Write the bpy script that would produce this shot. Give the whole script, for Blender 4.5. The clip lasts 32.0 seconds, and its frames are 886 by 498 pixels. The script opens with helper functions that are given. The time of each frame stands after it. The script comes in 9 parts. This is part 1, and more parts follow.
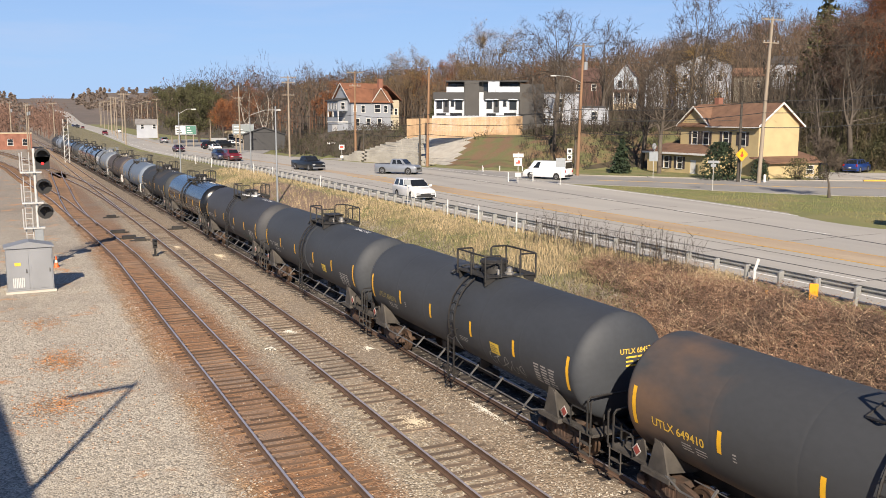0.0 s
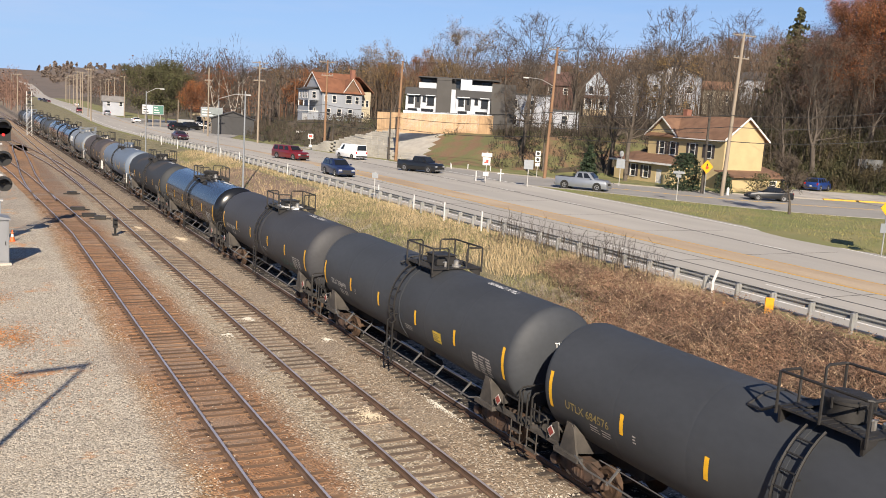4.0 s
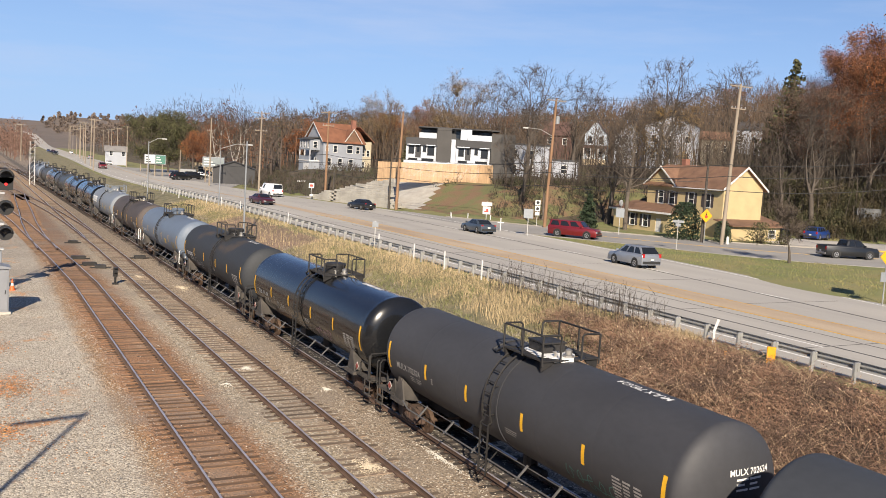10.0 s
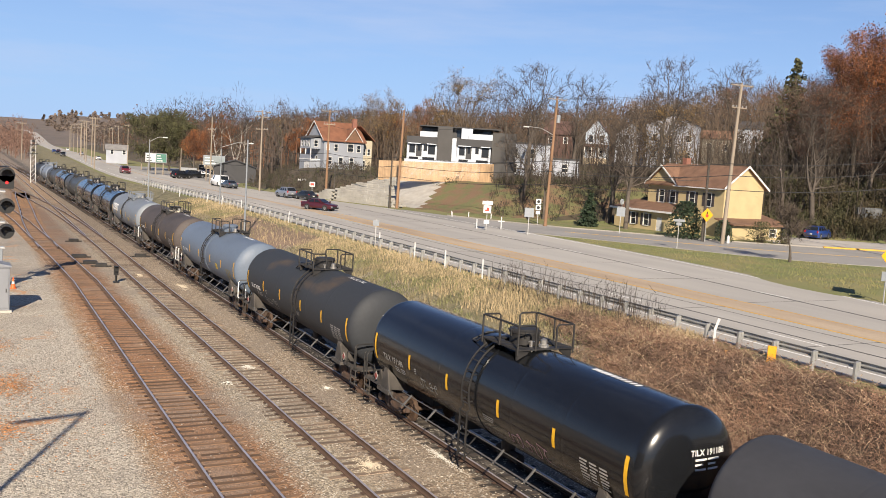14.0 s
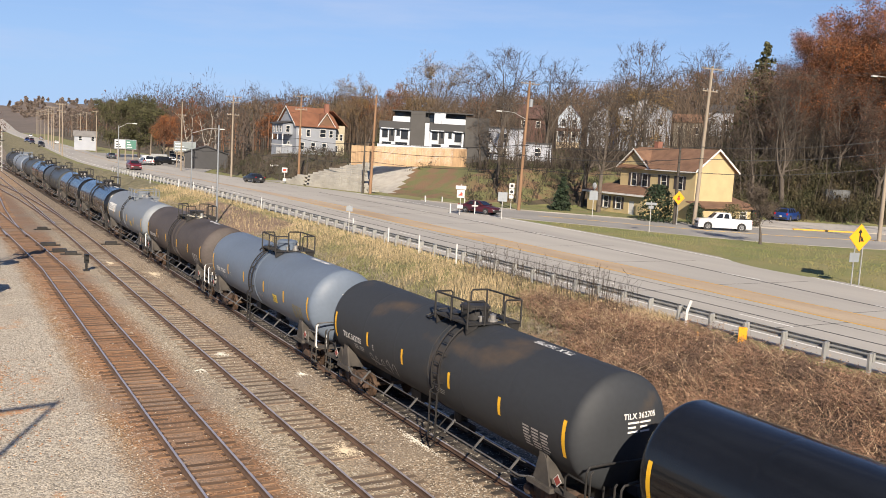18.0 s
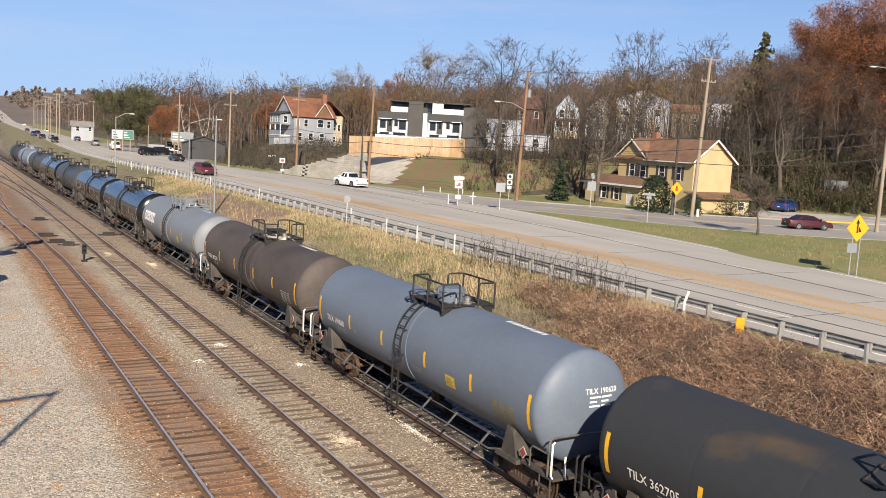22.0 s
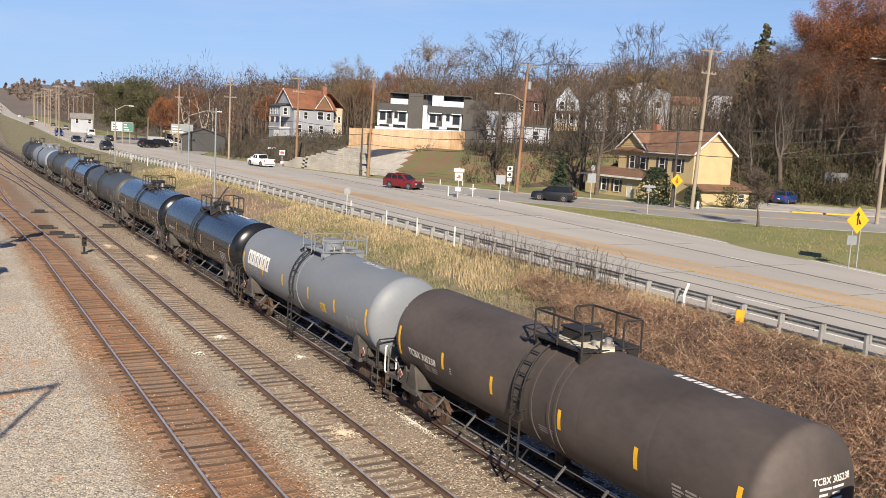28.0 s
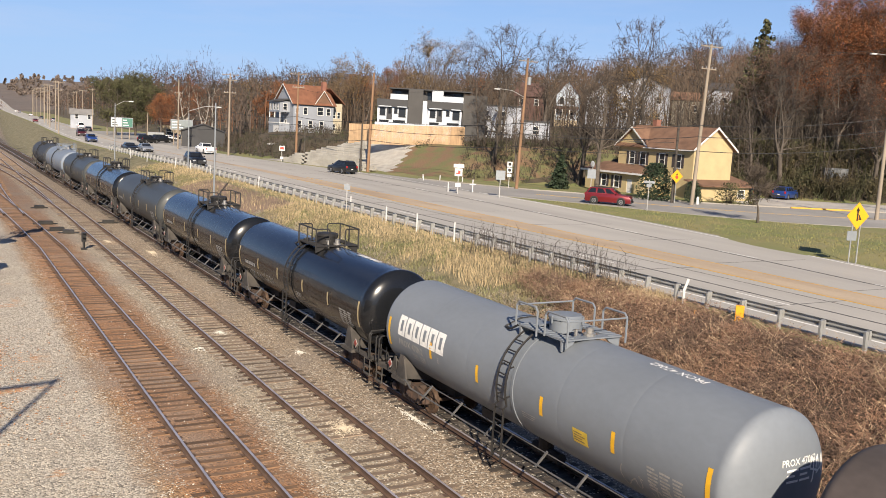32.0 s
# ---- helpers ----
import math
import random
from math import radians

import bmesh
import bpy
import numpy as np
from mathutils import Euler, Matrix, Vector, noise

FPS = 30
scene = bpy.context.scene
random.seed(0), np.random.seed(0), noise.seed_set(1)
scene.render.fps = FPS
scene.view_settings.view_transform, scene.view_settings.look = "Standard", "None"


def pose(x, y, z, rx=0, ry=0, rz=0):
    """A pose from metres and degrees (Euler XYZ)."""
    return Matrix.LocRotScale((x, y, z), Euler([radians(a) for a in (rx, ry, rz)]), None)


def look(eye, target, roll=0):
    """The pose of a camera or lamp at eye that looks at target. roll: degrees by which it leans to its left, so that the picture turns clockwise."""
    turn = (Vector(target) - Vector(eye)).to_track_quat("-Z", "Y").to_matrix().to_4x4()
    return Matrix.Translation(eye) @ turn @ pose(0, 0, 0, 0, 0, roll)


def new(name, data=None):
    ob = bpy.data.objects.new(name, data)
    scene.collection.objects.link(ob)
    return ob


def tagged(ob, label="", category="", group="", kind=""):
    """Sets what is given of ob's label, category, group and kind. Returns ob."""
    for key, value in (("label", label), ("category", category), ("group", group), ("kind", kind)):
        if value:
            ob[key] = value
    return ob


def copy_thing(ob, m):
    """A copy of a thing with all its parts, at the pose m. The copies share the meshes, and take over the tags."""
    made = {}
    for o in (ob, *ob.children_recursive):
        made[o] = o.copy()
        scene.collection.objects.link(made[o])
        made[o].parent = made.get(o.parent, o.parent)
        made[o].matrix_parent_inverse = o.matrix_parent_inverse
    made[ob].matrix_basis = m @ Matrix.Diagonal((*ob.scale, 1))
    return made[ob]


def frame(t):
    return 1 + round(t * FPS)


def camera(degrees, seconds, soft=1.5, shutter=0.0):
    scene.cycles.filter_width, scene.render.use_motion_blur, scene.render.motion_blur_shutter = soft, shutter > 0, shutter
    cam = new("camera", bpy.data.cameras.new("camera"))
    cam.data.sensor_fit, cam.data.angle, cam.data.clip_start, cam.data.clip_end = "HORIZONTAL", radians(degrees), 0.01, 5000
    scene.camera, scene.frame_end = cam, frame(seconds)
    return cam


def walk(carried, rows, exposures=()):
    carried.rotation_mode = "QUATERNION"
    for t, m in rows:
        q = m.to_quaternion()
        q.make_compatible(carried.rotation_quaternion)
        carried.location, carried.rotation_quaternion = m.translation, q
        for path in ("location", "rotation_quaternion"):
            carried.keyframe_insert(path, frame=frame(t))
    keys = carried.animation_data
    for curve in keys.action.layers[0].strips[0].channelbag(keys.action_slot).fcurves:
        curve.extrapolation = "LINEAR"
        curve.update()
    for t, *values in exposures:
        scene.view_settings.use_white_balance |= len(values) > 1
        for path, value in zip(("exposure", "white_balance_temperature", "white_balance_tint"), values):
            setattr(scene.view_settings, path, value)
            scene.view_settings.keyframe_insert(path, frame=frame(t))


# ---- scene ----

# ---- camera: stands still and is turned by hand ----
cam = camera(53.0, 32.0, 0.9)
EYE = (0.0, 0.0, 9.117)
PATH = [
    (0, -25.95, -8.40, -0.08), (0.5, -25.79, -8.57, -1.93), (1, -26.71, -8.20, -2.66),
    (1.5, -27.65, -7.83, -3.31), (2, -27.85, -7.07, -3.40), (2.5, -27.84, -7.44, -3.46),
    (3, -27.84, -8.16, -3.46), (3.5, -27.84, -8.50, -3.49), (5.5, -27.66, -8.70, -3.36),
    (6, -27.66, -8.56, -3.43), (6.5, -27.66, -8.33, -3.43), (7, -27.67, -8.03, -3.42),
    (7.5, -27.69, -7.55, -3.47), (8, -27.73, -7.02, -3.46), (8.5, -27.76, -6.51, -3.47),
    (9, -27.78, -6.25, -3.48), (9.5, -27.78, -5.93, -3.44), (10, -27.79, -5.45, -3.47),
    (10.5, -27.78, -5.51, -3.46), (11, -27.78, -5.74, -3.50), (11.5, -27.77, -5.95, -3.46),
    (12, -27.74, -6.44, -3.47), (12.5, -27.71, -6.83, -3.44), (13, -27.70, -7.12, -3.45),
    (13.5, -27.71, -6.67, -3.48), (14, -27.74, -5.53, -3.52), (14.5, -27.82, -4.85, -3.48),
    (16.5, -27.76, -5.06, -3.45), (17, -27.84, -6.24, -3.39), (17.5, -28.48, -6.81, -3.25),
    (18, -29.47, -6.40, -3.20), (18.5, -29.71, -6.50, -3.22), (19, -29.69, -7.05, -3.21),
    (19.5, -29.66, -6.94, -3.25), (20, -29.66, -6.55, -3.22), (20.5, -29.63, -6.61, -3.21),
    (21, -29.61, -6.39, -3.22), (21.5, -29.62, -6.56, -3.22), (22, -29.60, -7.00, -3.22),
    (22.5, -29.58, -7.40, -3.22), (23, -29.59, -7.60, -3.20), (23.5, -29.61, -7.00, -3.21),
    (24, -29.60, -6.34, -3.21), (24.5, -29.60, -6.17, -3.21), (26.5, -29.62, -6.72, -3.23),
    (27, -29.61, -7.00, -3.23), (27.5, -29.60, -7.10, -3.24), (28, -29.60, -7.50, -3.21),
    (28.5, -29.61, -8.82, -3.23), (29, -29.61, -9.39, -3.20), (29.5, -29.60, -8.63, -3.23),
    (30, -29.61, -8.06, -3.19), (30.5, -29.61, -7.56, -3.22), (31, -29.60, -7.61, -3.22),
    (31.5, -29.60, -8.09, -3.24), (32, -29.61, -7.78, -3.21),
]
walk(cam, [(t, pose(*EYE, 90 + p, r, y)) for t, y, p, r in PATH], [(0.0, 0.87, 6500, 16.0), (32.0, 0.87, 6500, 16.0)])

# ---- light: low clear autumn sun from behind the camera ----
SUN_AZ, SUN_EL = 23.0, 29.0          # the light travels towards azimuth 23 (from +y to +x)
world = bpy.data.worlds.new("sky")
scene.world = world
world.use_nodes = True
wn, wl = world.node_tree.nodes, world.node_tree.links
wn.clear()
sky = wn.new("ShaderNodeTexSky")
sky.sky_type = "NISHITA"
sky.sun_disc = False
sky.sun_elevation = radians(SUN_EL)
sky.sun_rotation = radians(180 + SUN_AZ)
sky.altitude, sky.air_density, sky.dust_density, sky.ozone_density = 250, 1.0, 0.06, 3.0
wtc = wn.new("ShaderNodeTexCoord")
wmap = wn.new("ShaderNodeMapping")
wmap.inputs["Scale"].default_value = (1.2, 1.2, 9.0)
wmap.inputs["Rotation"].default_value = (0.0, 0.12, 0.0)
wnoise = wn.new("ShaderNodeTexNoise")
wnoise.inputs["Scale"].default_value = 2.2
wnoise.inputs["Detail"].default_value = 6.0
wnoise.inputs["Roughness"].default_value = 0.6
wramp = wn.new("ShaderNodeValToRGB")
wramp.color_ramp.elements[0].position, wramp.color_ramp.elements[1].position = 0.46, 0.78
wramp.color_ramp.elements[0].color, wramp.color_ramp.elements[1].color = (0, 0, 0, 1), (0.5, 0.5, 0.5, 1)
wmix = wn.new("ShaderNodeMix")
wmix.data_type = "RGBA"
wmix.inputs["B"].default_value = (7.4, 8.9, 11.5, 1)      # thin high cloud
wbg = wn.new("ShaderNodeBackground")
wbg.inputs["Strength"].default_value = 0.041
wout = wn.new("ShaderNodeOutputWorld")
wl.new(wtc.outputs["Generated"], wmap.inputs["Vector"])
wl.new(wmap.outputs["Vector"], wnoise.inputs["Vector"])
wl.new(wnoise.outputs["Fac"], wramp.inputs["Fac"])
wl.new(wramp.outputs["Color"], wmix.inputs["Factor"])
wtint = wn.new("ShaderNodeMix")          # clear autumn sky, deeper blue
wtint.data_type, wtint.blend_type = "RGBA", "MULTIPLY"
wtint.inputs["Factor"].default_value = 1.0
wtint.inputs["B"].default_value = (0.76, 0.97, 1.26, 1)
wl.new(sky.outputs["Color"], wtint.inputs["A"])
whaze = wn.new("ShaderNodeMix")          # pale blue haze low over the horizon
whaze.data_type = "RGBA"
whaze.inputs["B"].default_value = (5.3, 8.2, 12.6, 1)
wsep = wn.new("ShaderNodeSeparateXYZ")
wlow = wn.new("ShaderNodeMapRange")
wlow.inputs["From Min"].default_value, wlow.inputs["From Max"].default_value = 0.0, 0.34
wlow.inputs["To Min"].default_value, wlow.inputs["To Max"].default_value = 0.9, 0.0
wl.new(wtc.outputs["Generated"], wsep.inputs["Vector"])
wl.new(wsep.outputs["Z"], wlow.inputs["Value"])
wl.new(wlow.outputs["Result"], whaze.inputs["Factor"])
wl.new(wtint.outputs["Result"], whaze.inputs["A"])
wl.new(whaze.outputs["Result"], wmix.inputs["A"])
wl.new(wmix.outputs["Result"], wbg.inputs["Color"])
wl.new(wbg.outputs["Background"], wout.inputs["Surface"])

sun = new("sun", bpy.data.lights.new("sun", "SUN"))
sun.data.energy, sun.data.angle, sun.data.color = 4.7, radians(0.6), (1.0, 0.90, 0.70)
sun.matrix_basis = look((0, 0, 60), (60 * math.sin(radians(SUN_AZ)) / math.tan(radians(SUN_EL)),
                                     60 * math.cos(radians(SUN_AZ)) / math.tan(radians(SUN_EL)), 0))


# ---- materials ----
MATS = {}


def mat(name, col, rough=0.7, metal=0.0, var=0.25, scale=4.0, fine=40.0, bump=0.0, bscale=None, col2=None, coat=0.0,
        spec=0.5, island=0.0, obj=0.0, coords="pos", streak=None, alpha=1.0, lo=0.35, hi=0.65):
    """A surface with two scales of variation: col to col2 (or darker col) by broad noise, and a fine grain."""
    if name in MATS:
        return MATS[name]
    m = bpy.data.materials.new(name)
    m.use_nodes = True
    n, l = m.node_tree.nodes, m.node_tree.links
    b = n["Principled BSDF"]
    b.inputs["Roughness"].default_value = rough
    b.inputs["Metallic"].default_value = metal
    b.inputs["Specular IOR Level"].default_value = spec
    b.inputs["Coat Weight"].default_value = coat
    b.inputs["Coat Roughness"].default_value = 0.08
    if coords == "pos":
        src = n.new("ShaderNodeNewGeometry").outputs["Position"]
    else:
        src = n.new("ShaderNodeTexCoord").outputs["Object"]
    if streak:
        mp = n.new("ShaderNodeMapping")
        mp.inputs["Scale"].default_value = streak
        l.new(src, mp.inputs["Vector"])
        src = mp.outputs["Vector"]
    big, small = n.new("ShaderNodeTexNoise"), n.new("ShaderNodeTexNoise")
    big.inputs["Scale"].default_value, small.inputs["Scale"].default_value = scale, fine
    big.inputs["Detail"].default_value, small.inputs["Detail"].default_value = 5.0, 3.0
    l.new(src, big.inputs["Vector"])
    l.new(src, small.inputs["Vector"])
    c2 = col2 or tuple(c * (1 - var) for c in col)
    rng = n.new("ShaderNodeMapRange")
    rng.inputs["From Min"].default_value, rng.inputs["From Max"].default_value = lo, hi
    l.new(big.outputs["Fac"], rng.inputs["Value"])
    mix = n.new("ShaderNodeMix")
    mix.data_type = "RGBA"
    mix.inputs["A"].default_value, mix.inputs["B"].default_value = (*col, 1), (*c2, 1)
    l.new(rng.outputs["Result"], mix.inputs["Factor"])
    hsv = n.new("ShaderNodeHueSaturation")
    l.new(mix.outputs["Result"], hsv.inputs["Color"])
    mul = n.new("ShaderNodeMath")
    mul.operation = "MULTIPLY_ADD"
    mul.inputs[1].default_value, mul.inputs[2].default_value = var * 1.2, 1 - var * 0.6
    l.new(small.outputs["Fac"], mul.inputs[0])
    val = mul.outputs[0]
    if island or obj:
        rnd = (n.new("ShaderNodeNewGeometry").outputs["Random Per Island"] if island
               else n.new("ShaderNodeObjectInfo").outputs["Random"])
        add = n.new("ShaderNodeMath")
        add.operation = "MULTIPLY_ADD"
        add.inputs[1].default_value = island or obj
        l.new(rnd, add.inputs[0])
        sub = n.new("ShaderNodeMath")
        sub.operation = "SUBTRACT"
        sub.inputs[1].default_value = (island or obj) / 2
        l.new(val, sub.inputs[0])
        l.new(sub.outputs[0], add.inputs[2])
        val = add.outputs[0]
    l.new(val, hsv.inputs["Value"])
    l.new(hsv.outputs["Color"], b.inputs["Base Color"])
    if bump:
        bp = n.new("ShaderNodeBump")
        bp.inputs["Strength"].default_value = 1.0
        bp.inputs["Distance"].default_value = bump
        if bscale:
            bs = n.new("ShaderNodeTexNoise")
            bs.inputs["Scale"].default_value, bs.inputs["Detail"].default_value = bscale, 4.0
            l.new(src, bs.inputs["Vector"])
            l.new(bs.outputs["Fac"], bp.inputs["Height"])
        else:
            l.new(small.outputs["Fac"], bp.inputs["Height"])
        l.new(bp.outputs["Normal"], b.inputs["Normal"])
    MATS[name] = m
    return m


def plain(name, col, rough=0.5, metal=0.0, coat=0.0, emit=None, trans=0.0):
    if name in MATS:
        return MATS[name]
    m = bpy.data.materials.new(name)
    m.use_nodes = True
    b = m.node_tree.nodes["Principled BSDF"]
    b.inputs["Base Color"].default_value = (*col, 1)
    b.inputs["Roughness"].default_value, b.inputs["Metallic"].default_value = rough, metal
    b.inputs["Coat Weight"].default_value, b.inputs["Transmission Weight"].default_value = coat, trans
    if emit:
        b.inputs["Emission Color"].default_value, b.inputs["Emission Strength"].default_value = (*emit[0], 1), emit[1]
    MATS[name] = m
    return m


def stones(name, cols, size, dirt, dirt_amount=0.5, bump=0.02, dscale=0.35, patches=None):
    """Loose stone: every stone its own tone (Voronoi cells), with dust and dirt over it in patches."""
    m = bpy.data.materials.new(name)
    m.use_nodes = True
    n, l = m.node_tree.nodes, m.node_tree.links
    b = n["Principled BSDF"]
    b.inputs["Roughness"].default_value = 0.9
    pos = n.new("ShaderNodeNewGeometry").outputs["Position"]
    vor = n.new("ShaderNodeTexVoronoi")
    vor.inputs["Scale"].default_value = 1.0 / size
    l.new(pos, vor.inputs["Vector"])
    sep = n.new("ShaderNodeSeparateColor")
    l.new(vor.outputs["Color"], sep.inputs["Color"])
    ramp = n.new("ShaderNodeValToRGB")
    el = ramp.color_ramp.elements
    while len(el) < len(cols):
        el.new(0.5)
    for i, c in enumerate(cols):
        el[i].position, el[i].color = i / (len(cols) - 1), (*c, 1)
    l.new(sep.outputs["Red"], ramp.inputs["Fac"])
    no = n.new("ShaderNodeTexNoise")
    no.inputs["Scale"].default_value, no.inputs["Detail"].default_value, no.inputs["Roughness"].default_value = dscale, 7.0, 0.65
    l.new(pos, no.inputs["Vector"])
    rng = n.new("ShaderNodeMapRange")
    rng.inputs["From Min"].default_value, rng.inputs["From Max"].default_value = 0.62 - 0.3 * dirt_amount, 0.8 - 0.3 * dirt_amount
    rng.inputs["To Max"].default_value = 0.85
    l.new(no.outputs["Fac"], rng.inputs["Value"])
    mix = n.new("ShaderNodeMix")
    mix.data_type = "RGBA"
    mix.inputs["B"].default_value = (*dirt, 1)
    l.new(rng.outputs["Result"], mix.inputs["Factor"])
    l.new(ramp.outputs["Color"], mix.inputs["A"])
    out = mix.outputs["Result"]
    if patches:
        pcol, pscale, plo, phi = patches
        pn = n.new("ShaderNodeTexNoise")
        pn.inputs["Scale"].default_value, pn.inputs["Detail"].default_value = pscale, 8.0
        off = n.new("ShaderNodeVectorMath")
        off.operation = "ADD"
        off.inputs[1].default_value = (31.0, 7.0, 3.0)
        l.new(pos, off.inputs[0])
        l.new(off.outputs[0], pn.inputs["Vector"])
        pr = n.new("ShaderNodeMapRange")
        pr.inputs["From Min"].default_value, pr.inputs["From Max"].default_value = plo, phi
        l.new(pn.outputs["Fac"], pr.inputs["Value"])
        pm = n.new("ShaderNodeMix")
        pm.data_type = "RGBA"
        pm.inputs["B"].default_value = (*pcol, 1)
        l.new(pr.outputs["Result"], pm.inputs["Factor"])
        l.new(out, pm.inputs["A"])
        out = pm.outputs["Result"]
    l.new(out, b.inputs["Base Color"])
    bp = n.new("ShaderNodeBump")
    bp.invert = True
    bp.inputs["Distance"].default_value = bump
    l.new(vor.outputs["Distance"], bp.inputs["Height"])
    l.new(bp.outputs["Normal"], b.inputs["Normal"])
    MATS[name] = m
    return m


# ---- mesh helpers ----
def box(bm, x0, x1, y0, y1, z0, z1, m=None):
    vs = [bm.verts.new((x, y, z)) for z in (z0, z1) for x, y in ((x0, y0), (x1, y0), (x1, y1), (x0, y1))]
    for f in ((3, 2, 1, 0), (4, 5, 6, 7), (0, 1, 5, 4), (1, 2, 6, 5), (2, 3, 7, 6), (3, 0, 4, 7)):
        bm.faces.new([vs[i] for i in f])
    if m is not None:
        for v in vs:
            v.co = m @ v.co
    return vs


def rod(bm, p0, p1, r, r2=None, seg=6, caps=True):
    p0, p1 = Vector(p0), Vector(p1)
    d = (p1 - p0).normalized()
    a = d.orthogonal().normalized()
    c = d.cross(a)
    r2 = r if r2 is None else r2
    rings = []
    for p, rr in ((p0, r), (p1, r2)):
        rings.append([bm.verts.new(p + rr * (math.cos(2 * math.pi * i / seg) * a + math.sin(2 * math.pi * i / seg) * c)) for i in range(seg)])
    for i in range(seg):
        j = (i + 1) % seg
        bm.faces.new((rings[0][i], rings[0][j], rings[1][j], rings[1][i]))
    if caps:
        bm.faces.new(rings[0][::-1])
        bm.faces.new(rings[1])


def pipe(bm, pts, r, seg=6, taper=1.0):
    """One continuous tube along a line of points."""
    pts = [Vector(p) for p in pts]
    n = len(pts)
    rings, a = [], None
    for k, p in enumerate(pts):
        d = (pts[min(k + 1, n - 1)] - pts[max(k - 1, 0)]).normalized()
        a = d.orthogonal().normalized() if a is None else (a - d * a.dot(d)).normalized()
        c = d.cross(a)
        rr = r * (1 + (taper - 1) * k / max(1, n - 1))
        rings.append([bm.verts.new(p + rr * (math.cos(2 * math.pi * i / seg) * a + math.sin(2 * math.pi * i / seg) * c)) for i in range(seg)])
    for r0, r1 in zip(rings, rings[1:]):
        for i in range(seg):
            j = (i + 1) % seg
            bm.faces.new((r0[i], r0[j], r1[j], r1[i]))
    bm.faces.new(rings[0][::-1])
    bm.faces.new(rings[-1])


def lathe(bm, prof, seg=24, axis="y", origin=(0, 0, 0)):
    """prof: (along, radius) pairs, turned round the axis."""
    ox, oy, oz = origin
    rings = []
    for u, r in prof:
        ring = []
        for i in range(seg):
            a = 2 * math.pi * i / seg
            c, s = r * math.cos(a), r * math.sin(a)
            co = {"y": (ox + c, oy + u, oz + s), "z": (ox + c, oy + s, oz + u), "x": (ox + u, oy + c, oz + s)}[axis]
            ring.append(bm.verts.new(co))
        rings.append(ring)
    for a, b in zip(rings, rings[1:]):
        for i in range(seg):
            j = (i + 1) % seg
            f = (a[i], b[i], b[j], a[j]) if axis != "y" else (a[i], a[j], b[j], b[i])
            bm.faces.new(f)
    for ring in (rings[0], rings[-1]):
        bm.faces.new(ring)


def prism(bm, poly, axis, a, b):
    """A flat outline pushed from a to b along an axis; poly holds the other two coordinates in order."""
    def co(p, t):
        return {"x": (t, p[0], p[1]), "y": (p[0], t, p[1]), "z": (p[0], p[1], t)}[axis]
    va, vb = [bm.verts.new(co(p, a)) for p in poly], [bm.verts.new(co(p, b)) for p in poly]
    k = len(poly)
    bm.faces.new(va[::-1])
    bm.faces.new(vb)
    for i in range(k):
        j = (i + 1) % k
        bm.faces.new((va[i], va[j], vb[j], vb[i]))


def mesh_of(name, bm, material, smooth=False, bevel=0.0):
    if bevel:
        bmesh.ops.bevel(bm, geom=bm.edges[:], offset=bevel, segments=1, affect="EDGES", clamp_overlap=True)
    bmesh.ops.recalc_face_normals(bm, faces=bm.faces[:])
    me = bpy.data.meshes.new(name)
    bm.to_mesh(me)
    bm.free()
    for mm in (material if isinstance(material, (list, tuple)) else [material]):
        me.materials.append(mm)
    if smooth:
        me.polygons.foreach_set("use_smooth", [True] * len(me.polygons))
        me.set_sharp_from_angle(angle=radians(40))
    return me


def part(name, bm, material, parent, label="", smooth=False, bevel=0.0, at=None):
    if name.endswith("wall"):
        bmesh.ops.remove_doubles(bm, verts=bm.verts, dist=1e-4)
    ob = new(name, mesh_of(name, bm, material, smooth, bevel))
    ob.parent = parent
    if at is not None:
        ob.matrix_basis = at
    return tagged(ob, label)


def piece(name, me, parent, at):
    ob = new(name, me)
    ob.parent = parent
    ob.matrix_basis = at
    return ob


def thing(name, label, category, at=None, group="", kind=""):
    ob = tagged(new(name), label, category, group, kind)
    if at is not None:
        ob.matrix_basis = at
    return ob


def solid(name, bm, material, label, category="", kind="", group="", smooth=False, bevel=0.0, at=None):
    ob = tagged(new(name, mesh_of(name, bm, material, smooth, bevel)), label, category, group, kind)
    if at is not None:
        ob.matrix_basis = at
    return ob


def raw_mesh(name, verts, faces, material, smooth=False, slots=None):
    me = bpy.data.meshes.new(name)
    me.from_pydata([tuple(v) for v in verts], [], [tuple(f) for f in faces])
    for mm in (material if isinstance(material, (list, tuple)) else [material]):
        me.materials.append(mm)
    if slots is not None:
        me.polygons.foreach_set("material_index", slots)
    if smooth:
        me.polygons.foreach_set("use_smooth", [True] * len(me.polygons))
    me.update()
    return me

# ---- the lie of the land (rail head is z = 0) ----
ROAD_Z = 2.0
FOOT = [(170, 2200), (118, 1500), (76, 700), (58, 420), (60, 300), (60, 240), (55, 202), (49, 182), (49.5, 160), (54.5, 146), (58.5, 126), (61.5, 112), (70, 103),
        (84, 97), (95, 89), (108, 79), (128, 71), (165, 60), (230, 40), (400, -20)]


def lerp_table(t, table):
    for (a, va), (b, vb) in zip(table, table[1:]):
        if t <= b:
            return va + (vb - va) * max(0.0, min(1.0, (t - a) / (b - a)))
    return table[-1][1]


def sm(t):
    t = np.clip(t, 0.0, 1.0)
    return t * t * (3 - 2 * t)


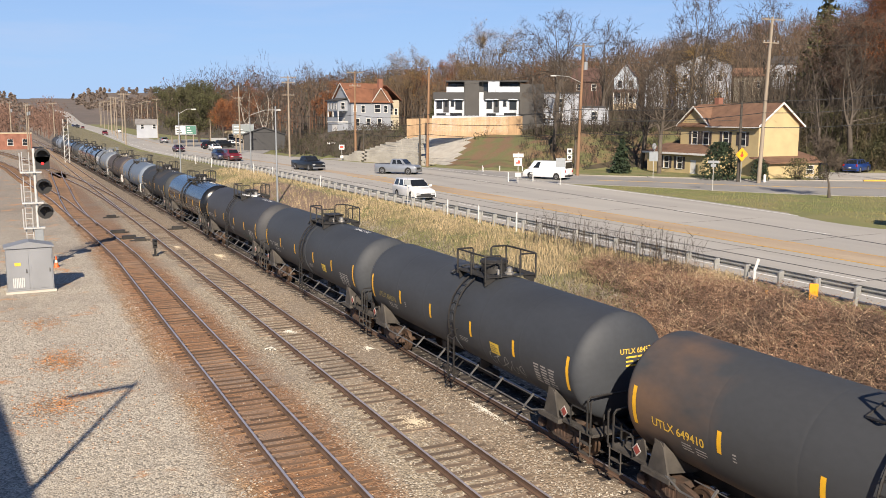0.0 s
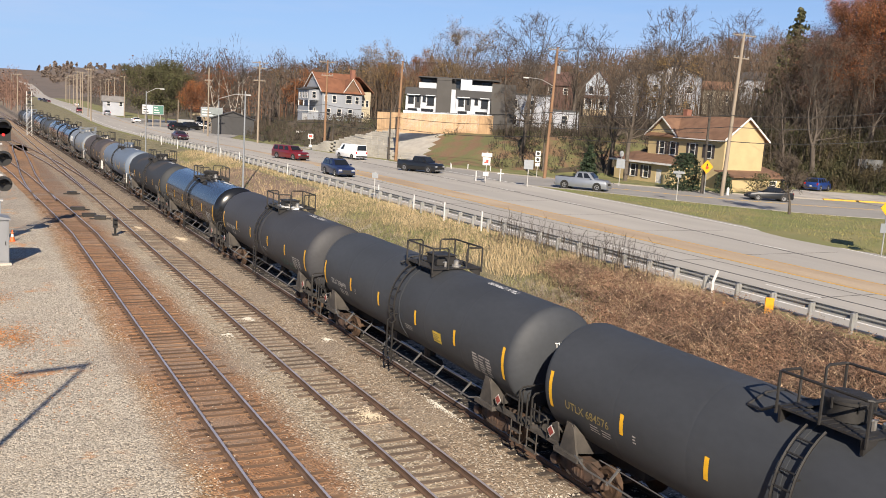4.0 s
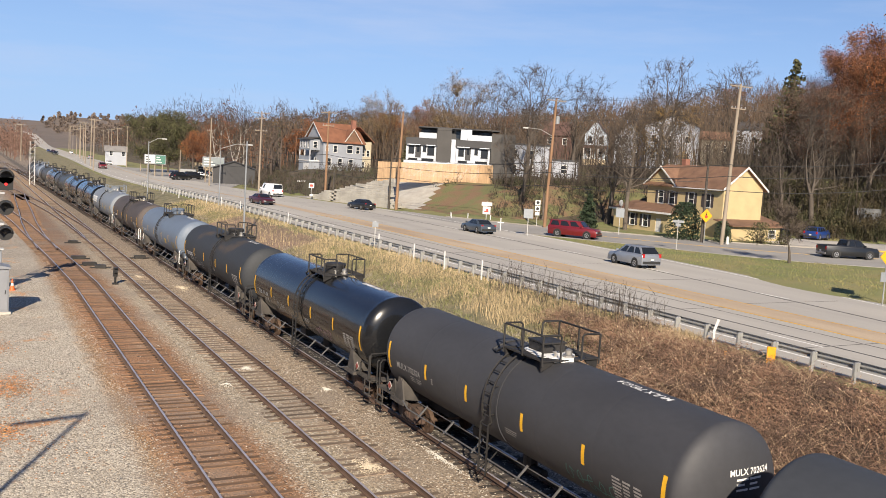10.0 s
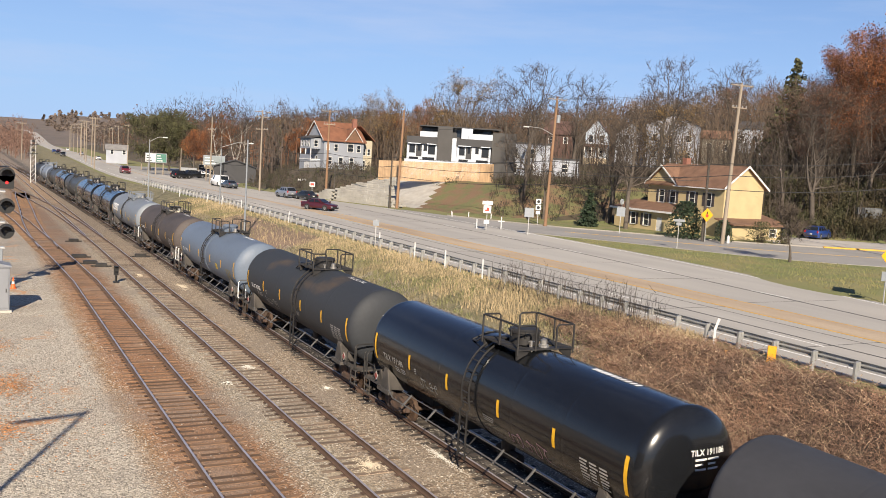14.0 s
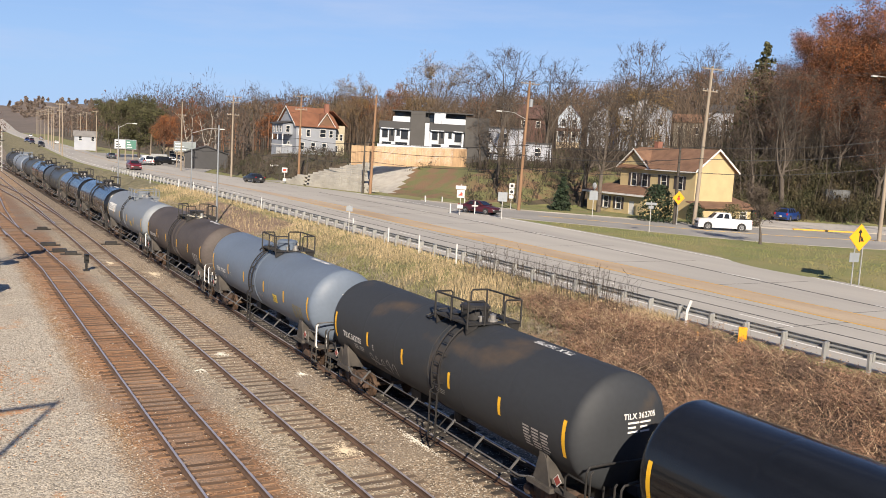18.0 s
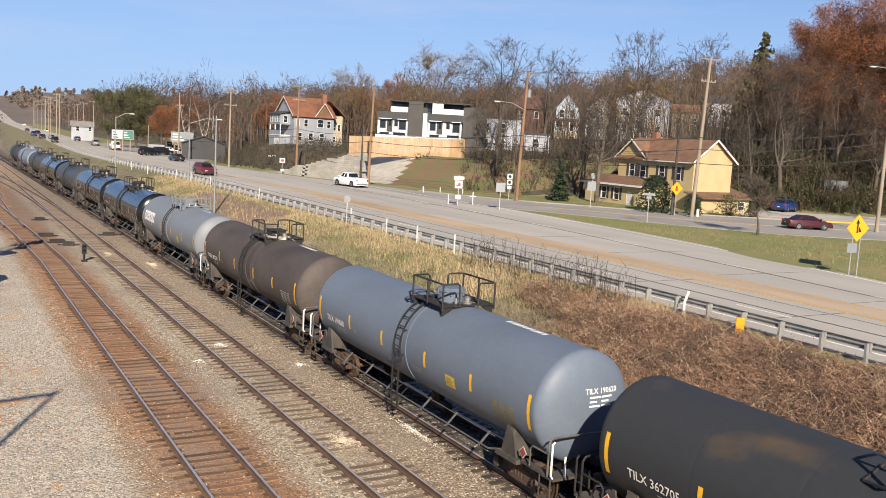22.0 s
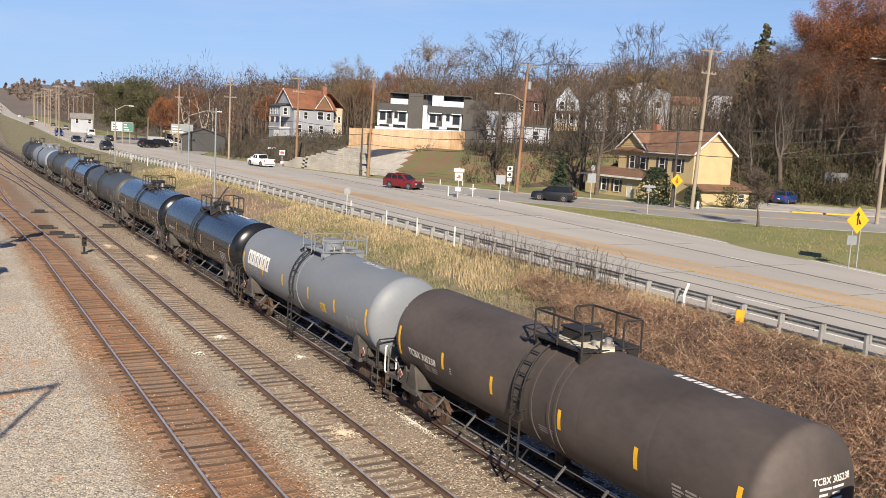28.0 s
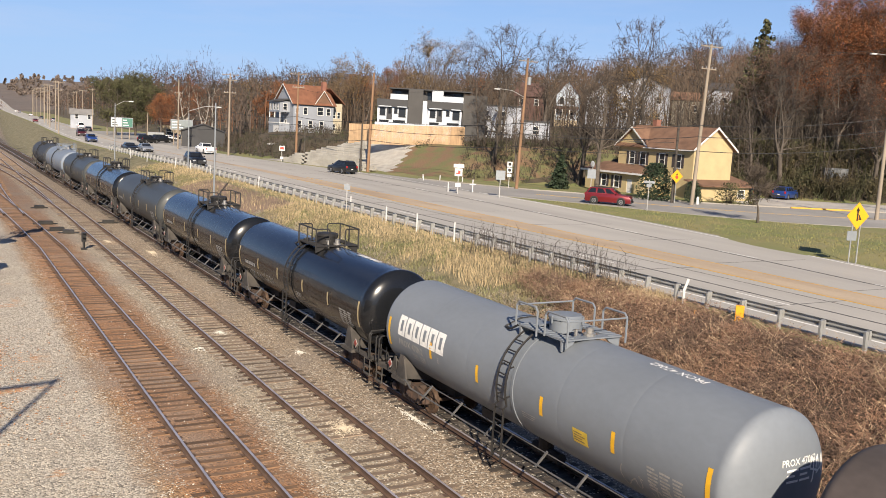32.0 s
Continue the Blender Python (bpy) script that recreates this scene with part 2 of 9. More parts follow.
def foot_dist(x, y):
    """Metres uphill of the hill's foot line (negative on the flat)."""
    x, y = np.asarray(x, float), np.asarray(y, float)
    best, sign = np.full(x.shape, 1e9), np.ones(x.shape)
    for (ax, ay), (bx, by) in zip(FOOT, FOOT[1:]):
        dx, dy = bx - ax, by - ay
        t = np.clip(((x - ax) * dx + (y - ay) * dy) / (dx * dx + dy * dy), 0, 1)
        d = np.hypot(x - ax - t * dx, y - ay - t * dy)
        s = np.sign(dx * (y - ay) - dy * (x - ax))
        near = d < best
        best, sign = np.where(near, d, best), np.where(near, s, sign)
    return best * sign


def road_shift(y):
    return np.interp(y, [-500, 120, 175, 205, 245, 400, 700, 1500], [0, 0, -2.4, -3.0, -1.6, 6.0, 18.0, 50.0])


def far_rise(d):
    """The valley floor climbs far up the line."""
    return 22 * sm((np.asarray(d, float) - 900) / 1100) + 46 * sm((np.asarray(d, float) - 2000) / 900)


def land(x, y):
    """Height of the ground."""
    x, y = np.asarray(x, float), np.asarray(y, float)
    u = foot_dist(x, y)
    xs = x - road_shift(y)
    z = np.interp(xs, [-3000, -60, -30, -8, 3.6, 4.6, 16.6, 18.2, 20.0, 23.0, 26.6, 28.2, 29.2, 52, 60, 3000],
                  [6, 5, 1.0, -0.30, -0.30, -0.20, -0.20, -0.55, -0.35, 0.55, 1.6, 1.92, 1.93, 1.93, 1.97, 1.97])
    z = z + 0.38 * np.exp(-((x - 55.5) / 3.6) ** 2 - ((y - 41.0) / 7.0) ** 2)
    steep = np.interp(y, [60, 95, 118, 150, 200, 260], [7.0, 6.0, 4.6, 4.6, 4.0, 3.5])
    z = z + np.where(u > 0, steep * sm(u / 15.0) + 0.10 * np.maximum(0, u - 22) * np.interp(y, [80, 140, 300, 450, 700], [1.35, 0.85, 0.8, 1.25, 1.25]), 0)
    az = np.degrees(np.arctan2(x, np.maximum(y, 1.0)))
    z = np.where(u > 0, np.minimum(z, np.interp(az, [4, 12, 20, 28, 36, 46, 56, 70], [16, 19, 20, 22, 27, 31, 35, 35])), z)
    # the hill behind the upper houses goes on rising
    z = z + np.interp(az, [24, 30, 34, 38, 44, 48, 56], [1.0, 1.0, 2.5, 4.0, 7.0, 9.0, 9.0]) * sm((u - 60) / 80)
    # distant ridges close the valley
    far = np.hypot(x, y)
    z = z + far_rise(far)
    z = z + 0.25 * np.sin(x * 0.31 + 1.3 * np.sin(y * 0.17)) * sm((u - 3) / 10)
    return z


GX, GY, GS = -30.0, 0.0, 1.5
_gx, _gy = np.meshgrid(GX + GS * np.arange(240), GY + GS * np.arange(250))
_gz, _gu = land(_gx, _gy).tolist(), foot_dist(_gx, _gy).tolist()


def from_grid(grid, exact, x, y):
    i, j = (x - GX) / GS, (y - GY) / GS
    if 0 <= i < 238 and 0 <= j < 248:
        a, b = int(i), int(j)
        u, v = i - a, j - b
        r0, r1 = grid[b], grid[b + 1]
        return (r0[a] * (1 - u) + r0[a + 1] * u) * (1 - v) + (r1[a] * (1 - u) + r1[a + 1] * u) * v
    return float(exact(x, y))


def hz(x, y):
    return from_grid(_gz, land, x, y)


def fd(x, y):
    return from_grid(_gu, foot_dist, x, y)


def track_bed():
    """Yard gravel, rust-stained stone round the first track and brown ballast, in bands along the railway with ragged edges."""
    m = bpy.data.materials.new("track_bed")
    m.use_nodes = True
    n, l = m.node_tree.nodes, m.node_tree.links
    b = n["Principled BSDF"]
    b.inputs["Roughness"].default_value = 0.92
    pos = n.new("ShaderNodeNewGeometry").outputs["Position"]

    def noise_tex(scale, detail=6.0, rough=0.6, off=0.0):
        t = n.new("ShaderNodeTexNoise")
        t.inputs["Scale"].default_value, t.inputs["Detail"].default_value, t.inputs["Roughness"].default_value = scale, detail, rough
        if off:
            v = n.new("ShaderNodeVectorMath")
            v.operation = "ADD"
            v.inputs[1].default_value = (off, off * 0.7, off * 0.3)
            l.new(pos, v.inputs[0])
            l.new(v.outputs[0], t.inputs["Vector"])
        else:
            l.new(pos, t.inputs["Vector"])
        return t.outputs["Fac"]

    def rng(src, a, b_, c=0.0, d=1.0):
        r = n.new("ShaderNodeMapRange")
        for k, v in (("From Min", a), ("From Max", b_), ("To Min", c), ("To Max", d)):
            r.inputs[k].default_value = v
        l.new(src, r.inputs["Value"])
        return r.outputs["Result"]

    def mix(f, a, b_, kind="MIX"):
        x = n.new("ShaderNodeMix")
        x.data_type, x.blend_type = "RGBA", kind
        for sock, v in ((x.inputs["Factor"], f), (x.inputs["A"], a), (x.inputs["B"], b_)):
            if isinstance(v, tuple):
                sock.default_value = (*v, 1)
            elif isinstance(v, float):
                sock.default_value = v
            else:
                l.new(v, sock)
        return x.outputs["Result"]
    vor = n.new("ShaderNodeTexVoronoi")
    vor.inputs["Scale"].default_value = 19.0
    l.new(pos, vor.inputs["Vector"])
    sep = n.new("ShaderNodeSeparateColor")
    l.new(vor.outputs["Color"], sep.inputs["Color"])
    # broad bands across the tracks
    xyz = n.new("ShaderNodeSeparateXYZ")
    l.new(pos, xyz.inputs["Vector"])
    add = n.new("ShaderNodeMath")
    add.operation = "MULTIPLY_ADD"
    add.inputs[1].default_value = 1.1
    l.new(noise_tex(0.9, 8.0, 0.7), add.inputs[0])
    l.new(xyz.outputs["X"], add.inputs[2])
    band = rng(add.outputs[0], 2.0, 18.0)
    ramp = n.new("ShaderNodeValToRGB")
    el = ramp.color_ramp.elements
    # near-black stops 0.765 to 0.865: shade under the train painted into the ballast
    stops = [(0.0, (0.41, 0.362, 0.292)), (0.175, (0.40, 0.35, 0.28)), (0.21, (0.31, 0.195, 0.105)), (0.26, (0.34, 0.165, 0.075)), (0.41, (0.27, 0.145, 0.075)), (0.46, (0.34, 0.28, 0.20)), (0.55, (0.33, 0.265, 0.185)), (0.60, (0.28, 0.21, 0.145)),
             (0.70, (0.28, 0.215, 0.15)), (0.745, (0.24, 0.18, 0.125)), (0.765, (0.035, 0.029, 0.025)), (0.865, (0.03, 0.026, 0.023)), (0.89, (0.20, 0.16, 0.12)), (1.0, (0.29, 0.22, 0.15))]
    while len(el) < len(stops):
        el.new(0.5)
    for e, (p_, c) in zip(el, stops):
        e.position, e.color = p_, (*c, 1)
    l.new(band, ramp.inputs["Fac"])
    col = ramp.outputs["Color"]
    # stones: each its own tone
    tone = rng(sep.outputs["Red"], 0.0, 1.0, 0.42, 1.42)
    hs = n.new("ShaderNodeHueSaturation")
    l.new(col, hs.inputs["Color"])
    l.new(tone, hs.inputs["Value"])
    col = hs.outputs["Color"]
    pale = rng(sep.outputs["Green"], 0.87, 0.93, 0.0, 0.75)
    off = n.new("ShaderNodeMath")
    off.operation = "SUBTRACT"
    off.inputs[1].default_value = 7.3
    l.new(add.outputs[0], off.inputs[0])
    dist = n.new("ShaderNodeMath")
    dist.operation = "ABSOLUTE"
    l.new(off.outputs[0], dist.inputs[0])
    clean = rng(dist.outputs[0], 0.9, 1.7, 0.15, 1.0)
    pm = n.new("ShaderNodeMath")
    pm.operation = "MULTIPLY"
    l.new(pale, pm.inputs[0])
    l.new(clean, pm.inputs[1])
    col = mix(clean, mix(0.35, col, (0.20, 0.11, 0.055)), col)
    col = mix(pm.outputs[0], col, (0.62, 0.57, 0.47))
    # dust that levels the stones, in patches; damp darker patches
    col = mix(rng(noise_tex(0.33, 7.0, 0.65), 0.52, 0.66, 0.0, 0.5), col, mix(0.5, ramp.outputs["Color"], (0.40, 0.33, 0.245)))
    col = mix(rng(noise_tex(0.16, 6.0, 0.6, 40.0), 0.50, 0.66, 0.0, 0.55), col, (0.24, 0.20, 0.16))
    # sooty, oil-dark ballast round the turnouts
    col = mix(rng(xyz.outputs["Y"], 50.0, 100.0, 0.0, 0.75), col, mix(0.35, (0.135, 0.108, 0.085), col))
    # fallen orange leaves on the yard
    leaf = rng(noise_tex(0.5, 9.0, 0.72, 17.0), 0.565, 0.64)
    yard = rng(xyz.outputs["X"], 3.0, 3.8, 1.0, 0.0)
    mm = n.new("ShaderNodeMath")
    mm.operation = "MULTIPLY"
    l.new(leaf, mm.inputs[0])
    l.new(yard, mm.inputs[1])
    col = mix(mm.outputs[0], col, mix(sep.outputs["Blue"], (0.48, 0.19, 0.07), (0.45, 0.33, 0.2)))
    l.new(col, b.inputs["Base Color"])
    bp = n.new("ShaderNodeBump")
    bp.invert = True
    bp.inputs["Distance"].default_value = 0.020
    l.new(vor.outputs["Distance"], bp.inputs["Height"])
    l.new(bp.outputs["Normal"], b.inputs["Normal"])
    return m


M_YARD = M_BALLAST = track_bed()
M_BANK = mat("bank_soil", (0.22, 0.185, 0.11), 0.95, var=0.5, scale=0.9, fine=14, bump=0.1, bscale=7, col2=(0.11, 0.105, 0.055))
M_SLOPE = mat("leafy_slope", (0.125, 0.125, 0.05), 0.96, var=0.5, scale=0.4, fine=7, bump=0.14, bscale=4, col2=(0.17, 0.105, 0.06), lo=0.42, hi=0.58)
M_CUT = mat("bare_bank_soil", (0.235, 0.16, 0.11), 0.97, var=0.4, scale=0.5, fine=8, bump=0.15, bscale=3, col2=(0.15, 0.105, 0.075))
# darker ground where the brambles stand, for contrast between the stems
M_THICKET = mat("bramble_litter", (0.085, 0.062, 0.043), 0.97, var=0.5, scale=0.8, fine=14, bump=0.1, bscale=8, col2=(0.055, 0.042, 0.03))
M_VERGE = mat("mown_verge", (0.150, 0.165, 0.055), 0.95, var=0.3, scale=0.3, fine=22, bump=0.05, bscale=12, col2=(0.215, 0.19, 0.08))
M_WOODS = mat("leaf_litter", (0.095, 0.068, 0.044), 0.97, var=0.5, scale=0.2, fine=9, bump=0.12, bscale=4, col2=(0.05, 0.045, 0.026))
M_TERRACE = mat("terrace_gravel", (0.42, 0.40, 0.36), 0.92, var=0.3, scale=0.8, fine=8, bump=0.05, bscale=4, col2=(0.34, 0.32, 0.285))
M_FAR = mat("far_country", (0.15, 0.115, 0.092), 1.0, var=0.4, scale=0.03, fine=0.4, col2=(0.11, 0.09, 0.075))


def ground_sheet():
    xs = np.concatenate([[-3000, -1500, -700, -350, -200, -120, -80], np.arange(-60, -10, 5), np.arange(-10, 34, 0.8), np.arange(34, 150, 1.6),
                         np.arange(150, 330, 8), [360, 420, 520, 700, 1000, 1500, 2200, 3000]])
    ys = np.concatenate([[-3000, -1200, -500, -250, -120, -60], np.arange(-30, 10, 5), np.arange(10, 130, 1.6), np.arange(130, 330, 3),
                         np.arange(330, 700, 15), [740, 820, 950, 1100, 1300, 1600, 2000, 2600, 3200]])
    X, Y = np.meshgrid(xs, ys)
    Z = land(X, Y)
    w = len(xs)
    verts = np.stack([X.ravel(), Y.ravel(), Z.ravel()], 1)
    faces, slots = [], []
    cx, cy = (xs[:-1] + xs[1:]) / 2, (ys[:-1] + ys[1:]) / 2
    CX, CY = np.meshgrid(cx, cy)
    U = foot_dist(CX, CY)
    S = CX - road_shift(CY)
    for j in range(len(cy)):
        for i in range(len(cx)):
            a = j * w + i
            faces.append((a, a + 1, a + w + 1, a + w))
            x, y, u, s = CX[j, i], CY[j, i], U[j, i], S[j, i]
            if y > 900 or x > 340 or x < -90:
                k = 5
            elif 104 < y < 121.5 + 0.85 * min(u, 18) and 0.5 < u < 24:
                k = 8
            elif 112 < y < 147 and 1.0 < u < 15.5:
                k = 9
            elif u > 1.5:
                k = 4
            elif s > 28.5:
                k = 3
            elif s > 17.3:
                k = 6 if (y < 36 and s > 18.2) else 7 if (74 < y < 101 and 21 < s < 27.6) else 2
            elif s > 4.4 and y < 320:
                k = 1
            else:
                k = 0
            slots.append(k)
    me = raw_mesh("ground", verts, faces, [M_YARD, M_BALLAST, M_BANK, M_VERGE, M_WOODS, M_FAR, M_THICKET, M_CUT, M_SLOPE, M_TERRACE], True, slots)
    tagged(new("ground", me), "gravel yard, grassy bank and wooded hillside in late autumn", "ground", kind="structure")


ground_sheet()


# ---- roads ----
M_CONC = mat("road_concrete", (0.40, 0.375, 0.335), 0.85, var=0.16, scale=0.3, fine=25, bump=0.004, streak=(1.0, 0.12, 1.0), col2=(0.33, 0.31, 0.28))
M_ASPH = mat("worn_asphalt", (0.30, 0.285, 0.265), 0.9, var=0.2, scale=0.15, fine=30, bump=0.004, col2=(0.235, 0.225, 0.21))
M_MEDIAN = mat("tan_median", (0.43, 0.335, 0.235), 0.9, var=0.25, scale=0.4, fine=12, bump=0.01, streak=(1, 0.25, 1), col2=(0.33, 0.245, 0.165))
M_TAR = mat("tar_joint", (0.045, 0.043, 0.042), 0.8, var=0.3)
M_WHITE = mat("road_paint", (0.78, 0.77, 0.73), 0.7, var=0.25, scale=2.0, fine=30)
M_YELLOWP = mat("yellow_paint", (0.62, 0.36, 0.05), 0.7, var=0.25, scale=2.0, fine=30)
M_KERB = mat("kerb_concrete", (0.46, 0.43, 0.38), 0.85, var=0.2, scale=0.8, fine=30)


def ribbon(name, left, right, z0, z1, material, label, category="road", kind="structure", parent=None):
    """A slab between two plan lines of equal length, from z0 up to z1."""
    k = len(left)
    verts, faces = [], []
    for (lx, ly), (rx, ry) in zip(left, right):
        up = float(far_rise(math.hypot(lx, ly))) + (0.3 if ly > 800 else 0)
        verts += [(lx, ly, z0 + up), (rx, ry, z0 + up), (rx, ry, z1 + up), (lx, ly, z1 + up)]
    for i in range(k - 1):
        a, b = 4 * i, 4 * i + 4
        faces += [(a + 3, a + 2, b + 2, b + 3), (a, a + 3, b + 3, b), (a + 1, b + 1, b + 2, a + 2), (a, b, b + 1, a + 1)]
    faces += [(0, 1, 2, 3), (4 * k - 1, 4 * k - 2, 4 * k - 3, 4 * k - 4)]
    me = raw_mesh(name, verts, faces, material)
    ob = new(name, me)
    if parent:
        ob.parent = parent
        return tagged(ob, label)
    return tagged(ob, label, category, kind=kind)


YS = [-200, -60, 0, 15, 30, 45, 60, 75, 90, 105, 120, 135, 150, 165, 180, 195, 210, 230, 250, 275, 300, 340, 400, 470, 560, 700, 820, 950, 1100, 1300, 1600, 2000]


def along(xf, ys=YS):
    return [(float(xf(y) + road_shift(y)), y) for y in ys]


def far_edge(y):
    return np.interp(y, [-200, 0, 35, 45, 52, 66, 98, 120, 140, 165, 185, 215, 240], [48.5, 48.8, 50.3, 52.6, 53.6, 54.6, 55.0, 54.2, 50.6, 48.6, 47.5, 46.5, 41.5])


highway = thing("highway", "four-lane concrete highway with a tan centre strip", "road", kind="structure")
ribbon("near_carriageway", along(lambda y: 29.6), along(lambda y: 37.9), 1.7, ROAD_Z, M_CONC, "", parent=highway)
ribbon("centre_strip", along(lambda y: 37.9), along(lambda y: np.interp(y, [-200, 90, 110, 160], [40.5, 40.5, 39.6, 38.4])), 1.7, ROAD_Z + 0.012, M_MEDIAN,
       "tan worn centre strip", parent=highway)
ribbon("far_carriageway", along(lambda y: np.interp(y, [-200, 90, 110, 160], [40.5, 40.5, 39.6, 38.4])), along(far_edge), 1.7, ROAD_Z, M_CONC, "", parent=highway)
ribbon("edge_line", along(lambda y: 30.9), along(lambda y: 31.03), ROAD_Z, ROAD_Z + 0.005, M_WHITE, "white edge line", parent=highway)
ribbon("edge_line", along(lambda y: far_edge(y) - 0.75)[:11], along(lambda y: far_edge(y) - 0.6)[:11], ROAD_Z, ROAD_Z + 0.005, M_WHITE, "white edge line", parent=highway)
for x0 in (37.75, 40.42):
    ribbon("yellow_line", along(lambda y: x0)[:10], along(lambda y: x0 + 0.13)[:10], ROAD_Z, ROAD_Z + 0.018, M_YELLOWP, "worn yellow line", parent=highway)


def far_dash_x(y):
    return np.interp(y, [-200, 28, 45, 60, 80, 120], [44.3, 44.3, 46.0, 47.2, 48.4, 48.0])


ribbon("tar_seam", along(lambda y: 34.35)[:16], along(lambda y: 34.5)[:16], ROAD_Z, ROAD_Z + 0.004, M_TAR, "black tar seam", parent=highway)
ribbon("tar_seam", along(lambda y: far_dash_x(y) - 0.38)[:11], along(lambda y: far_dash_x(y) - 0.2)[:11], ROAD_Z, ROAD_Z + 0.004, M_TAR, "black tar seam", parent=highway)
ribbon("tar_seam", along(lambda y: 36.6)[:9], along(lambda y: 36.68)[:9], ROAD_Z, ROAD_Z + 0.004, M_TAR, "black tar seam", parent=highway)
bm = bmesh.new()
box(bm, -0.06, 0.06, -1.6, 1.6, 0.001, 0.006)
me_dash = mesh_of("lane_dash", bm, M_WHITE)
for i in range(26):
    y = -8.5 + i * 12.2
    for xf in (lambda t: 33.75, far_dash_x):
        if xf is far_dash_x and y > 100:
            continue
        piece("lane_dash", me_dash, highway, pose(float(xf(y) + road_shift(y)), y, ROAD_Z))
# cross joints of the slabs
bm = bmesh.new()
box(bm, -4.1, 4.1, -0.03, 0.03, 0.001, 0.003)
me_joint = mesh_of("slab_joint", bm, M_TAR)
for i in range(18):
    piece("slab_joint", me_joint, highway, pose(33.8, 8 + i * 9.3 + random.uniform(-1, 1), ROAD_Z))
    piece("slab_joint", me_joint, highway, pose(44.6, 10 + i * 9.3 + random.uniform(-1, 1), ROAD_Z))

# the side road that leaves the highway
SR_NEAR = [(52.2, 116), (52.6, 98), (53.6, 85), (57, 78.8), (60.3, 73.4), (63.0, 67.8), (65.6, 62.8), (70, 57.2), (76, 53.2), (90, 48.0), (120, 42), (200, 25)]
SR_FAR = [(55.6, 117), (57.4, 107), (61.3, 97.6), (65.3, 90.6), (70.1, 85.6), (74.2, 80.0), (79.5, 75.0), (85.2, 71.6), (92, 68.0), (103, 62.5), (130, 55), (205, 37)]
side_road = thing("side_road", "worn asphalt side road with a low concrete kerb", "road", kind="structure")
ribbon("asphalt", SR_NEAR, SR_FAR, 1.7, ROAD_Z + 0.004, M_ASPH, "", parent=side_road)
ribbon("kerb", SR_FAR[1:], [(x + 0.13, y + 0.13) for x, y in SR_FAR[1:]], 1.7, ROAD_Z + 0.13, mat("worn_kerb", (0.30, 0.275, 0.24), 0.9, var=0.25, scale=0.4, fine=6), "worn concrete kerb", parent=side_road)
mid = [((a[0] + b[0]) / 2, (a[1] + b[1]) / 2) for a, b in zip(SR_NEAR, SR_FAR)]
for o in (-0.14, 0.14):
    ribbon("yellow_line", [(x + o, y + o) for x, y in mid[3:]], [(x + o + 0.08, y + o + 0.08) for x, y in mid[3:]], ROAD_Z, ROAD_Z + 0.01, M_YELLOWP, "", parent=side_road)
ribbon("forecourt", [(84, 72.6), (96, 66.4), (112, 59.5)], [(92, 88), (106, 78), (122, 69)], 1.7, ROAD_Z + 0.02, mat("old_concrete", (0.44, 0.41, 0.37), 0.9, var=0.25, scale=0.3, fine=10), "pale concrete forecourt",
       "pavement")
ribbon("side_street", [(49.8, 150.5), (58, 153), (72, 158)], [(51.0, 144.6), (60, 147.5), (74, 152)], 1.7, ROAD_Z + 0.03, M_ASPH, "short asphalt side street beside the retaining wall", "road")
ribbon("parking_lot", [(45.5, 176), (44, 205), (39.5, 238), (41, 300)], [(48.6, 184), (55, 202), (64, 240), (72, 300)], 1.7, ROAD_Z + 0.01, M_ASPH, "asphalt car park beside the highway", "pavement")

# ---- railway tracks ----
M_RAIL = mat("rail_steel", (0.46, 0.43, 0.46), 0.38, 0.4, var=0.2, scale=1.0, fine=30)
M_RUST = mat("rail_rust", (0.125, 0.075, 0.05), 0.85, var=0.35, scale=2.0, fine=30)
M_TIE_A = mat("rusty_tie", (0.215, 0.12, 0.062), 0.9, var=0.45, scale=1.5, fine=16, bump=0.006, obj=0.75, col2=(0.115, 0.072, 0.045), streak=(1, 4, 1), coords="obj")
M_TIE_B = mat("weathered_tie", (0.215, 0.155, 0.105), 0.92, var=0.4, scale=1.5, fine=16, bump=0.006, obj=0.75, col2=(0.125, 0.092, 0.068), streak=(1, 4, 1), coords="obj")


def a_line(y):
    return np.interp(y, [-100, 62, 75, 90, 107, 130, 150, 180, 205, 260], [6.7, 6.65, 6.2, 5.55, 4.85, 3.4, 2.0, 0.3, -2.0, -8.0])


def b_line(y):
    return np.interp(y, [-100, 84, 107, 124, 138, 160, 190, 215, 250, 300], [10.6, 10.55, 10.2, 9.6, 8.8, 7.4, 5.3, 3.2, -0.4, -6.5])


def c_line(y):
    return 14.53 - 0.35e-4 * np.maximum(0, y - 20.0) ** 2


def b_main(y):
    return np.interp(y, [84, 150, 400], [10.58, 10.45, 9.8])


def s_line(y):
    return np.interp(y, [82, 95, 108, 125, 150, 165], [5.75, 5.55, 5.65, 6.1, 6.6, 7.1])


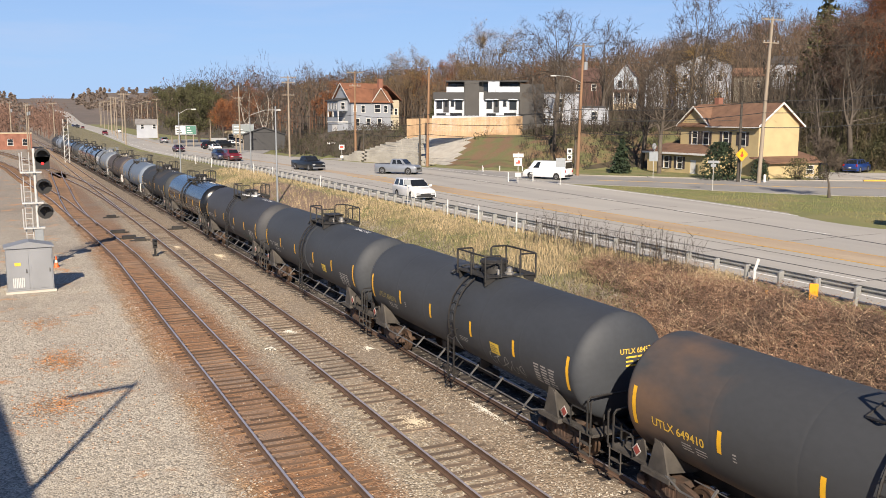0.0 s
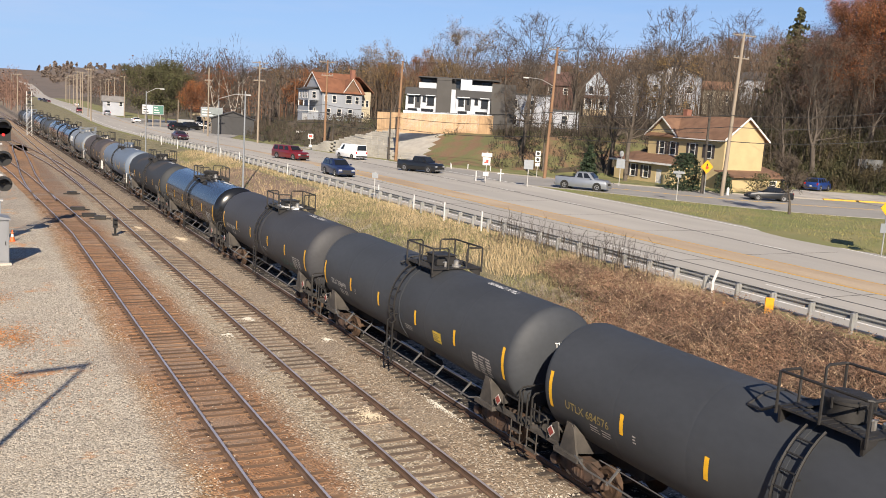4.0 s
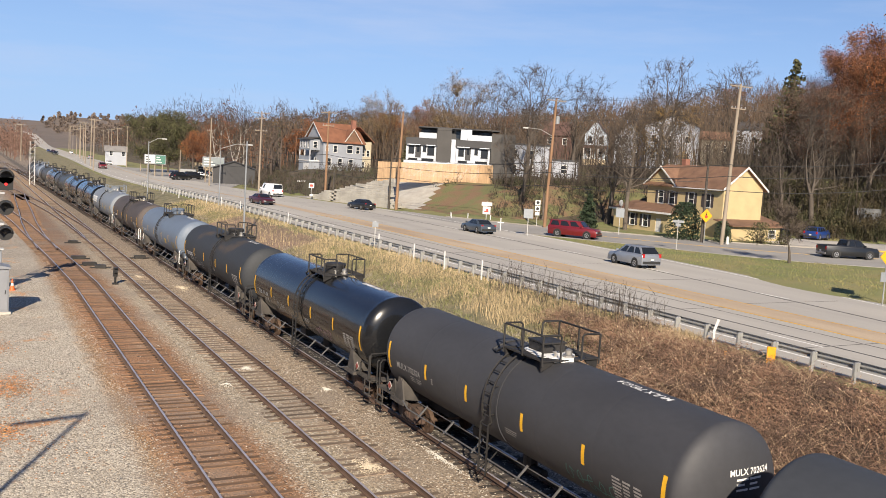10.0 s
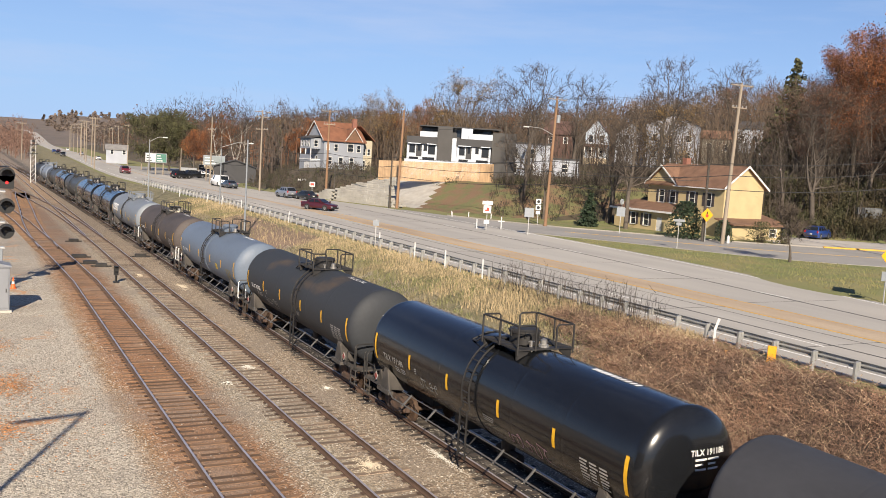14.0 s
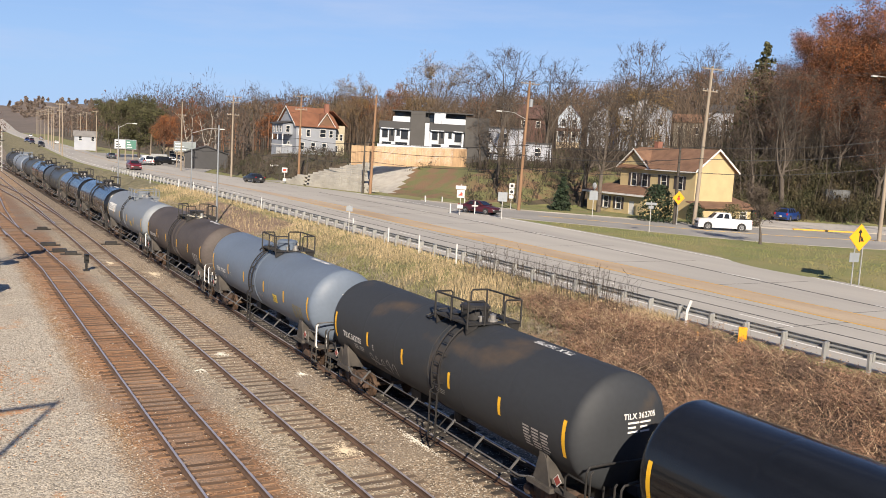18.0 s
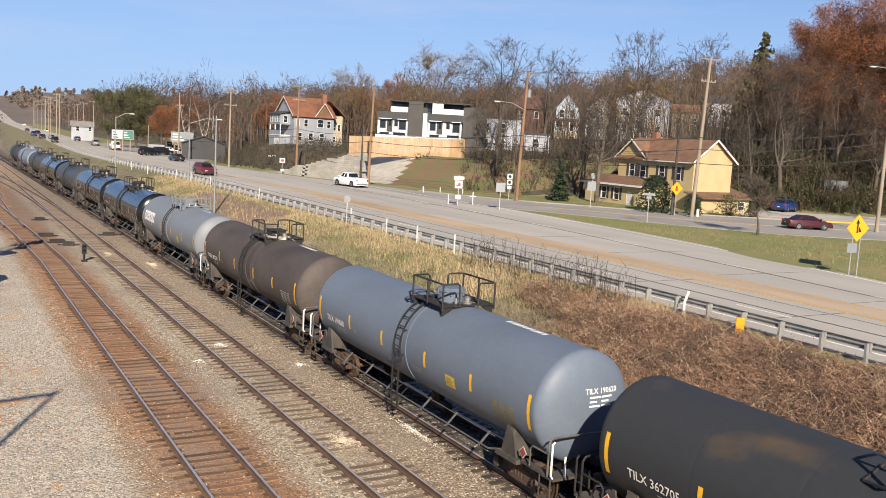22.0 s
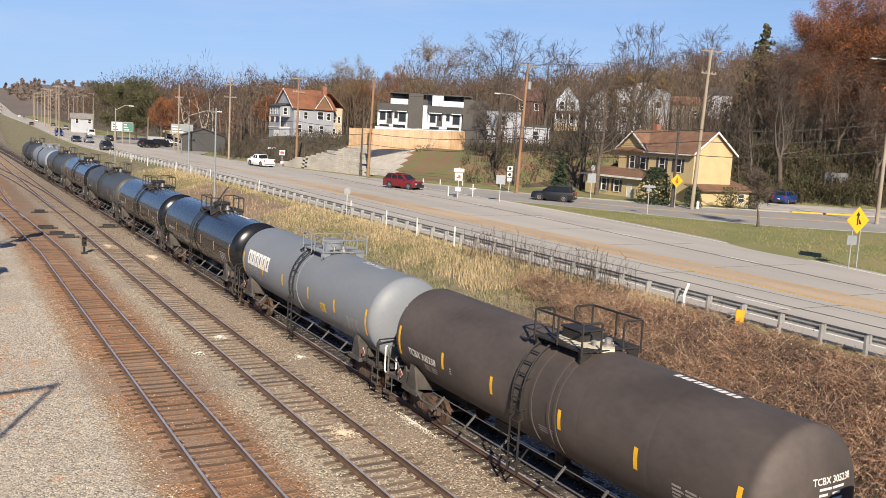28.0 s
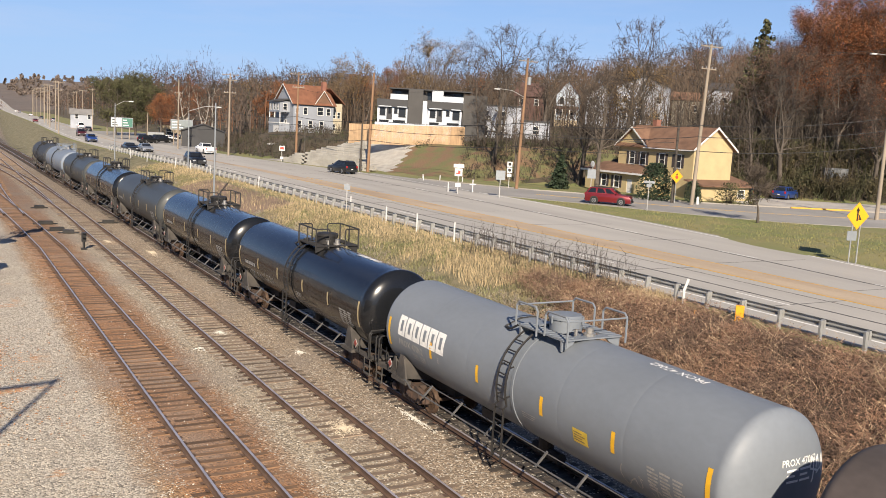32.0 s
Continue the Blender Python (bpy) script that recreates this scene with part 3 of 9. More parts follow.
def rail_piece(xf, off, y0, y1, step, parent, shiny=True):
    """One rail of true section, following a plan line."""
    sec = [(-0.07, -0.17), (0.07, -0.17), (0.07, -0.15), (0.012, -0.13), (0.012, -0.04), (0.036, -0.03), (0.036, -0.004), (-0.036, -0.004),
           (-0.036, -0.03), (-0.012, -0.04), (-0.012, -0.13), (-0.07, -0.15)]
    ys = np.arange(y0, y1 + 0.01, step)
    verts, faces, slots = [], [], []
    for y in ys:
        x = float(xf(y)) + off
        verts += [(x + a, y, b) for a, b in sec]
    k = len(sec)
    for i in range(len(ys) - 1):
        for j in range(k):
            j2 = (j + 1) % k
            faces.append((i * k + j, i * k + j2, (i + 1) * k + j2, (i + 1) * k + j))
            slots.append(1 if (shiny and j == 6) else 0)
    ob = new("rail", raw_mesh("rail", verts, faces, [M_RUST, M_RAIL], False, slots))
    ob.parent = parent
    return ob


def tie_mesh(material, half=1.3):
    bm = bmesh.new()
    vs = box(bm, -half, half, -0.115, 0.115, -0.36, -0.17)
    me = mesh_of("tie", bm, material, bevel=0.012)
    return me


def spike_plates(xf, y0, y1, parent):
    verts, faces = [], []
    for i in range(int((y1 - y0) / 0.5)):
        y = y0 + i * 0.5
        x = float(xf(y))
        for o in (-0.7525, 0.7525):
            for sx in (-0.14, 0.14):
                b = len(verts)
                cx = x + o + sx
                verts += [(cx - 0.05, y - 0.09, -0.155), (cx + 0.05, y - 0.09, -0.155), (cx + 0.05, y + 0.09, -0.155), (cx - 0.05, y + 0.09, -0.155)]
                faces.append((b, b + 1, b + 2, b + 3))
    ob = new("tie_plates", raw_mesh("tie_plates", verts, faces, M_RUST))
    ob.parent = parent
    tagged(ob, "rusty tie plates and spikes", kind="stuff")


def track(label, xf, y0, y1, tie_mat, near=(14, 150), half=1.3, step=3.0, ties=True, seed=1):
    t = thing("railway_track", label, "railway track", kind="structure")
    for o in (-0.7525, 0.7525):
        rail_piece(xf, o, y0, y1, step, t)
    if not ties:
        return t
    rr = random.Random(seed)
    me = tie_mesh(tie_mat, half)
    y = near[0]
    while y < near[1]:
        piece("tie", me, t, pose(float(xf(y)) + rr.uniform(-0.06, 0.06), y + rr.uniform(-0.03, 0.03), rr.uniform(-0.034, -0.008), 0, rr.uniform(-0.5, 0.5), rr.uniform(-1.6, 1.6)))
        y += 0.5
    verts, faces = [], []
    y = near[1]
    while y < min(y1, 300):
        x, b = float(xf(y)), len(verts)
        verts += [(x + sx * half, y + sy * 0.115, z) for z in (-0.36, -0.17) for sx, sy in ((-1, -1), (1, -1), (1, 1), (-1, 1))]
        faces += [(b + 4, b + 5, b + 6, b + 7), (b, b + 1, b + 5, b + 4), (b + 1, b + 2, b + 6, b + 5), (b + 3, b, b + 4, b + 7)]
        y += 0.5
    if verts:
        ob = new("far_ties", raw_mesh("far_ties", verts, faces, tie_mat))
        ob.parent = t
        tagged(ob, kind="stuff")
    spike_plates(xf, near[0], min(near[1], 75), t)
    return t


track("rusty main track on wooden ties, curving away", a_line, -40, 258, M_TIE_A, seed=1)
track("weathered main track on wooden ties, curving away", b_line, -40, 298, M_TIE_B, seed=2)
# ties coloured near black to carry the shade beneath the tank cars
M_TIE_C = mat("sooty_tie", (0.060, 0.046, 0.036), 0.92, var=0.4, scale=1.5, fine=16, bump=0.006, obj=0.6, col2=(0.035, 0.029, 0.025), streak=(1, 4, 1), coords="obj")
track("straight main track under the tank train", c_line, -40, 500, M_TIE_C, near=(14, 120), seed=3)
track("straight branch of the middle track past a turnout", b_main, 92, 400, M_TIE_B, near=(118, 150), seed=4)
track("crossover track with polished rails", s_line, 82, 165, M_TIE_A, near=(99, 130), seed=5)

# ---- the tank train ----
R_TANK, Z_TANK, L_CYL, D_HEAD = 1.5, 2.46, 7.26, 0.46      # radius, axis height, half length of the shell, depth of the heads
M_STEELDK = mat("dark_steel", (0.035, 0.033, 0.032), 0.6, 0.3, var=0.35, scale=2.5, fine=25)
M_TRUCK = mat("rusty_truck", (0.10, 0.06, 0.042), 0.85, 0.1, var=0.4, scale=3.0, fine=20, col2=(0.045, 0.035, 0.03), coords="obj")
M_WHEEL = mat("wheel_steel", (0.12, 0.075, 0.05), 0.7, 0.4, var=0.4, scale=6.0, coords="obj")
M_DUSTY = mat("dusty_steel", (0.085, 0.075, 0.066), 0.8, 0.1, var=0.4, scale=2.5, fine=20, col2=(0.045, 0.041, 0.038), coords="obj")
M_ROD = mat("galvanised_rod", (0.17, 0.165, 0.16), 0.5, 0.4, var=0.25, scale=4.0)
M_PLACW = mat("placard_white", (0.45, 0.43, 0.41), 0.5, var=0.15, scale=6)
M_PLACR = mat("placard_red", (0.25, 0.055, 0.045), 0.5, var=0.15, scale=6)
M_BARE = mat("bare_steel", (0.45, 0.43, 0.40), 0.45, 0.8, var=0.2)
M_PIPE = mat("worn_handrail", (0.16, 0.155, 0.15), 0.55, 0.4, var=0.35, scale=4.0)
M_STRIP = mat("reflective_yellow", (0.80, 0.44, 0.02), 0.45, var=0.12, scale=6)
M_STRIPDULL = mat("dull_reflective", (0.45, 0.36, 0.20), 0.6, var=0.3, scale=6)
M_LETW = mat("white_lettering", (0.78, 0.77, 0.74), 0.6, var=0.15, scale=8)
M_LETG = mat("worn_lettering", (0.36, 0.35, 0.33), 0.7, var=0.3, scale=8)
M_LETY = mat("yellow_lettering", (0.72, 0.47, 0.06), 0.6, var=0.2, scale=8)
M_LETYD = mat("faded_yellow_lettering", (0.26, 0.21, 0.08), 0.7, var=0.3, scale=8)
M_PLAC = mat("yellow_placard", (0.66, 0.46, 0.05), 0.5, var=0.2, scale=8)
M_GRAFF_P = mat("pink_graffiti", (0.33, 0.20, 0.24), 0.7, var=0.3, scale=9)
M_GRAFF_W = mat("white_graffiti", (0.30, 0.30, 0.29), 0.7, var=0.4, scale=9)
M_GRAFF_G = mat("green_graffiti", (0.06, 0.16, 0.14), 0.7, var=0.3, scale=9)
M_FROST = mat("white_platform_coat", (0.78, 0.78, 0.76), 0.6, var=0.12, scale=5)
M_CREAM = mat("cream_platform_coat", (0.62, 0.56, 0.42), 0.7, var=0.25, scale=5)


def tank_paint(name, col, rough, coat, var=0.22, col2=None, scale=0.5, lo=0.35, hi=0.65):
    return mat(name, col, rough, 0.0, var=var, scale=scale, fine=7, col2=col2, coat=coat, coords="obj", streak=(1, 0.6, 1), spec=0.3, lo=lo, hi=hi)


P_DARK = tank_paint("matte_charcoal", (0.048, 0.053, 0.062), 0.62, 0.0)
P_DARKW = tank_paint("warm_charcoal", (0.050, 0.051, 0.057), 0.6, 0.0)
P_RUSTY = tank_paint("rust_topped_charcoal", (0.050, 0.053, 0.058), 0.65, 0.0, col2=(0.135, 0.088, 0.062), scale=0.42, lo=0.50, hi=0.68)
P_BLACK = tank_paint("gloss_black", (0.010, 0.011, 0.013), 0.22, 0.35, var=0.3)
P_SOOT = tank_paint("sooty_black", (0.031, 0.034, 0.039), 0.65, 0.0, col2=(0.085, 0.062, 0.042), scale=0.55, lo=0.58, hi=0.72)
P_BLUE = tank_paint("blue_grey", (0.128, 0.160, 0.210), 0.5, 0.0, var=0.15)
P_BROWN = tank_paint("dusty_brown", (0.092, 0.076, 0.070), 0.66, 0.0, var=0.3, col2=(0.052, 0.044, 0.041))
P_GREY = tank_paint("mid_grey", (0.180, 0.200, 0.225), 0.5, 0.0, var=0.12)
P_SLATE = tank_paint("slate_grey", (0.05, 0.054, 0.055), 0.5, 0.1)
P_PALE = tank_paint("pale_blue_grey", (0.19, 0.22, 0.265), 0.5, 0.0, var=0.15)

_text_cache = {}


def text_data(body, size):
    """Flat outline of a word in the built-in font: vertices and faces, centred."""
    key = (body, size)
    if key not in _text_cache:
        cu = bpy.data.curves.new("word", "FONT")
        cu.body, cu.size, cu.align_x, cu.align_y = body, size, "CENTER", "CENTER"
        cu.resolution_u = 2
        cu.offset = size * 0.012
        ob = bpy.data.objects.new("word", cu)
        scene.collection.objects.link(ob)
        bpy.context.view_layer.update()
        me = bpy.data.meshes.new_from_object(ob.evaluated_get(bpy.context.evaluated_depsgraph_get()))
        _text_cache[key] = ([tuple(v.co) for v in me.vertices], [tuple(p.vertices) for p in me.polygons])
        bpy.data.objects.remove(ob)
        bpy.data.curves.remove(cu)
        bpy.data.meshes.remove(me)
    return _text_cache[key]


def quad_data(w, h, n=1, m=3):
    vs = [(-w / 2 + w * i / n, -h / 2 + h * j / m, 0) for j in range(m + 1) for i in range(n + 1)]
    fs = [(j * (n + 1) + i, j * (n + 1) + i + 1, (j + 1) * (n + 1) + i + 1, (j + 1) * (n + 1) + i) for j in range(m) for i in range(n)]
    return vs, fs


def bars_data(w, h, rows, cols=1, fill=0.6, seed=0):
    """Unreadable small print: plain bars."""
    rr = random.Random(seed)
    vs, fs = [], []
    for r in range(rows):
        for c in range(cols):
            cw = w / cols
            ww = cw * rr.uniform(0.6, 0.92)
            x0, y0 = -w / 2 + c * cw, h / 2 - (r + 0.8) * h / rows
            b = len(vs)
            vs += [(x0, y0, 0), (x0 + ww, y0, 0), (x0 + ww, y0 + fill * h / rows, 0), (x0, y0 + fill * h / rows, 0)]
            fs.append((b, b + 1, b + 2, b + 3))
    return vs, fs


def block_letters(w, h):
    """Six plain blocks with holes, in place of a maker's name."""
    vs, fs = [], []
    cw = w / 6

    def q(x0, x1, y0, y1):
        k = max(1, round((y1 - y0) / 0.09))
        b = len(vs)
        for j in range(k + 1):
            yy = y0 + (y1 - y0) * j / k
            vs.extend([(x0, yy, 0), (x1, yy, 0)])
        fs.extend((b + 2 * j, b + 2 * j + 1, b + 2 * j + 3, b + 2 * j + 2) for j in range(k))
    for i in range(6):
        x0 = -w / 2 + i * cw
        x1, t = x0 + cw * 0.9, cw * 0.3
        q(x0, x0 + t, -h / 2, h / 2)
        q(x1 - t, x1, -h / 2, h / 2)
        q(x0 + t, x1 - t, h / 2 - t, h / 2)
        q(x0 + t, x1 - t, -h / 2, -h / 2 + t)
    return vs, fs


def scrawl_data(w, h, k, seed, th=0.035):
    """Loose sprayed strokes that spell nothing."""
    rr = random.Random(seed)
    vs, fs, pts = [], [], []
    for i in range(k):
        cx = -w / 2 + w * (i + 0.5) / k
        a, rad = rr.uniform(0, 6.3), h * rr.uniform(0.3, 0.5)
        for j in range(9):
            a += rr.uniform(0.3, 0.9)
            pts.append((cx + rad * 0.55 * math.cos(a) * (w / k) / h * 1.2, rad * math.sin(a) * rr.uniform(0.7, 1.1)))
    for i, (x, y) in enumerate(pts):
        (x0, y0), (x1, y1) = pts[max(0, i - 1)], pts[min(len(pts) - 1, i + 1)]
        d = math.hypot(x1 - x0, y1 - y0) or 1
        nx, ny = -(y1 - y0) / d * th / 2, (x1 - x0) / d * th / 2
        vs += [(x - nx, y - ny, 0), (x + nx, y + ny, 0)]
        if i:
            fs.append((2 * i - 2, 2 * i, 2 * i + 1, 2 * i - 1))
    return vs, fs


def on_side(data, y0, z0, lift=0.008, flip=False):
    """Wrap flat shapes on the near flank of the tank, round height z0."""
    vs, fs = data
    phi0 = math.asin(max(-1, min(1, (z0 - Z_TANK) / R_TANK)))
    out = []
    for u, v, _ in vs:
        phi = phi0 + v / R_TANK
        out.append((-(R_TANK + lift) * math.cos(phi), y0 - u, Z_TANK + (R_TANK + lift) * math.sin(phi)))
    return out, fs


def on_top(data, y0, phi0, lift=0.008):
    vs, fs = data
    out = []
    for u, v, _ in vs:
        phi = phi0 - v / R_TANK
        out.append((-(R_TANK + lift) * math.cos(phi), y0 + u, Z_TANK + (R_TANK + lift) * math.sin(phi)))
    return out, fs


def on_cap(data, x0, z0, lift=0.012):
    vs, fs = data
    out = []
    for u, v, _ in vs:
        x, z = x0 + u, z0 + v
        r = min(0.98, math.hypot(x, z) / R_TANK)
        out.append((x, -(L_CYL + D_HEAD * (1 - r ** 2.7) ** 0.60 + lift), Z_TANK + z))
    return out, fs


def decal(name, data, material, parent, label=""):
    vs, fs = data
    ob = new(name, raw_mesh(name, vs, fs, material))
    ob.parent = parent
    if name in ("stencil_panel", "small_print", "placard_print", "end_print", "top_print", "test_box"):
        return tagged(ob, label, kind="stuff")
    return tagged(ob, label)


SHARED = {}


def shared(key, maker, material, smooth=False, bevel=0.0):
    if key not in SHARED:
        bm = bmesh.new()
        maker(bm)
        SHARED[key] = mesh_of(key.split("/")[0], bm, material, smooth, bevel)
    return SHARED[key]


def mk_tank(bm):
    prof = [(-(L_CYL + D_HEAD), 0.02)]
    for i in range(1, 12):
        r = math.sin(i / 12 * math.pi / 2)
        prof.append((-(L_CYL + D_HEAD * (1 - r ** 2.7) ** 0.60), R_TANK * r))
    prof += [(-L_CYL, R_TANK), (-L_CYL + 0.05, R_TANK + 0.004), (-L_CYL + 0.1, R_TANK), (-L_CYL + 0.3, R_TANK)]
    for yy in (-4.55, -2.15, 2.15, 4.55):
        prof += [(yy - 0.12, R_TANK), (yy - 0.02, R_TANK), (yy, R_TANK - 0.0022), (yy + 0.02, R_TANK), (yy + 0.12, R_TANK)]
    prof += [(L_CYL - 0.3, R_TANK), (L_CYL - 0.1, R_TANK), (L_CYL - 0.05, R_TANK + 0.004), (L_CYL, R_TANK)]
    for i in range(11, 0, -1):
        r = math.sin(i / 12 * math.pi / 2)
        prof.append((L_CYL + D_HEAD * (1 - r ** 2.7) ** 0.60, R_TANK * r))
    prof.append((L_CYL + D_HEAD, 0.02))
    lathe(bm, prof, 64, "y", (0, 0, Z_TANK))


def mk_belt(bm):
    prof = [(-0.05, R_TANK - 0.02), (-0.05, R_TANK + 0.022), (0.05, R_TANK + 0.022), (0.05, R_TANK - 0.02)]
    lathe(bm, prof, 56, "y", (0, 0, Z_TANK))


ZT = Z_TANK + R_TANK


def mk_platform(bm):
    # grating round the manway, curved brackets at its ends
    for x0, x1, y0, y1 in ((-0.95, -0.55, -1.0, 1.0), (0.55, 0.95, -1.0, 1.0)):
        box(bm, x0, x1, y0, y1, ZT + 0.02, ZT + 0.06)
        for k in range(11):
            yy = y0 + 0.1 + k * 0.18
            box(bm, x0, x1, yy - 0.012, yy + 0.012, ZT + 0.06, ZT + 0.075)
    for y0, y1 in ((-1.0, -0.7), (0.7, 1.0)):
        box(bm, -0.55, 0.55, y0, y1, ZT + 0.022, ZT + 0.058)
    for yy in (-0.9, 0.9):
        for s in (-1, 1):
            prism(bm, [(s * 0.95, ZT + 0.02), (s * 0.5, ZT + 0.02), (s * 0.6, ZT - 0.1), (s * 0.93, ZT - 0.26)], "y", yy - 0.03, yy + 0.03)


def mk_coat(bm):
    vs = []
    rr = random.Random(4)
    for i in range(14):
        a = 2 * math.pi * i / 14
        vs.append((-0.1 + 0.72 * math.cos(a) * rr.uniform(0.75, 1.05), -0.05 + 1.0 * math.sin(a) * rr.uniform(0.75, 1.05)))
    prism(bm, vs, "z", ZT - 0.05, ZT + 0.068)


def mk_rails(s):
    """One side of the railing: an upright frame that turns the corners of the platform."""
    def make(bm):
        r = 0.031
        top = ZT + 0.74
        x = s * 0.95
        for yy in (0.0,):
            rod(bm, (x, yy, ZT), (x, yy, top), r)
        for yy in (-0.98, 0.98):
            rod(bm, (x, yy, ZT - 0.1), (x, yy, top), r)
        pipe(bm, [(s * 0.35, -0.98, ZT), (s * 0.35, -0.98, top - 0.06), (s * 0.41, -0.98, top), (x - s * 0.06, -0.98, top), (x, -0.92, top), (x, 0.92, top), (x - s * 0.06, 0.98, top), (s * 0.41, 0.98, top),
                  (s * 0.35, 0.98, top - 0.06), (s * 0.35, 0.98, ZT)], r)
    return make


def mk_rails_b(s):
    """A shorter railing with rounded corners, one hoop on each side of the manway."""
    def make(bm):
        r = 0.031
        top = ZT + 0.66
        x = s * 0.95
        for ya, yb in ((-1.15, -0.2), (0.15, 1.1)):
            pipe(bm, [(x, ya, ZT - 0.1), (x, ya, top - 0.1), (x, ya + 0.1, top), (x, yb - 0.1, top), (x, yb, top - 0.1), (x, yb, ZT)], r)
        for yy in (-1.15, 1.1):
            pipe(bm, [(0.0, yy, top - 0.1), (x, yy, top - 0.1)], r * 0.8)
    return make


def mk_dome_round(bm):
    lathe(bm, [(0, 0.44), (0.32, 0.44), (0.33, 0.48), (0.39, 0.48), (0.40, 0.45), (0.45, 0.40), (0.47, 0.05)], 20, "z", (0, 0.15, ZT))
    for a in range(6):
        an = a * math.pi / 3
        rod(bm, (0.47 * math.cos(an), 0.15 + 0.47 * math.sin(an), ZT + 0.22), (0.47 * math.cos(an), 0.15 + 0.47 * math.sin(an), ZT + 0.43), 0.025)


def mk_dome_box(bm):
    box(bm, -0.36, 0.36, -0.2, 0.6, ZT, ZT + 0.32)
    box(bm, -0.40, 0.40, -0.24, 0.64, ZT + 0.32, ZT + 0.37)


def mk_valve(bm):
    lathe(bm, [(0, 0.16), (0.12, 0.16), (0.14, 0.10), (0.26, 0.10), (0.3, 0.03)], 12, "z", (0.1, -0.72, ZT))
    rod(bm, (-0.25, -0.6, ZT), (-0.25, -0.6, ZT + 0.22), 0.05)
    rod(bm, (-0.35, -0.6, ZT + 0.2), (-0.15, -0.6, ZT + 0.2), 0.02)


def ladder_line():
    """From the platform over the shoulder and down the flank, then straight to the sill step."""
    pts = []
    for k in range(11):
        phi = math.radians(58 - k * 7.6)
        pts.append((-(R_TANK + 0.13) * math.cos(phi), Z_TANK + (R_TANK + 0.13) * math.sin(phi)))
    return pts + [(-1.64, 1.9), (-1.64, 1.3), (-1.64, 0.45)]


def ladder_rungs():
    pts, out, acc = ladder_line(), [], 0.0
    for p, q in zip(pts, pts[1:]):
        seg = math.hypot(q[0] - p[0], q[1] - p[1])
        t = 0.33 - acc
        while t < seg:
            out.append((p[0] + (q[0] - p[0]) * t / seg, p[1] + (q[1] - p[1]) * t / seg))
            t += 0.33
        acc = (acc + seg) % 0.33
    return out


def mk_ladder_rail(bm):
    pipe(bm, [(x, 0, z) for x, z in ladder_line()], 0.03, 5)
    for z in (3.0, 2.2):
        phi = math.asin((z - Z_TANK) / R_TANK)
        rod(bm, (-R_TANK * math.cos(phi), 0, z), (-(R_TANK + 0.13) * math.cos(phi), 0, z), 0.02, seg=5)
    rod(bm, (-1.64, 0, 0.75), (-1.1, 0.25, 1.05), 0.024, seg=5)
    rod(bm, (-1.64, 0, 0.52), (-1.50, -0.3, 0.86), 0.02, seg=5)


def mk_rung(bm):
    rod(bm, (0, 0, 0), (0, 0.42, 0), 0.02, seg=5)


def ladder(t, y):
    lad = new("ladder")
    lad.parent = t
    lad.matrix_basis = pose(0, y, 0)
    for yy in (0.0, 0.42):
        sub("ladder_rail", "a", mk_ladder_rail, M_STEELDK, lad, pose(0, yy, 0))
    for x, z in ladder_rungs():
        sub("rung", "a", mk_rung, M_STEELDK, lad, pose(x, 0, z))


def mk_siderods(s):
    """A running rod along the flank, below the shell."""
    def make(bm):
        rod(bm, (s * 1.50, -5.35, 0.86), (s * 1.50, 5.35, 0.86), 0.025)
        rod(bm, (s * 1.22, -5.2, 1.12), (s * 1.22, 5.2, 1.12), 0.015)
        for e in (-1, 1):
            pipe(bm, [(s * 1.50, e * 5.35, 0.86), (s * 1.46, e * 5.7, 0.96), (s * 1.40, e * 5.95, 1.0)], 0.03)
    return make


def mk_rodhanger(bm):
    # flat bar from the rod up to the underside of the shell
    prism(bm, [(-1.55, 0.82), (-1.52, 0.79), (-1.17, 1.14), (-1.20, 1.18)], "y", -0.025, 0.025)


def mk_placard(bm):
    """Diamond hazard placard in its holder, on a bracket at the corner of the car."""
    prism(bm, [(0, 0.165), (0.165, 0), (0, -0.165), (-0.165, 0)], "x", -0.012, 0.0)


def mk_placard_face(bm):
    prism(bm, [(0, 0.13), (0.13, 0), (0, -0.13), (-0.13, 0)], "x", -0.018, -0.0125)
    prism(bm, [(-0.05, -0.02), (0.05, -0.02), (0.03, 0.09), (-0.03, 0.09)], "x", -0.022, -0.0185)


def mk_brace(bm):
    """Bent strap that stays the platform's far end down to the shell."""
    for x0, x1 in ((-0.92, -0.80), (0.10, 0.22)):
        z1 = math.sqrt(R_TANK ** 2 - x1 ** 2) + Z_TANK
        pipe(bm, [(x0, 0.95, ZT + 0.05), (x0, 1.35, ZT - 0.02 - 0.15 * abs(x0)), (x1, 1.8, z1 + 0.02)], 0.032, 5)
    z0 = math.sqrt(R_TANK ** 2 - 0.8 ** 2) + Z_TANK
    pipe(bm, [(-0.80, 1.8, z0 + 0.03), (-0.3, 1.8, math.sqrt(R_TANK ** 2 - 0.09) + Z_TANK + 0.03), (0.22, 1.8, ZT + 0.01)], 0.028, 5)


def mk_piping(bm):
    rod(bm, (0.2, -6, 0.72), (0.2, 6, 0.72), 0.04)
    rod(bm, (0, -0.6, 0.45), (0, 0.6, 0.45), 0.16, seg=10)
    lathe(bm, [(0, 0.22), (0.4, 0.22), (0.5, 0.12), (0.62, 0.12)], 12, "z", (0, 0.1, 0.42))
    box(bm, -0.35, 0.35, 2.2, 2.9, 0.55, 0.9)


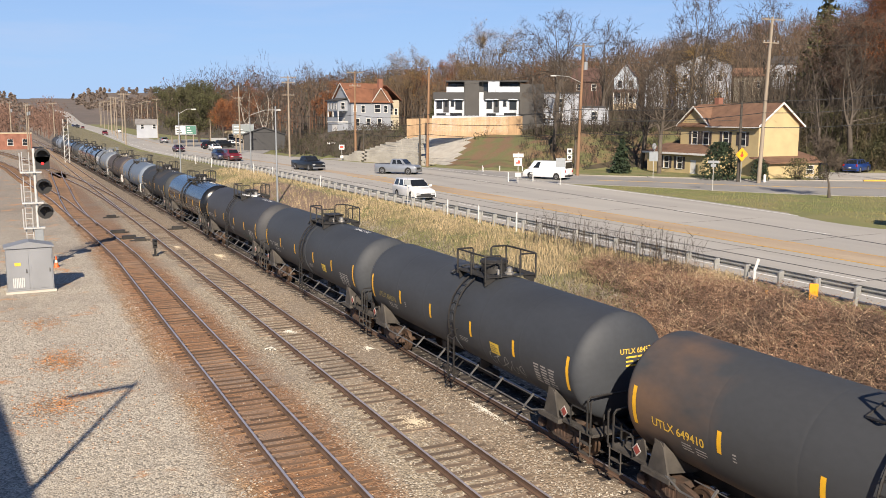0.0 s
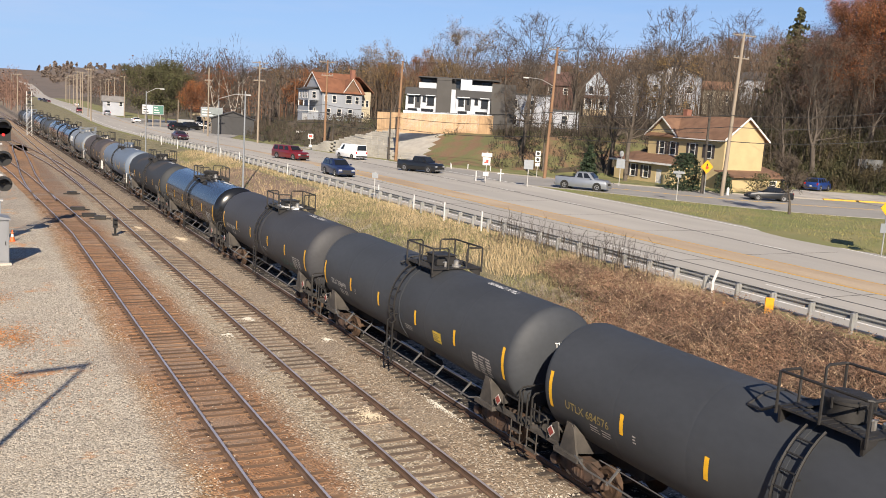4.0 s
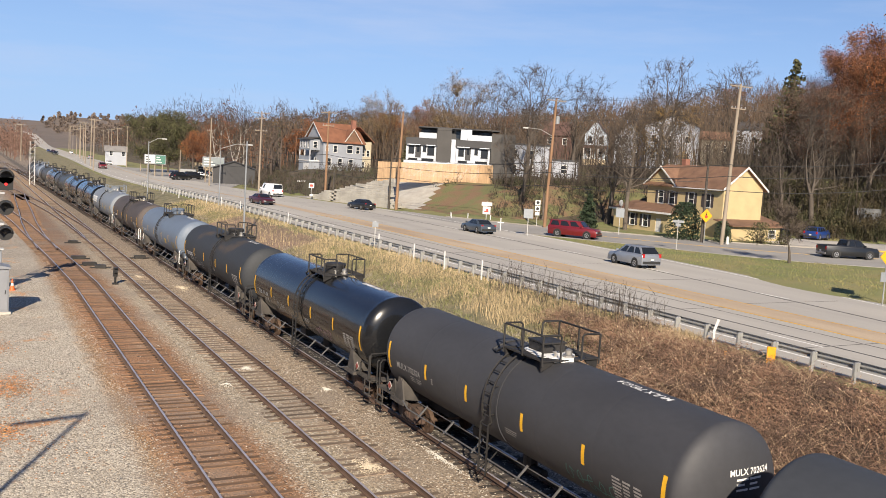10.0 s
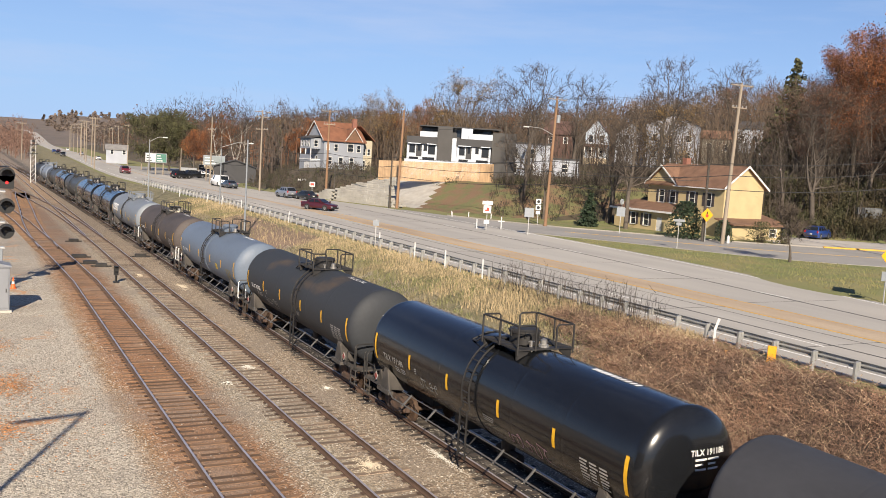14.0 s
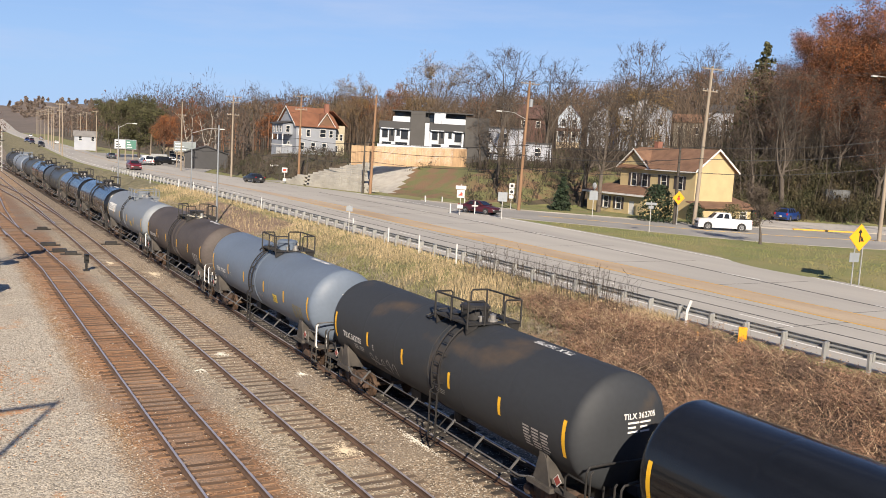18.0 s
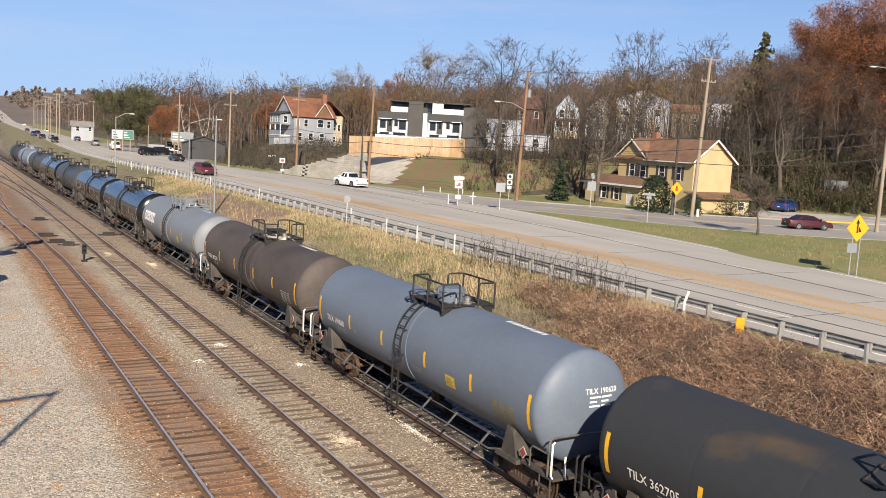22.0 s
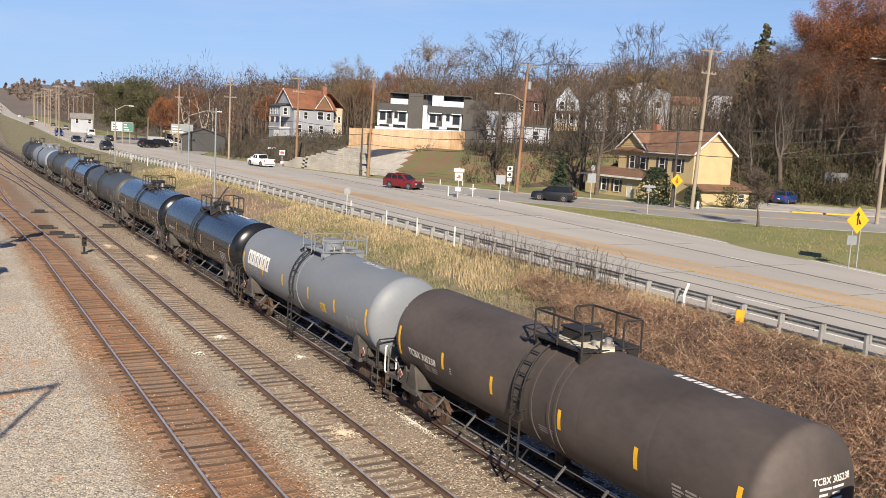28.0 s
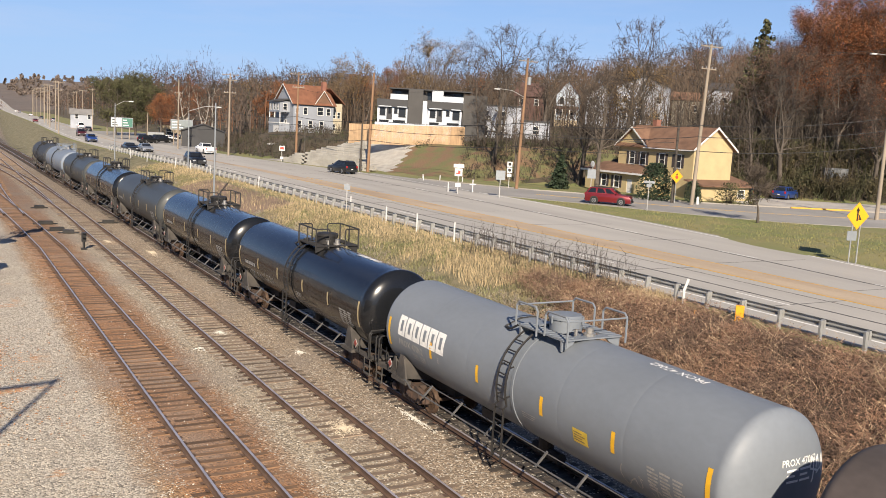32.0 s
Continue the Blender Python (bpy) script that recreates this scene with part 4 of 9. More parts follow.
def mk_saddle(bm):
    # bolster web under the shell and the stub sill
    prism(bm, [(-1.42, 1.75), (-1.38, 0.98), (-0.5, 0.86), (0.5, 0.86), (1.38, 0.98), (1.42, 1.75), (1.02, 1.34), (0.5, 1.06), (0, 0.98), (-0.5, 1.06), (-1.02, 1.34)],
          "y", -0.16, 0.16)
    for s in (-1, 1):
        prism(bm, [(-0.36, 0.95), (0.36, 0.95), (0.16, 1.62), (0.06, 1.72), (-0.06, 1.72), (-0.16, 1.62)], "x", s * 1.40 - 0.03, s * 1.40 + 0.03)
        box(bm, s * 1.42 - 0.1, s * 1.42 + 0.1, -0.5, 0.5, 0.86, 0.98)


def mk_sill(bm):
    box(bm, -0.3, 0.3, -1.6, 2.0, 0.68, 0.98)
    prism(bm, [(2.0, 0.98), (0.4, 0.98), (0.4, 1.35), (0.85, 1.25)], "x", -0.28, -0.22)
    prism(bm, [(2.0, 0.98), (0.4, 0.98), (0.4, 1.35), (0.85, 1.25)], "x", 0.22, 0.28)


def mk_endplat(bm):
    box(bm, -1.42, 1.42, 1.45, 1.95, 0.92, 0.98)
    for s in (-1, 1):
        box(bm, s * 1.3 - 0.1, s * 1.3 + 0.1, 0.3, 1.95, 0.93, 1.0)
        for z in (0.38, 0.66):
            box(bm, s * 1.4 - 0.05, s * 1.4 + 0.05, 1.4, 1.85, z, z + 0.03)
        for yy in (1.4, 1.85):
            rod(bm, (s * 1.42, yy, 0.38), (s * 1.42, yy, 0.95), 0.02, seg=5)


def mk_handrail(s):
    """Corner post that turns in across the head of the tank, with a lower grab iron."""
    def make(bm):
        r = 0.03
        x = s * 1.42
        pipe(bm, [(x, 1.72, 0.98), (x, 1.72, 1.84), (x - s * 0.08, 1.72, 1.94), (x - s * 0.5, 1.74, 1.96), (0.0, 1.76, 1.96)], r)
        pipe(bm, [(x, 0.95, 1.0), (x, 0.95, 1.46), (x, 1.05, 1.55), (x, 1.72, 1.55)], r * 0.85)
    return make


def mk_grabiron(s):
    def make(bm):
        x = s * 1.45
        pipe(bm, [(x - s * 0.06, 1.90, 0.98), (x, 1.90, 1.06), (x, 1.90, 1.86), (x - s * 0.06, 1.90, 1.92)], 0.028)
        pipe(bm, [(x - s * 0.42, 1.90, 0.98), (x - s * 0.42, 1.90, 1.5)], 0.028)
    return make


def mk_brakecyl(bm):
    rod(bm, (-1.05, 1.15, 1.16), (-0.55, 1.15, 1.16), 0.15, seg=10)


def mk_valvebox(bm):
    box(bm, -0.5, -0.2, 1.35, 1.7, 0.98, 1.24)


def mk_crank(bm):
    prism(bm, [(0.55, 0.98), (0.95, 0.98), (0.78, 1.5), (0.68, 1.5)], "x", -1.3, -1.26)


def mk_airpipe(bm):
    pipe(bm, [(-1.2, 1.6, 1.0), (-1.15, 1.5, 1.28), (-0.8, 1.4, 1.3), (-0.6, 1.2, 1.1)], 0.03, 5)


def mk_coupler(bm):
    box(bm, -0.11, 0.11, 1.9, 2.0, 0.74, 0.94)
    prism(bm, [(-0.2, 1.98), (0.18, 1.98), (0.22, 2.1), (0.06, 2.16), (-0.04, 2.1), (-0.2, 2.15)], "z", 0.68, 1.0)
    pipe(bm, [(-1.3, 1.98, 0.86), (-0.5, 2.02, 0.86), (-0.12, 2.1, 1.02)], 0.016, 5)
    pipe(bm, [(0.28, 1.95, 0.8), (0.3, 2.12, 0.55), (0.28, 2.3, 0.4), (0.22, 2.42, 0.45)], 0.028, 5)


def mk_brake(bm):
    lathe(bm, [(-0.02, 0.27), (-0.02, 0.31), (0.02, 0.31), (0.02, 0.27)], 16, "y", (-0.75, 1.5, 1.62))
    for k in range(4):
        a = k * math.pi / 2
        rod(bm, (-0.75, 1.5, 1.62), (-0.75 + 0.28 * math.cos(a), 1.5, 1.62 + 0.28 * math.sin(a)), 0.014, seg=4)
    box(bm, -0.9, -0.6, 1.3, 1.48, 1.2, 1.75)


def mk_sideframe(bm):
    """Cast truck side: arched top, tension member, openings and journal boxes."""
    out = [(-1.12, 0.55), (-1.12, 0.36), (-0.86, 0.30), (-0.62, 0.34), (-0.40, 0.19), (0.40, 0.19), (0.62, 0.34), (0.86, 0.30), (1.12, 0.36), (1.12, 0.55),
           (0.80, 0.66), (0.42, 0.76), (-0.42, 0.76), (-0.80, 0.66)]
    prism(bm, out, "x", -0.07, 0.07)
    for s in (-1, 1):
        lathe(bm, [(-0.16, 0.12), (-0.13, 0.15), (0.1, 0.15)], 12, "x", (-0.06, s * 0.89, 0.44))
        prism(bm, [(s * 0.28, 0.30), (s * 0.66, 0.47), (s * 0.60, 0.60), (s * 0.28, 0.60)], "x", -0.085, 0.085)
    for k in (-0.14, 0, 0.14):
        rod(bm, (-0.02, k, 0.30), (-0.02, k, 0.58), 0.065, seg=8)
    box(bm, -0.11, 0.11, -0.26, 0.26, 0.56, 0.72)


def mk_bolster(bm):
    box(bm, -0.98, 0.98, -0.2, 0.2, 0.44, 0.70)
    for s in (-1, 1):
        rod(bm, (-0.7, s * 0.42, 0.42), (0.7, s * 0.42, 0.42), 0.06)


def mk_wheelset(bm):
    for s in (-1, 1):
        lathe(bm, [(s * 0.69, 0.44), (s * 0.72, 0.44), (s * 0.735, 0.42), (s * 0.82, 0.415), (s * 0.825, 0.36), (s * 0.79, 0.33), (s * 0.79, 0.16), (s * 0.83, 0.14), (s * 0.83, 0.05)],
              24, "x")
    rod(bm, (-0.95, 0, 0), (0.95, 0, 0), 0.08, seg=10)
    for a in range(5):
        an = a * 2 * math.pi / 5
        for s in (-1, 1):
            box(bm, s * 0.80 - 0.012, s * 0.80 + 0.012, 0.2 * math.cos(an) - 0.03, 0.2 * math.cos(an) + 0.03, 0.2 * math.sin(an) - 0.03, 0.2 * math.sin(an) + 0.03)


TRUCK_Y = 6.2
WHEELSETS = []


def sub(name, key, maker, material, parent, at=None, label="", smooth=False, bevel=0.0):
    ob = new(name, shared(name + "/" + key, maker, material, smooth, bevel))
    ob.parent = parent
    if at is not None:
        ob.matrix_basis = at
    return tagged(ob, label)


UP = pose(0, -0.5, 0)
CARS = [
    # paint, tank words, flank mark, mark paint, cap words, dome, platform coat, strip paint, extras
    dict(paint=P_RUSTY, label="charcoal tank car with rust-stained top and yellow marks", mark="UTLX 649410", mp=M_LETY, dome="round", top="bars", strip=M_STRIP),
    dict(paint=P_DARK, label="matte charcoal tank car with yellow lettering", mark="UTLX 684576", mp=M_LETYD, cap="UTLX 684576", capm=M_LETY, dome="round", strip=M_STRIP, scrawl=M_GRAFF_W, notice=True, ladder=-0.6),
    dict(paint=P_DARK, label="matte charcoal tank car with a square manway box", mark="TILX 290490", mp=M_LETG, cap="TILX 290490", capm=M_LETW, dome="box", strip=M_STRIP, top="TILX 290490", notice=True),
    dict(paint=P_DARKW, label="matte charcoal tank car with white-coated platform and green graffiti", mark="MULX 702624", mp=M_LETG, cap="MULX 702624", capm=M_LETW, dome="box", coat=M_FROST,
         strip=M_STRIP, top="MULX 702624", scrawl=M_GRAFF_G, scrawl_y=-4.4),
    dict(paint=P_BLACK, label="glossy black tank car with pink graffiti", mark="TILX 191186", mp=M_LETG, cap="TILX 191186", capm=M_LETW, dome="round", strip=M_STRIP, top="bars", scrawl=M_GRAFF_P, scrawl_y=-2.9,
         scrawl2=M_GRAFF_W),
    dict(paint=P_SOOT, label="sooty black tank car with white numbers", mark="TILX 362705", mp=M_LETW, cap="TILX 362705", capm=M_LETW, dome="round", strip=M_STRIP, top="TILX 362705", scrawl=M_LETG, scrawl_y=3.2, ladder=-1.12),
    dict(paint=P_BLUE, label="blue-grey tank car with a scuffed jacket", mark="TILX 190620", mp=M_LETW, cap="TILX 190620", capm=M_LETW, dome="round", strip=M_STRIP, top="bars", endrail=M_PIPE, grab=M_LETW, notice=True),
    dict(paint=P_BROWN, label="dusty brown tank car with cream-coated platform", mark="TCBX 305238", mp=M_LETW, cap="TCBX 305238", capm=M_LETW, dome="box", coat=M_CREAM, strip=M_STRIP, top="bars", endrail=M_PIPE, grab=M_LETW, belt=True),
    dict(paint=P_GREY, label="mid-grey tank car with large white block lettering", mark="PROX 47062", mp=M_LETG, cap="PROX 47062", capm=M_LETW, dome="round", strip=M_STRIP, top="PROX 47062", blocks=True, notice=True, rails="b", scrawl=M_LETG, scrawl_y=-5.4),
    dict(paint=P_BLACK, label="glossy black tank car with white graffiti", mark="", mp=M_LETG, cap="CTCX", capm=M_LETW, dome="round", strip=M_STRIPDULL, top="bars", scrawl=M_LETG, scrawl_y=5.0, scrawl2=M_LETG),
    dict(paint=P_BLACK, label="glossy black tank car far down the train", dome="round", strip=M_STRIPDULL),
    dict(paint=P_SLATE, label="slate-grey tank car with box manway", dome="box", strip=M_STRIPDULL),
    dict(paint=P_BLACK, label="glossy black tank car far down the train", dome="round", strip=M_STRIPDULL),
    dict(paint=P_SLATE, label="slate-grey tank car with box manway", dome="box", strip=M_STRIPDULL),
    dict(paint=P_PALE, label="pale blue-grey tank car with low railing", dome="round", strip=M_STRIPDULL, rails="b"),
    dict(paint=P_DARK, label="matte charcoal tank car at the tail of the train", dome="box", strip=M_STRIPDULL),
]
CAR_Y0 = [9.3, 26.25, 42.7, 59.45, 76.3, 93.35, 110.5, 127.5, 144.25, 160.9, 177.5, 194.1, 210.7, 227.3, 243.9, 260.5]


def tank_car(spec, i):
    t = thing("tank_car", spec["label"], "tank car", group="tank cars of the train")
    key = spec["paint"].name
    sub("tank", key, mk_tank, spec["paint"], t, smooth=True)
    for yy in ((-0.2,) if not spec.get("belt") else (-0.3, -1.05, -1.3)):
        sub("belt", key, mk_belt, spec["paint"], t, pose(0, yy, 0), smooth=True)
    dk = spec["paint"] if spec.get("rails") == "b" or key in ("blue_grey", "mid_grey", "pale_blue_grey") else M_STEELDK
    dn = dk.name
    plat = sub("platform", dn, mk_platform, M_STEELDK if not spec.get("rails") else dk, t, UP)
    if spec.get("coat"):
        sub("platform_coat", spec["coat"].name, mk_coat, spec["coat"], t, UP, label="pale coating on the platform")
    for sd in (-1, 1):
        sub("railing", dn + spec.get("rails", "a") + str(sd), mk_rails_b(sd) if spec.get("rails") == "b" else mk_rails(sd), M_STEELDK if not spec.get("rails") else dk, t, UP, label="pipe railing")
    dome = sub("manway", spec["dome"] + dn, mk_dome_box if spec["dome"] == "box" else mk_dome_round, dk, t, UP, smooth=spec["dome"] != "box", bevel=0.02 if spec["dome"] == "box" else 0)
    sub("valve", "a", mk_valve, M_BARE, t, UP, label="bare steel valve")
    ladder(t, spec.get("ladder", -0.08))
    for sd in (-1, 1):
        sub("running_rod", "a" + str(sd), mk_siderods(sd), M_ROD, t, label="worn steel running rod")
        for yy in (-4.9, -3.1, -1.5, 0.9, 2.7, 4.5):
            sub("rod_hanger", "a", mk_rodhanger, M_ROD, t, pose(0, yy, 0) if sd < 0 else pose(0, yy, 0, 0, 0, 180), label="flat steel hanger")
    sub("platform_brace", "a", mk_brace, M_STEELDK, t, UP, label="bent steel strap")
    sub("brake_piping", "a", mk_piping, M_STEELDK, t)
    er = spec.get("endrail", M_STEELDK)
    for s, rz in ((1, 0), (-1, 180)):
        m = pose(0, s * TRUCK_Y, 0, 0, 0, rz)
        sub("saddle", "a", mk_saddle, M_DUSTY, t, m)
        sub("stub_sill", "a", mk_sill, M_STEELDK, t, m)
        sub("end_platform", "a", mk_endplat, M_DUSTY, t, m)
        for sd in (-1, 1):
            sub("end_handrail", er.name + str(sd), mk_handrail(sd), er, t, m)
            sub("grab_iron", (spec.get("grab") or er).name + str(sd), mk_grabiron(sd), spec.get("grab") or er, t, m)
        sub("brake_cylinder", "a", mk_brakecyl, M_DUSTY, t, m)
        sub("valve_box", "a", mk_valvebox, M_DUSTY, t, m)
        sub("bell_crank", "a", mk_crank, M_DUSTY, t, m)
        sub("air_pipe", "a", mk_airpipe, M_STEELDK, t, m)
        pl = sub("placard_holder", "a", mk_placard, M_PLACW, t, pose(-1.47, s * (TRUCK_Y + 0.72), 1.28), label="white diamond placard holder")
        sub("placard_face", "a", mk_placard_face, M_PLACR, pl, label="red hazard diamond")
        sub("coupler", "a", mk_coupler, M_TRUCK, t, m)
        if s < 0:
            sub("hand_brake", "a", mk_brake, M_STEELDK, t, pose(0, s * TRUCK_Y, 0, 0, 0, rz))
        tr = new("truck")
        tr.parent = t
        tr.matrix_basis = pose(0, s * TRUCK_Y, 0)
        sub("side_frame", "a", mk_sideframe, M_TRUCK, tr, pose(-1.0, 0, 0), bevel=0.012)
        sub("side_frame", "a", mk_sideframe, M_TRUCK, tr, pose(1.0, 0, 0, 0, 0, 180), bevel=0.012)
        sub("bolster", "a", mk_bolster, M_TRUCK, tr)
        for w in (-0.89, 0.89):
            ws = sub("wheelset", "a", mk_wheelset, M_WHEEL, tr, pose(0, w, 0.42), smooth=True)
            if 0 <= i <= 9:
                WHEELSETS.append((ws, w))
    # reflective strips and lettering on the flank that is seen
    sp = spec["strip"]
    for k, yy in enumerate((-7.05, -4.22, -1.5, 1.55, 4.22, 7.05)):
        long = k in (0, 5)
        decal("reflective_strip", on_side(quad_data(0.13, 0.95 if long else 0.5, 1, 6), yy, 2.36 if long else 2.38), sp, t)
    if spec.get("mark"):
        decal("reporting_mark", on_side(text_data(spec["mark"], 0.30), 5.55, 2.16), spec["mp"], t)
        decal("small_print", on_side(bars_data(0.9, 0.22, 3, 2, 0.45, 3), 5.0, 1.9), M_LETG, t)
        decal("test_box", on_side(bars_data(0.16, 0.22, 3, 1, 0.5, 4), 3.75, 2.18), M_LETG, t)
    elif i < 12:
        decal("reporting_mark", on_side(bars_data(1.5, 0.2, 1, 6, 0.8, i), 5.4, 2.2), M_LETG, t)
    if i < 12:
        decal("stencil_panel", on_side(bars_data(1.15, 0.62, 7, 3, 0.55, 6 + i), -5.9, 1.98), M_LETG if key != "blue_grey" else M_LETYD, t)
    if spec.get("notice"):
        decal("placard", on_side(quad_data(0.55, 0.36, 1, 3), -3.05, 2.1), M_PLAC, t, "yellow warning placard")
        decal("placard_print", on_side(bars_data(0.46, 0.26, 4, 1, 0.5, 8), -3.05, 2.1, 0.014), M_LETYD, t)
    if i < 12:
        decal("small_print", on_side(bars_data(0.8, 0.2, 3, 1, 0.4, 9), -1.0, 1.92), M_LETG, t)
    if spec.get("cap"):
        cw = spec["capm"]
        decal("end_mark", on_cap(text_data(spec["cap"], 0.2), 0.3, 0.5), cw, t)
        decal("end_print", on_cap(bars_data(0.78, 0.34, 3, 2, 0.42, 2), 0.3, 0.24), cw, t)
    if spec.get("top") == "bars":
        decal("top_print", on_top(bars_data(1.9, 0.26, 1, 10, 0.8, i), -4.6, math.radians(92)), M_LETW if i else M_LETY, t)
    elif spec.get("top"):
        decal("top_mark", on_top(text_data(spec["top"], 0.32), -4.6, math.radians(88)), M_LETW, t)
    if spec.get("blocks"):
        decal("graffiti", on_cap(scrawl_data(0.62, 0.62, 3, 5, 0.045), 0.92, 0.30), M_LETW, t, "white sprayed scrawl")
        decal("block_lettering", on_side(block_letters(3.0, 0.66), 4.9, 2.72), M_LETW, t, "large white block lettering")
    if spec.get("scrawl"):
        decal("graffiti", on_side(scrawl_data(2.2, 0.62, 5, i), spec.get("scrawl_y", -3.6), 1.72), spec["scrawl"], t, "sprayed scrawl")
    if spec.get("scrawl2"):
        decal("graffiti", on_side(scrawl_data(1.4, 0.5, 4, i + 40), 2.9, 1.9), spec["scrawl2"], t, "sprayed scrawl")
    return t


TRAIN = [tank_car(s, i) for i, s in enumerate(CARS)]


def train_gone(t):
    """Metres that the train has rolled at t seconds."""
    return 3.83 * t + 0.0029 * t * t


def train_motion():
    for ob, y0 in zip(TRAIN, CAR_Y0):
        rows = []
        for k in range(17):
            t = 2.0 * k
            y = y0 - train_gone(t)
            dx = float(c_line(y + 6.0) - c_line(y - 6.0)) / 12.0
            rows.append((t, pose(float(c_line(y)), y, 0, 0, 0, -math.degrees(math.atan(dx)))))
        walk(ob, rows)
    for ws, w in WHEELSETS:
        walk(ws, [(0.16 * k, pose(0, w, 0.42, math.degrees(train_gone(0.16 * k) / 0.42), 0, 0)) for k in range(201)])

# ---- buildings ----
M_GLASS = plain("window_glass", (0.02, 0.024, 0.03), 0.06, 0.0)
M_TRIM = mat("white_trim", (0.62, 0.61, 0.59), 0.6, var=0.1, scale=1.5)
M_YELLOW = mat("yellow_siding", (0.47, 0.370, 0.200), 0.7, var=0.12, scale=0.6, fine=9)
M_BROWNROOF = mat("brown_shingle", (0.19, 0.105, 0.065), 0.9, var=0.3, scale=0.8, fine=6, bump=0.02, bscale=5)
M_SHUT = mat("dark_shutter", (0.055, 0.045, 0.045), 0.7, var=0.2)
M_ORANGE = mat("orange_shingle", (0.203, 0.086, 0.047), 0.9, var=0.3, scale=0.6, fine=5, bump=0.02, bscale=5)
M_BLUEGREY = mat("pale_blue_siding", (0.25, 0.27, 0.305), 0.7, var=0.1, scale=0.6, fine=8)
M_CREAMW = mat("cream_siding", (0.42, 0.37, 0.27), 0.75, var=0.12, scale=0.6, fine=8)
M_STUCCO = mat("white_stucco", (0.32, 0.34, 0.385), 0.7, var=0.08, scale=0.5)
M_PALESTUCCO = mat("pale_white_stucco", (0.47, 0.50, 0.55), 0.75, var=0.08, scale=0.5, fine=10)
M_CARGLASS_DARK = plain("dark_window_glass", (0.012, 0.014, 0.017), 0.08)
M_DARKCLAD = mat("dark_grey_cladding", (0.055, 0.052, 0.05), 0.7, var=0.15, scale=0.5)
M_CHAR = mat("charcoal_wall", (0.03, 0.03, 0.033), 0.6, var=0.2, scale=0.5)
M_FENCE = mat("new_timber", (0.46, 0.31, 0.18), 0.8, var=0.2, scale=1.0, fine=8, obj=0.25)
M_BRICK = mat("red_brick", (0.26, 0.115, 0.08), 0.9, var=0.3, scale=0.8, fine=5)
M_BLUEHOUSE = mat("light_blue_siding", (0.40, 0.46, 0.54), 0.7, var=0.1, scale=0.6)
M_SIDEROOF = mat("grey_shingle", (0.22, 0.21, 0.20), 0.9, var=0.2, scale=0.8)
M_REDROOF = mat("red_brown_roof", (0.10, 0.055, 0.045), 0.9, var=0.3, scale=0.8)
M_WEATHER = mat("weathered_wall", (0.20, 0.175, 0.14), 0.85, var=0.2, scale=0.5)
M_TAN = mat("tan_wall", (0.45, 0.36, 0.24), 0.8, var=0.15, scale=0.5)


def wall_bm(bm, p0, p1, z0, z1, th=0.22, holes=()):
    """An upright wall from p0 to p1 in plan (outer face on the right-hand side of the way), with holes (u0, u1, za, zb) right through it."""
    (x0, y0), (x1, y1) = p0, p1
    ln = math.hypot(x1 - x0, y1 - y0)
    m = Matrix.Translation((x0, y0, 0)) @ Matrix.Rotation(math.atan2(y1 - y0, x1 - x0), 4, "Z")
    us = sorted({0.0, ln, *[h[0] for h in holes], *[h[1] for h in holes]})
    zs = sorted({z0, z1, *[h[2] for h in holes], *[h[3] for h in holes]})
    for a, b in zip(us, us[1:]):
        run = None
        for c, d in zip(zs, zs[1:]):
            mu, mz = (a + b) / 2, (c + d) / 2
            if any(h[0] < mu < h[1] and h[2] < mz < h[3] for h in holes):
                if run:
                    box(bm, a, b, 0, th, run[0], run[1], m)
                    run = None
            else:
                run = (run[0], d) if run else (c, d)
        if run:
            box(bm, a, b, 0, th, run[0], run[1], m)
    return m


def window(parent, m, u0, u1, z0, z1, trim=None, shut=None, th=0.22, muntin=True, name="window"):
    trim = trim or M_TRIM
    w = new(name)
    w.parent = parent
    w.matrix_basis = m
    bm = bmesh.new()
    t = 0.09
    box(bm, u0 - t, u0, -0.04, 0.06, z0 - t, z1 + t)
    box(bm, u1, u1 + t, -0.04, 0.06, z0 - t, z1 + t)
    box(bm, u0, u1, -0.04, 0.06, z1, z1 + t)
    if muntin:
        box(bm, u0, u1, 0.05, 0.09, (z0 + z1) / 2 - 0.03, (z0 + z1) / 2 + 0.03)
    part("window_frame", bm, trim, w)
    bm = bmesh.new()
    box(bm, u0 - t - 0.04, u1 + t + 0.04, -0.09, 0.06, z0 - t, z0)
    part("window_sill", bm, trim, w)
    bm = bmesh.new()
    box(bm, u0, u1, 0.095, 0.12, z0, z1)
    part("pane", bm, M_GLASS, w)
    if shut:
        for a, b in ((u0 - t - 0.42, u0 - t - 0.02), (u1 + t + 0.02, u1 + t + 0.42)):
            bm = bmesh.new()
            box(bm, a, b, -0.035, -0.002, z0 - 0.02, z1 + 0.02)
            for k in range(6):
                zz = z0 + (k + 0.5) * (z1 - z0) / 6
                box(bm, a + 0.05, b - 0.05, -0.045, -0.035, zz - 0.06, zz + 0.06)
            part("shutter", bm, shut, w, "dark slatted shutter")
    return w


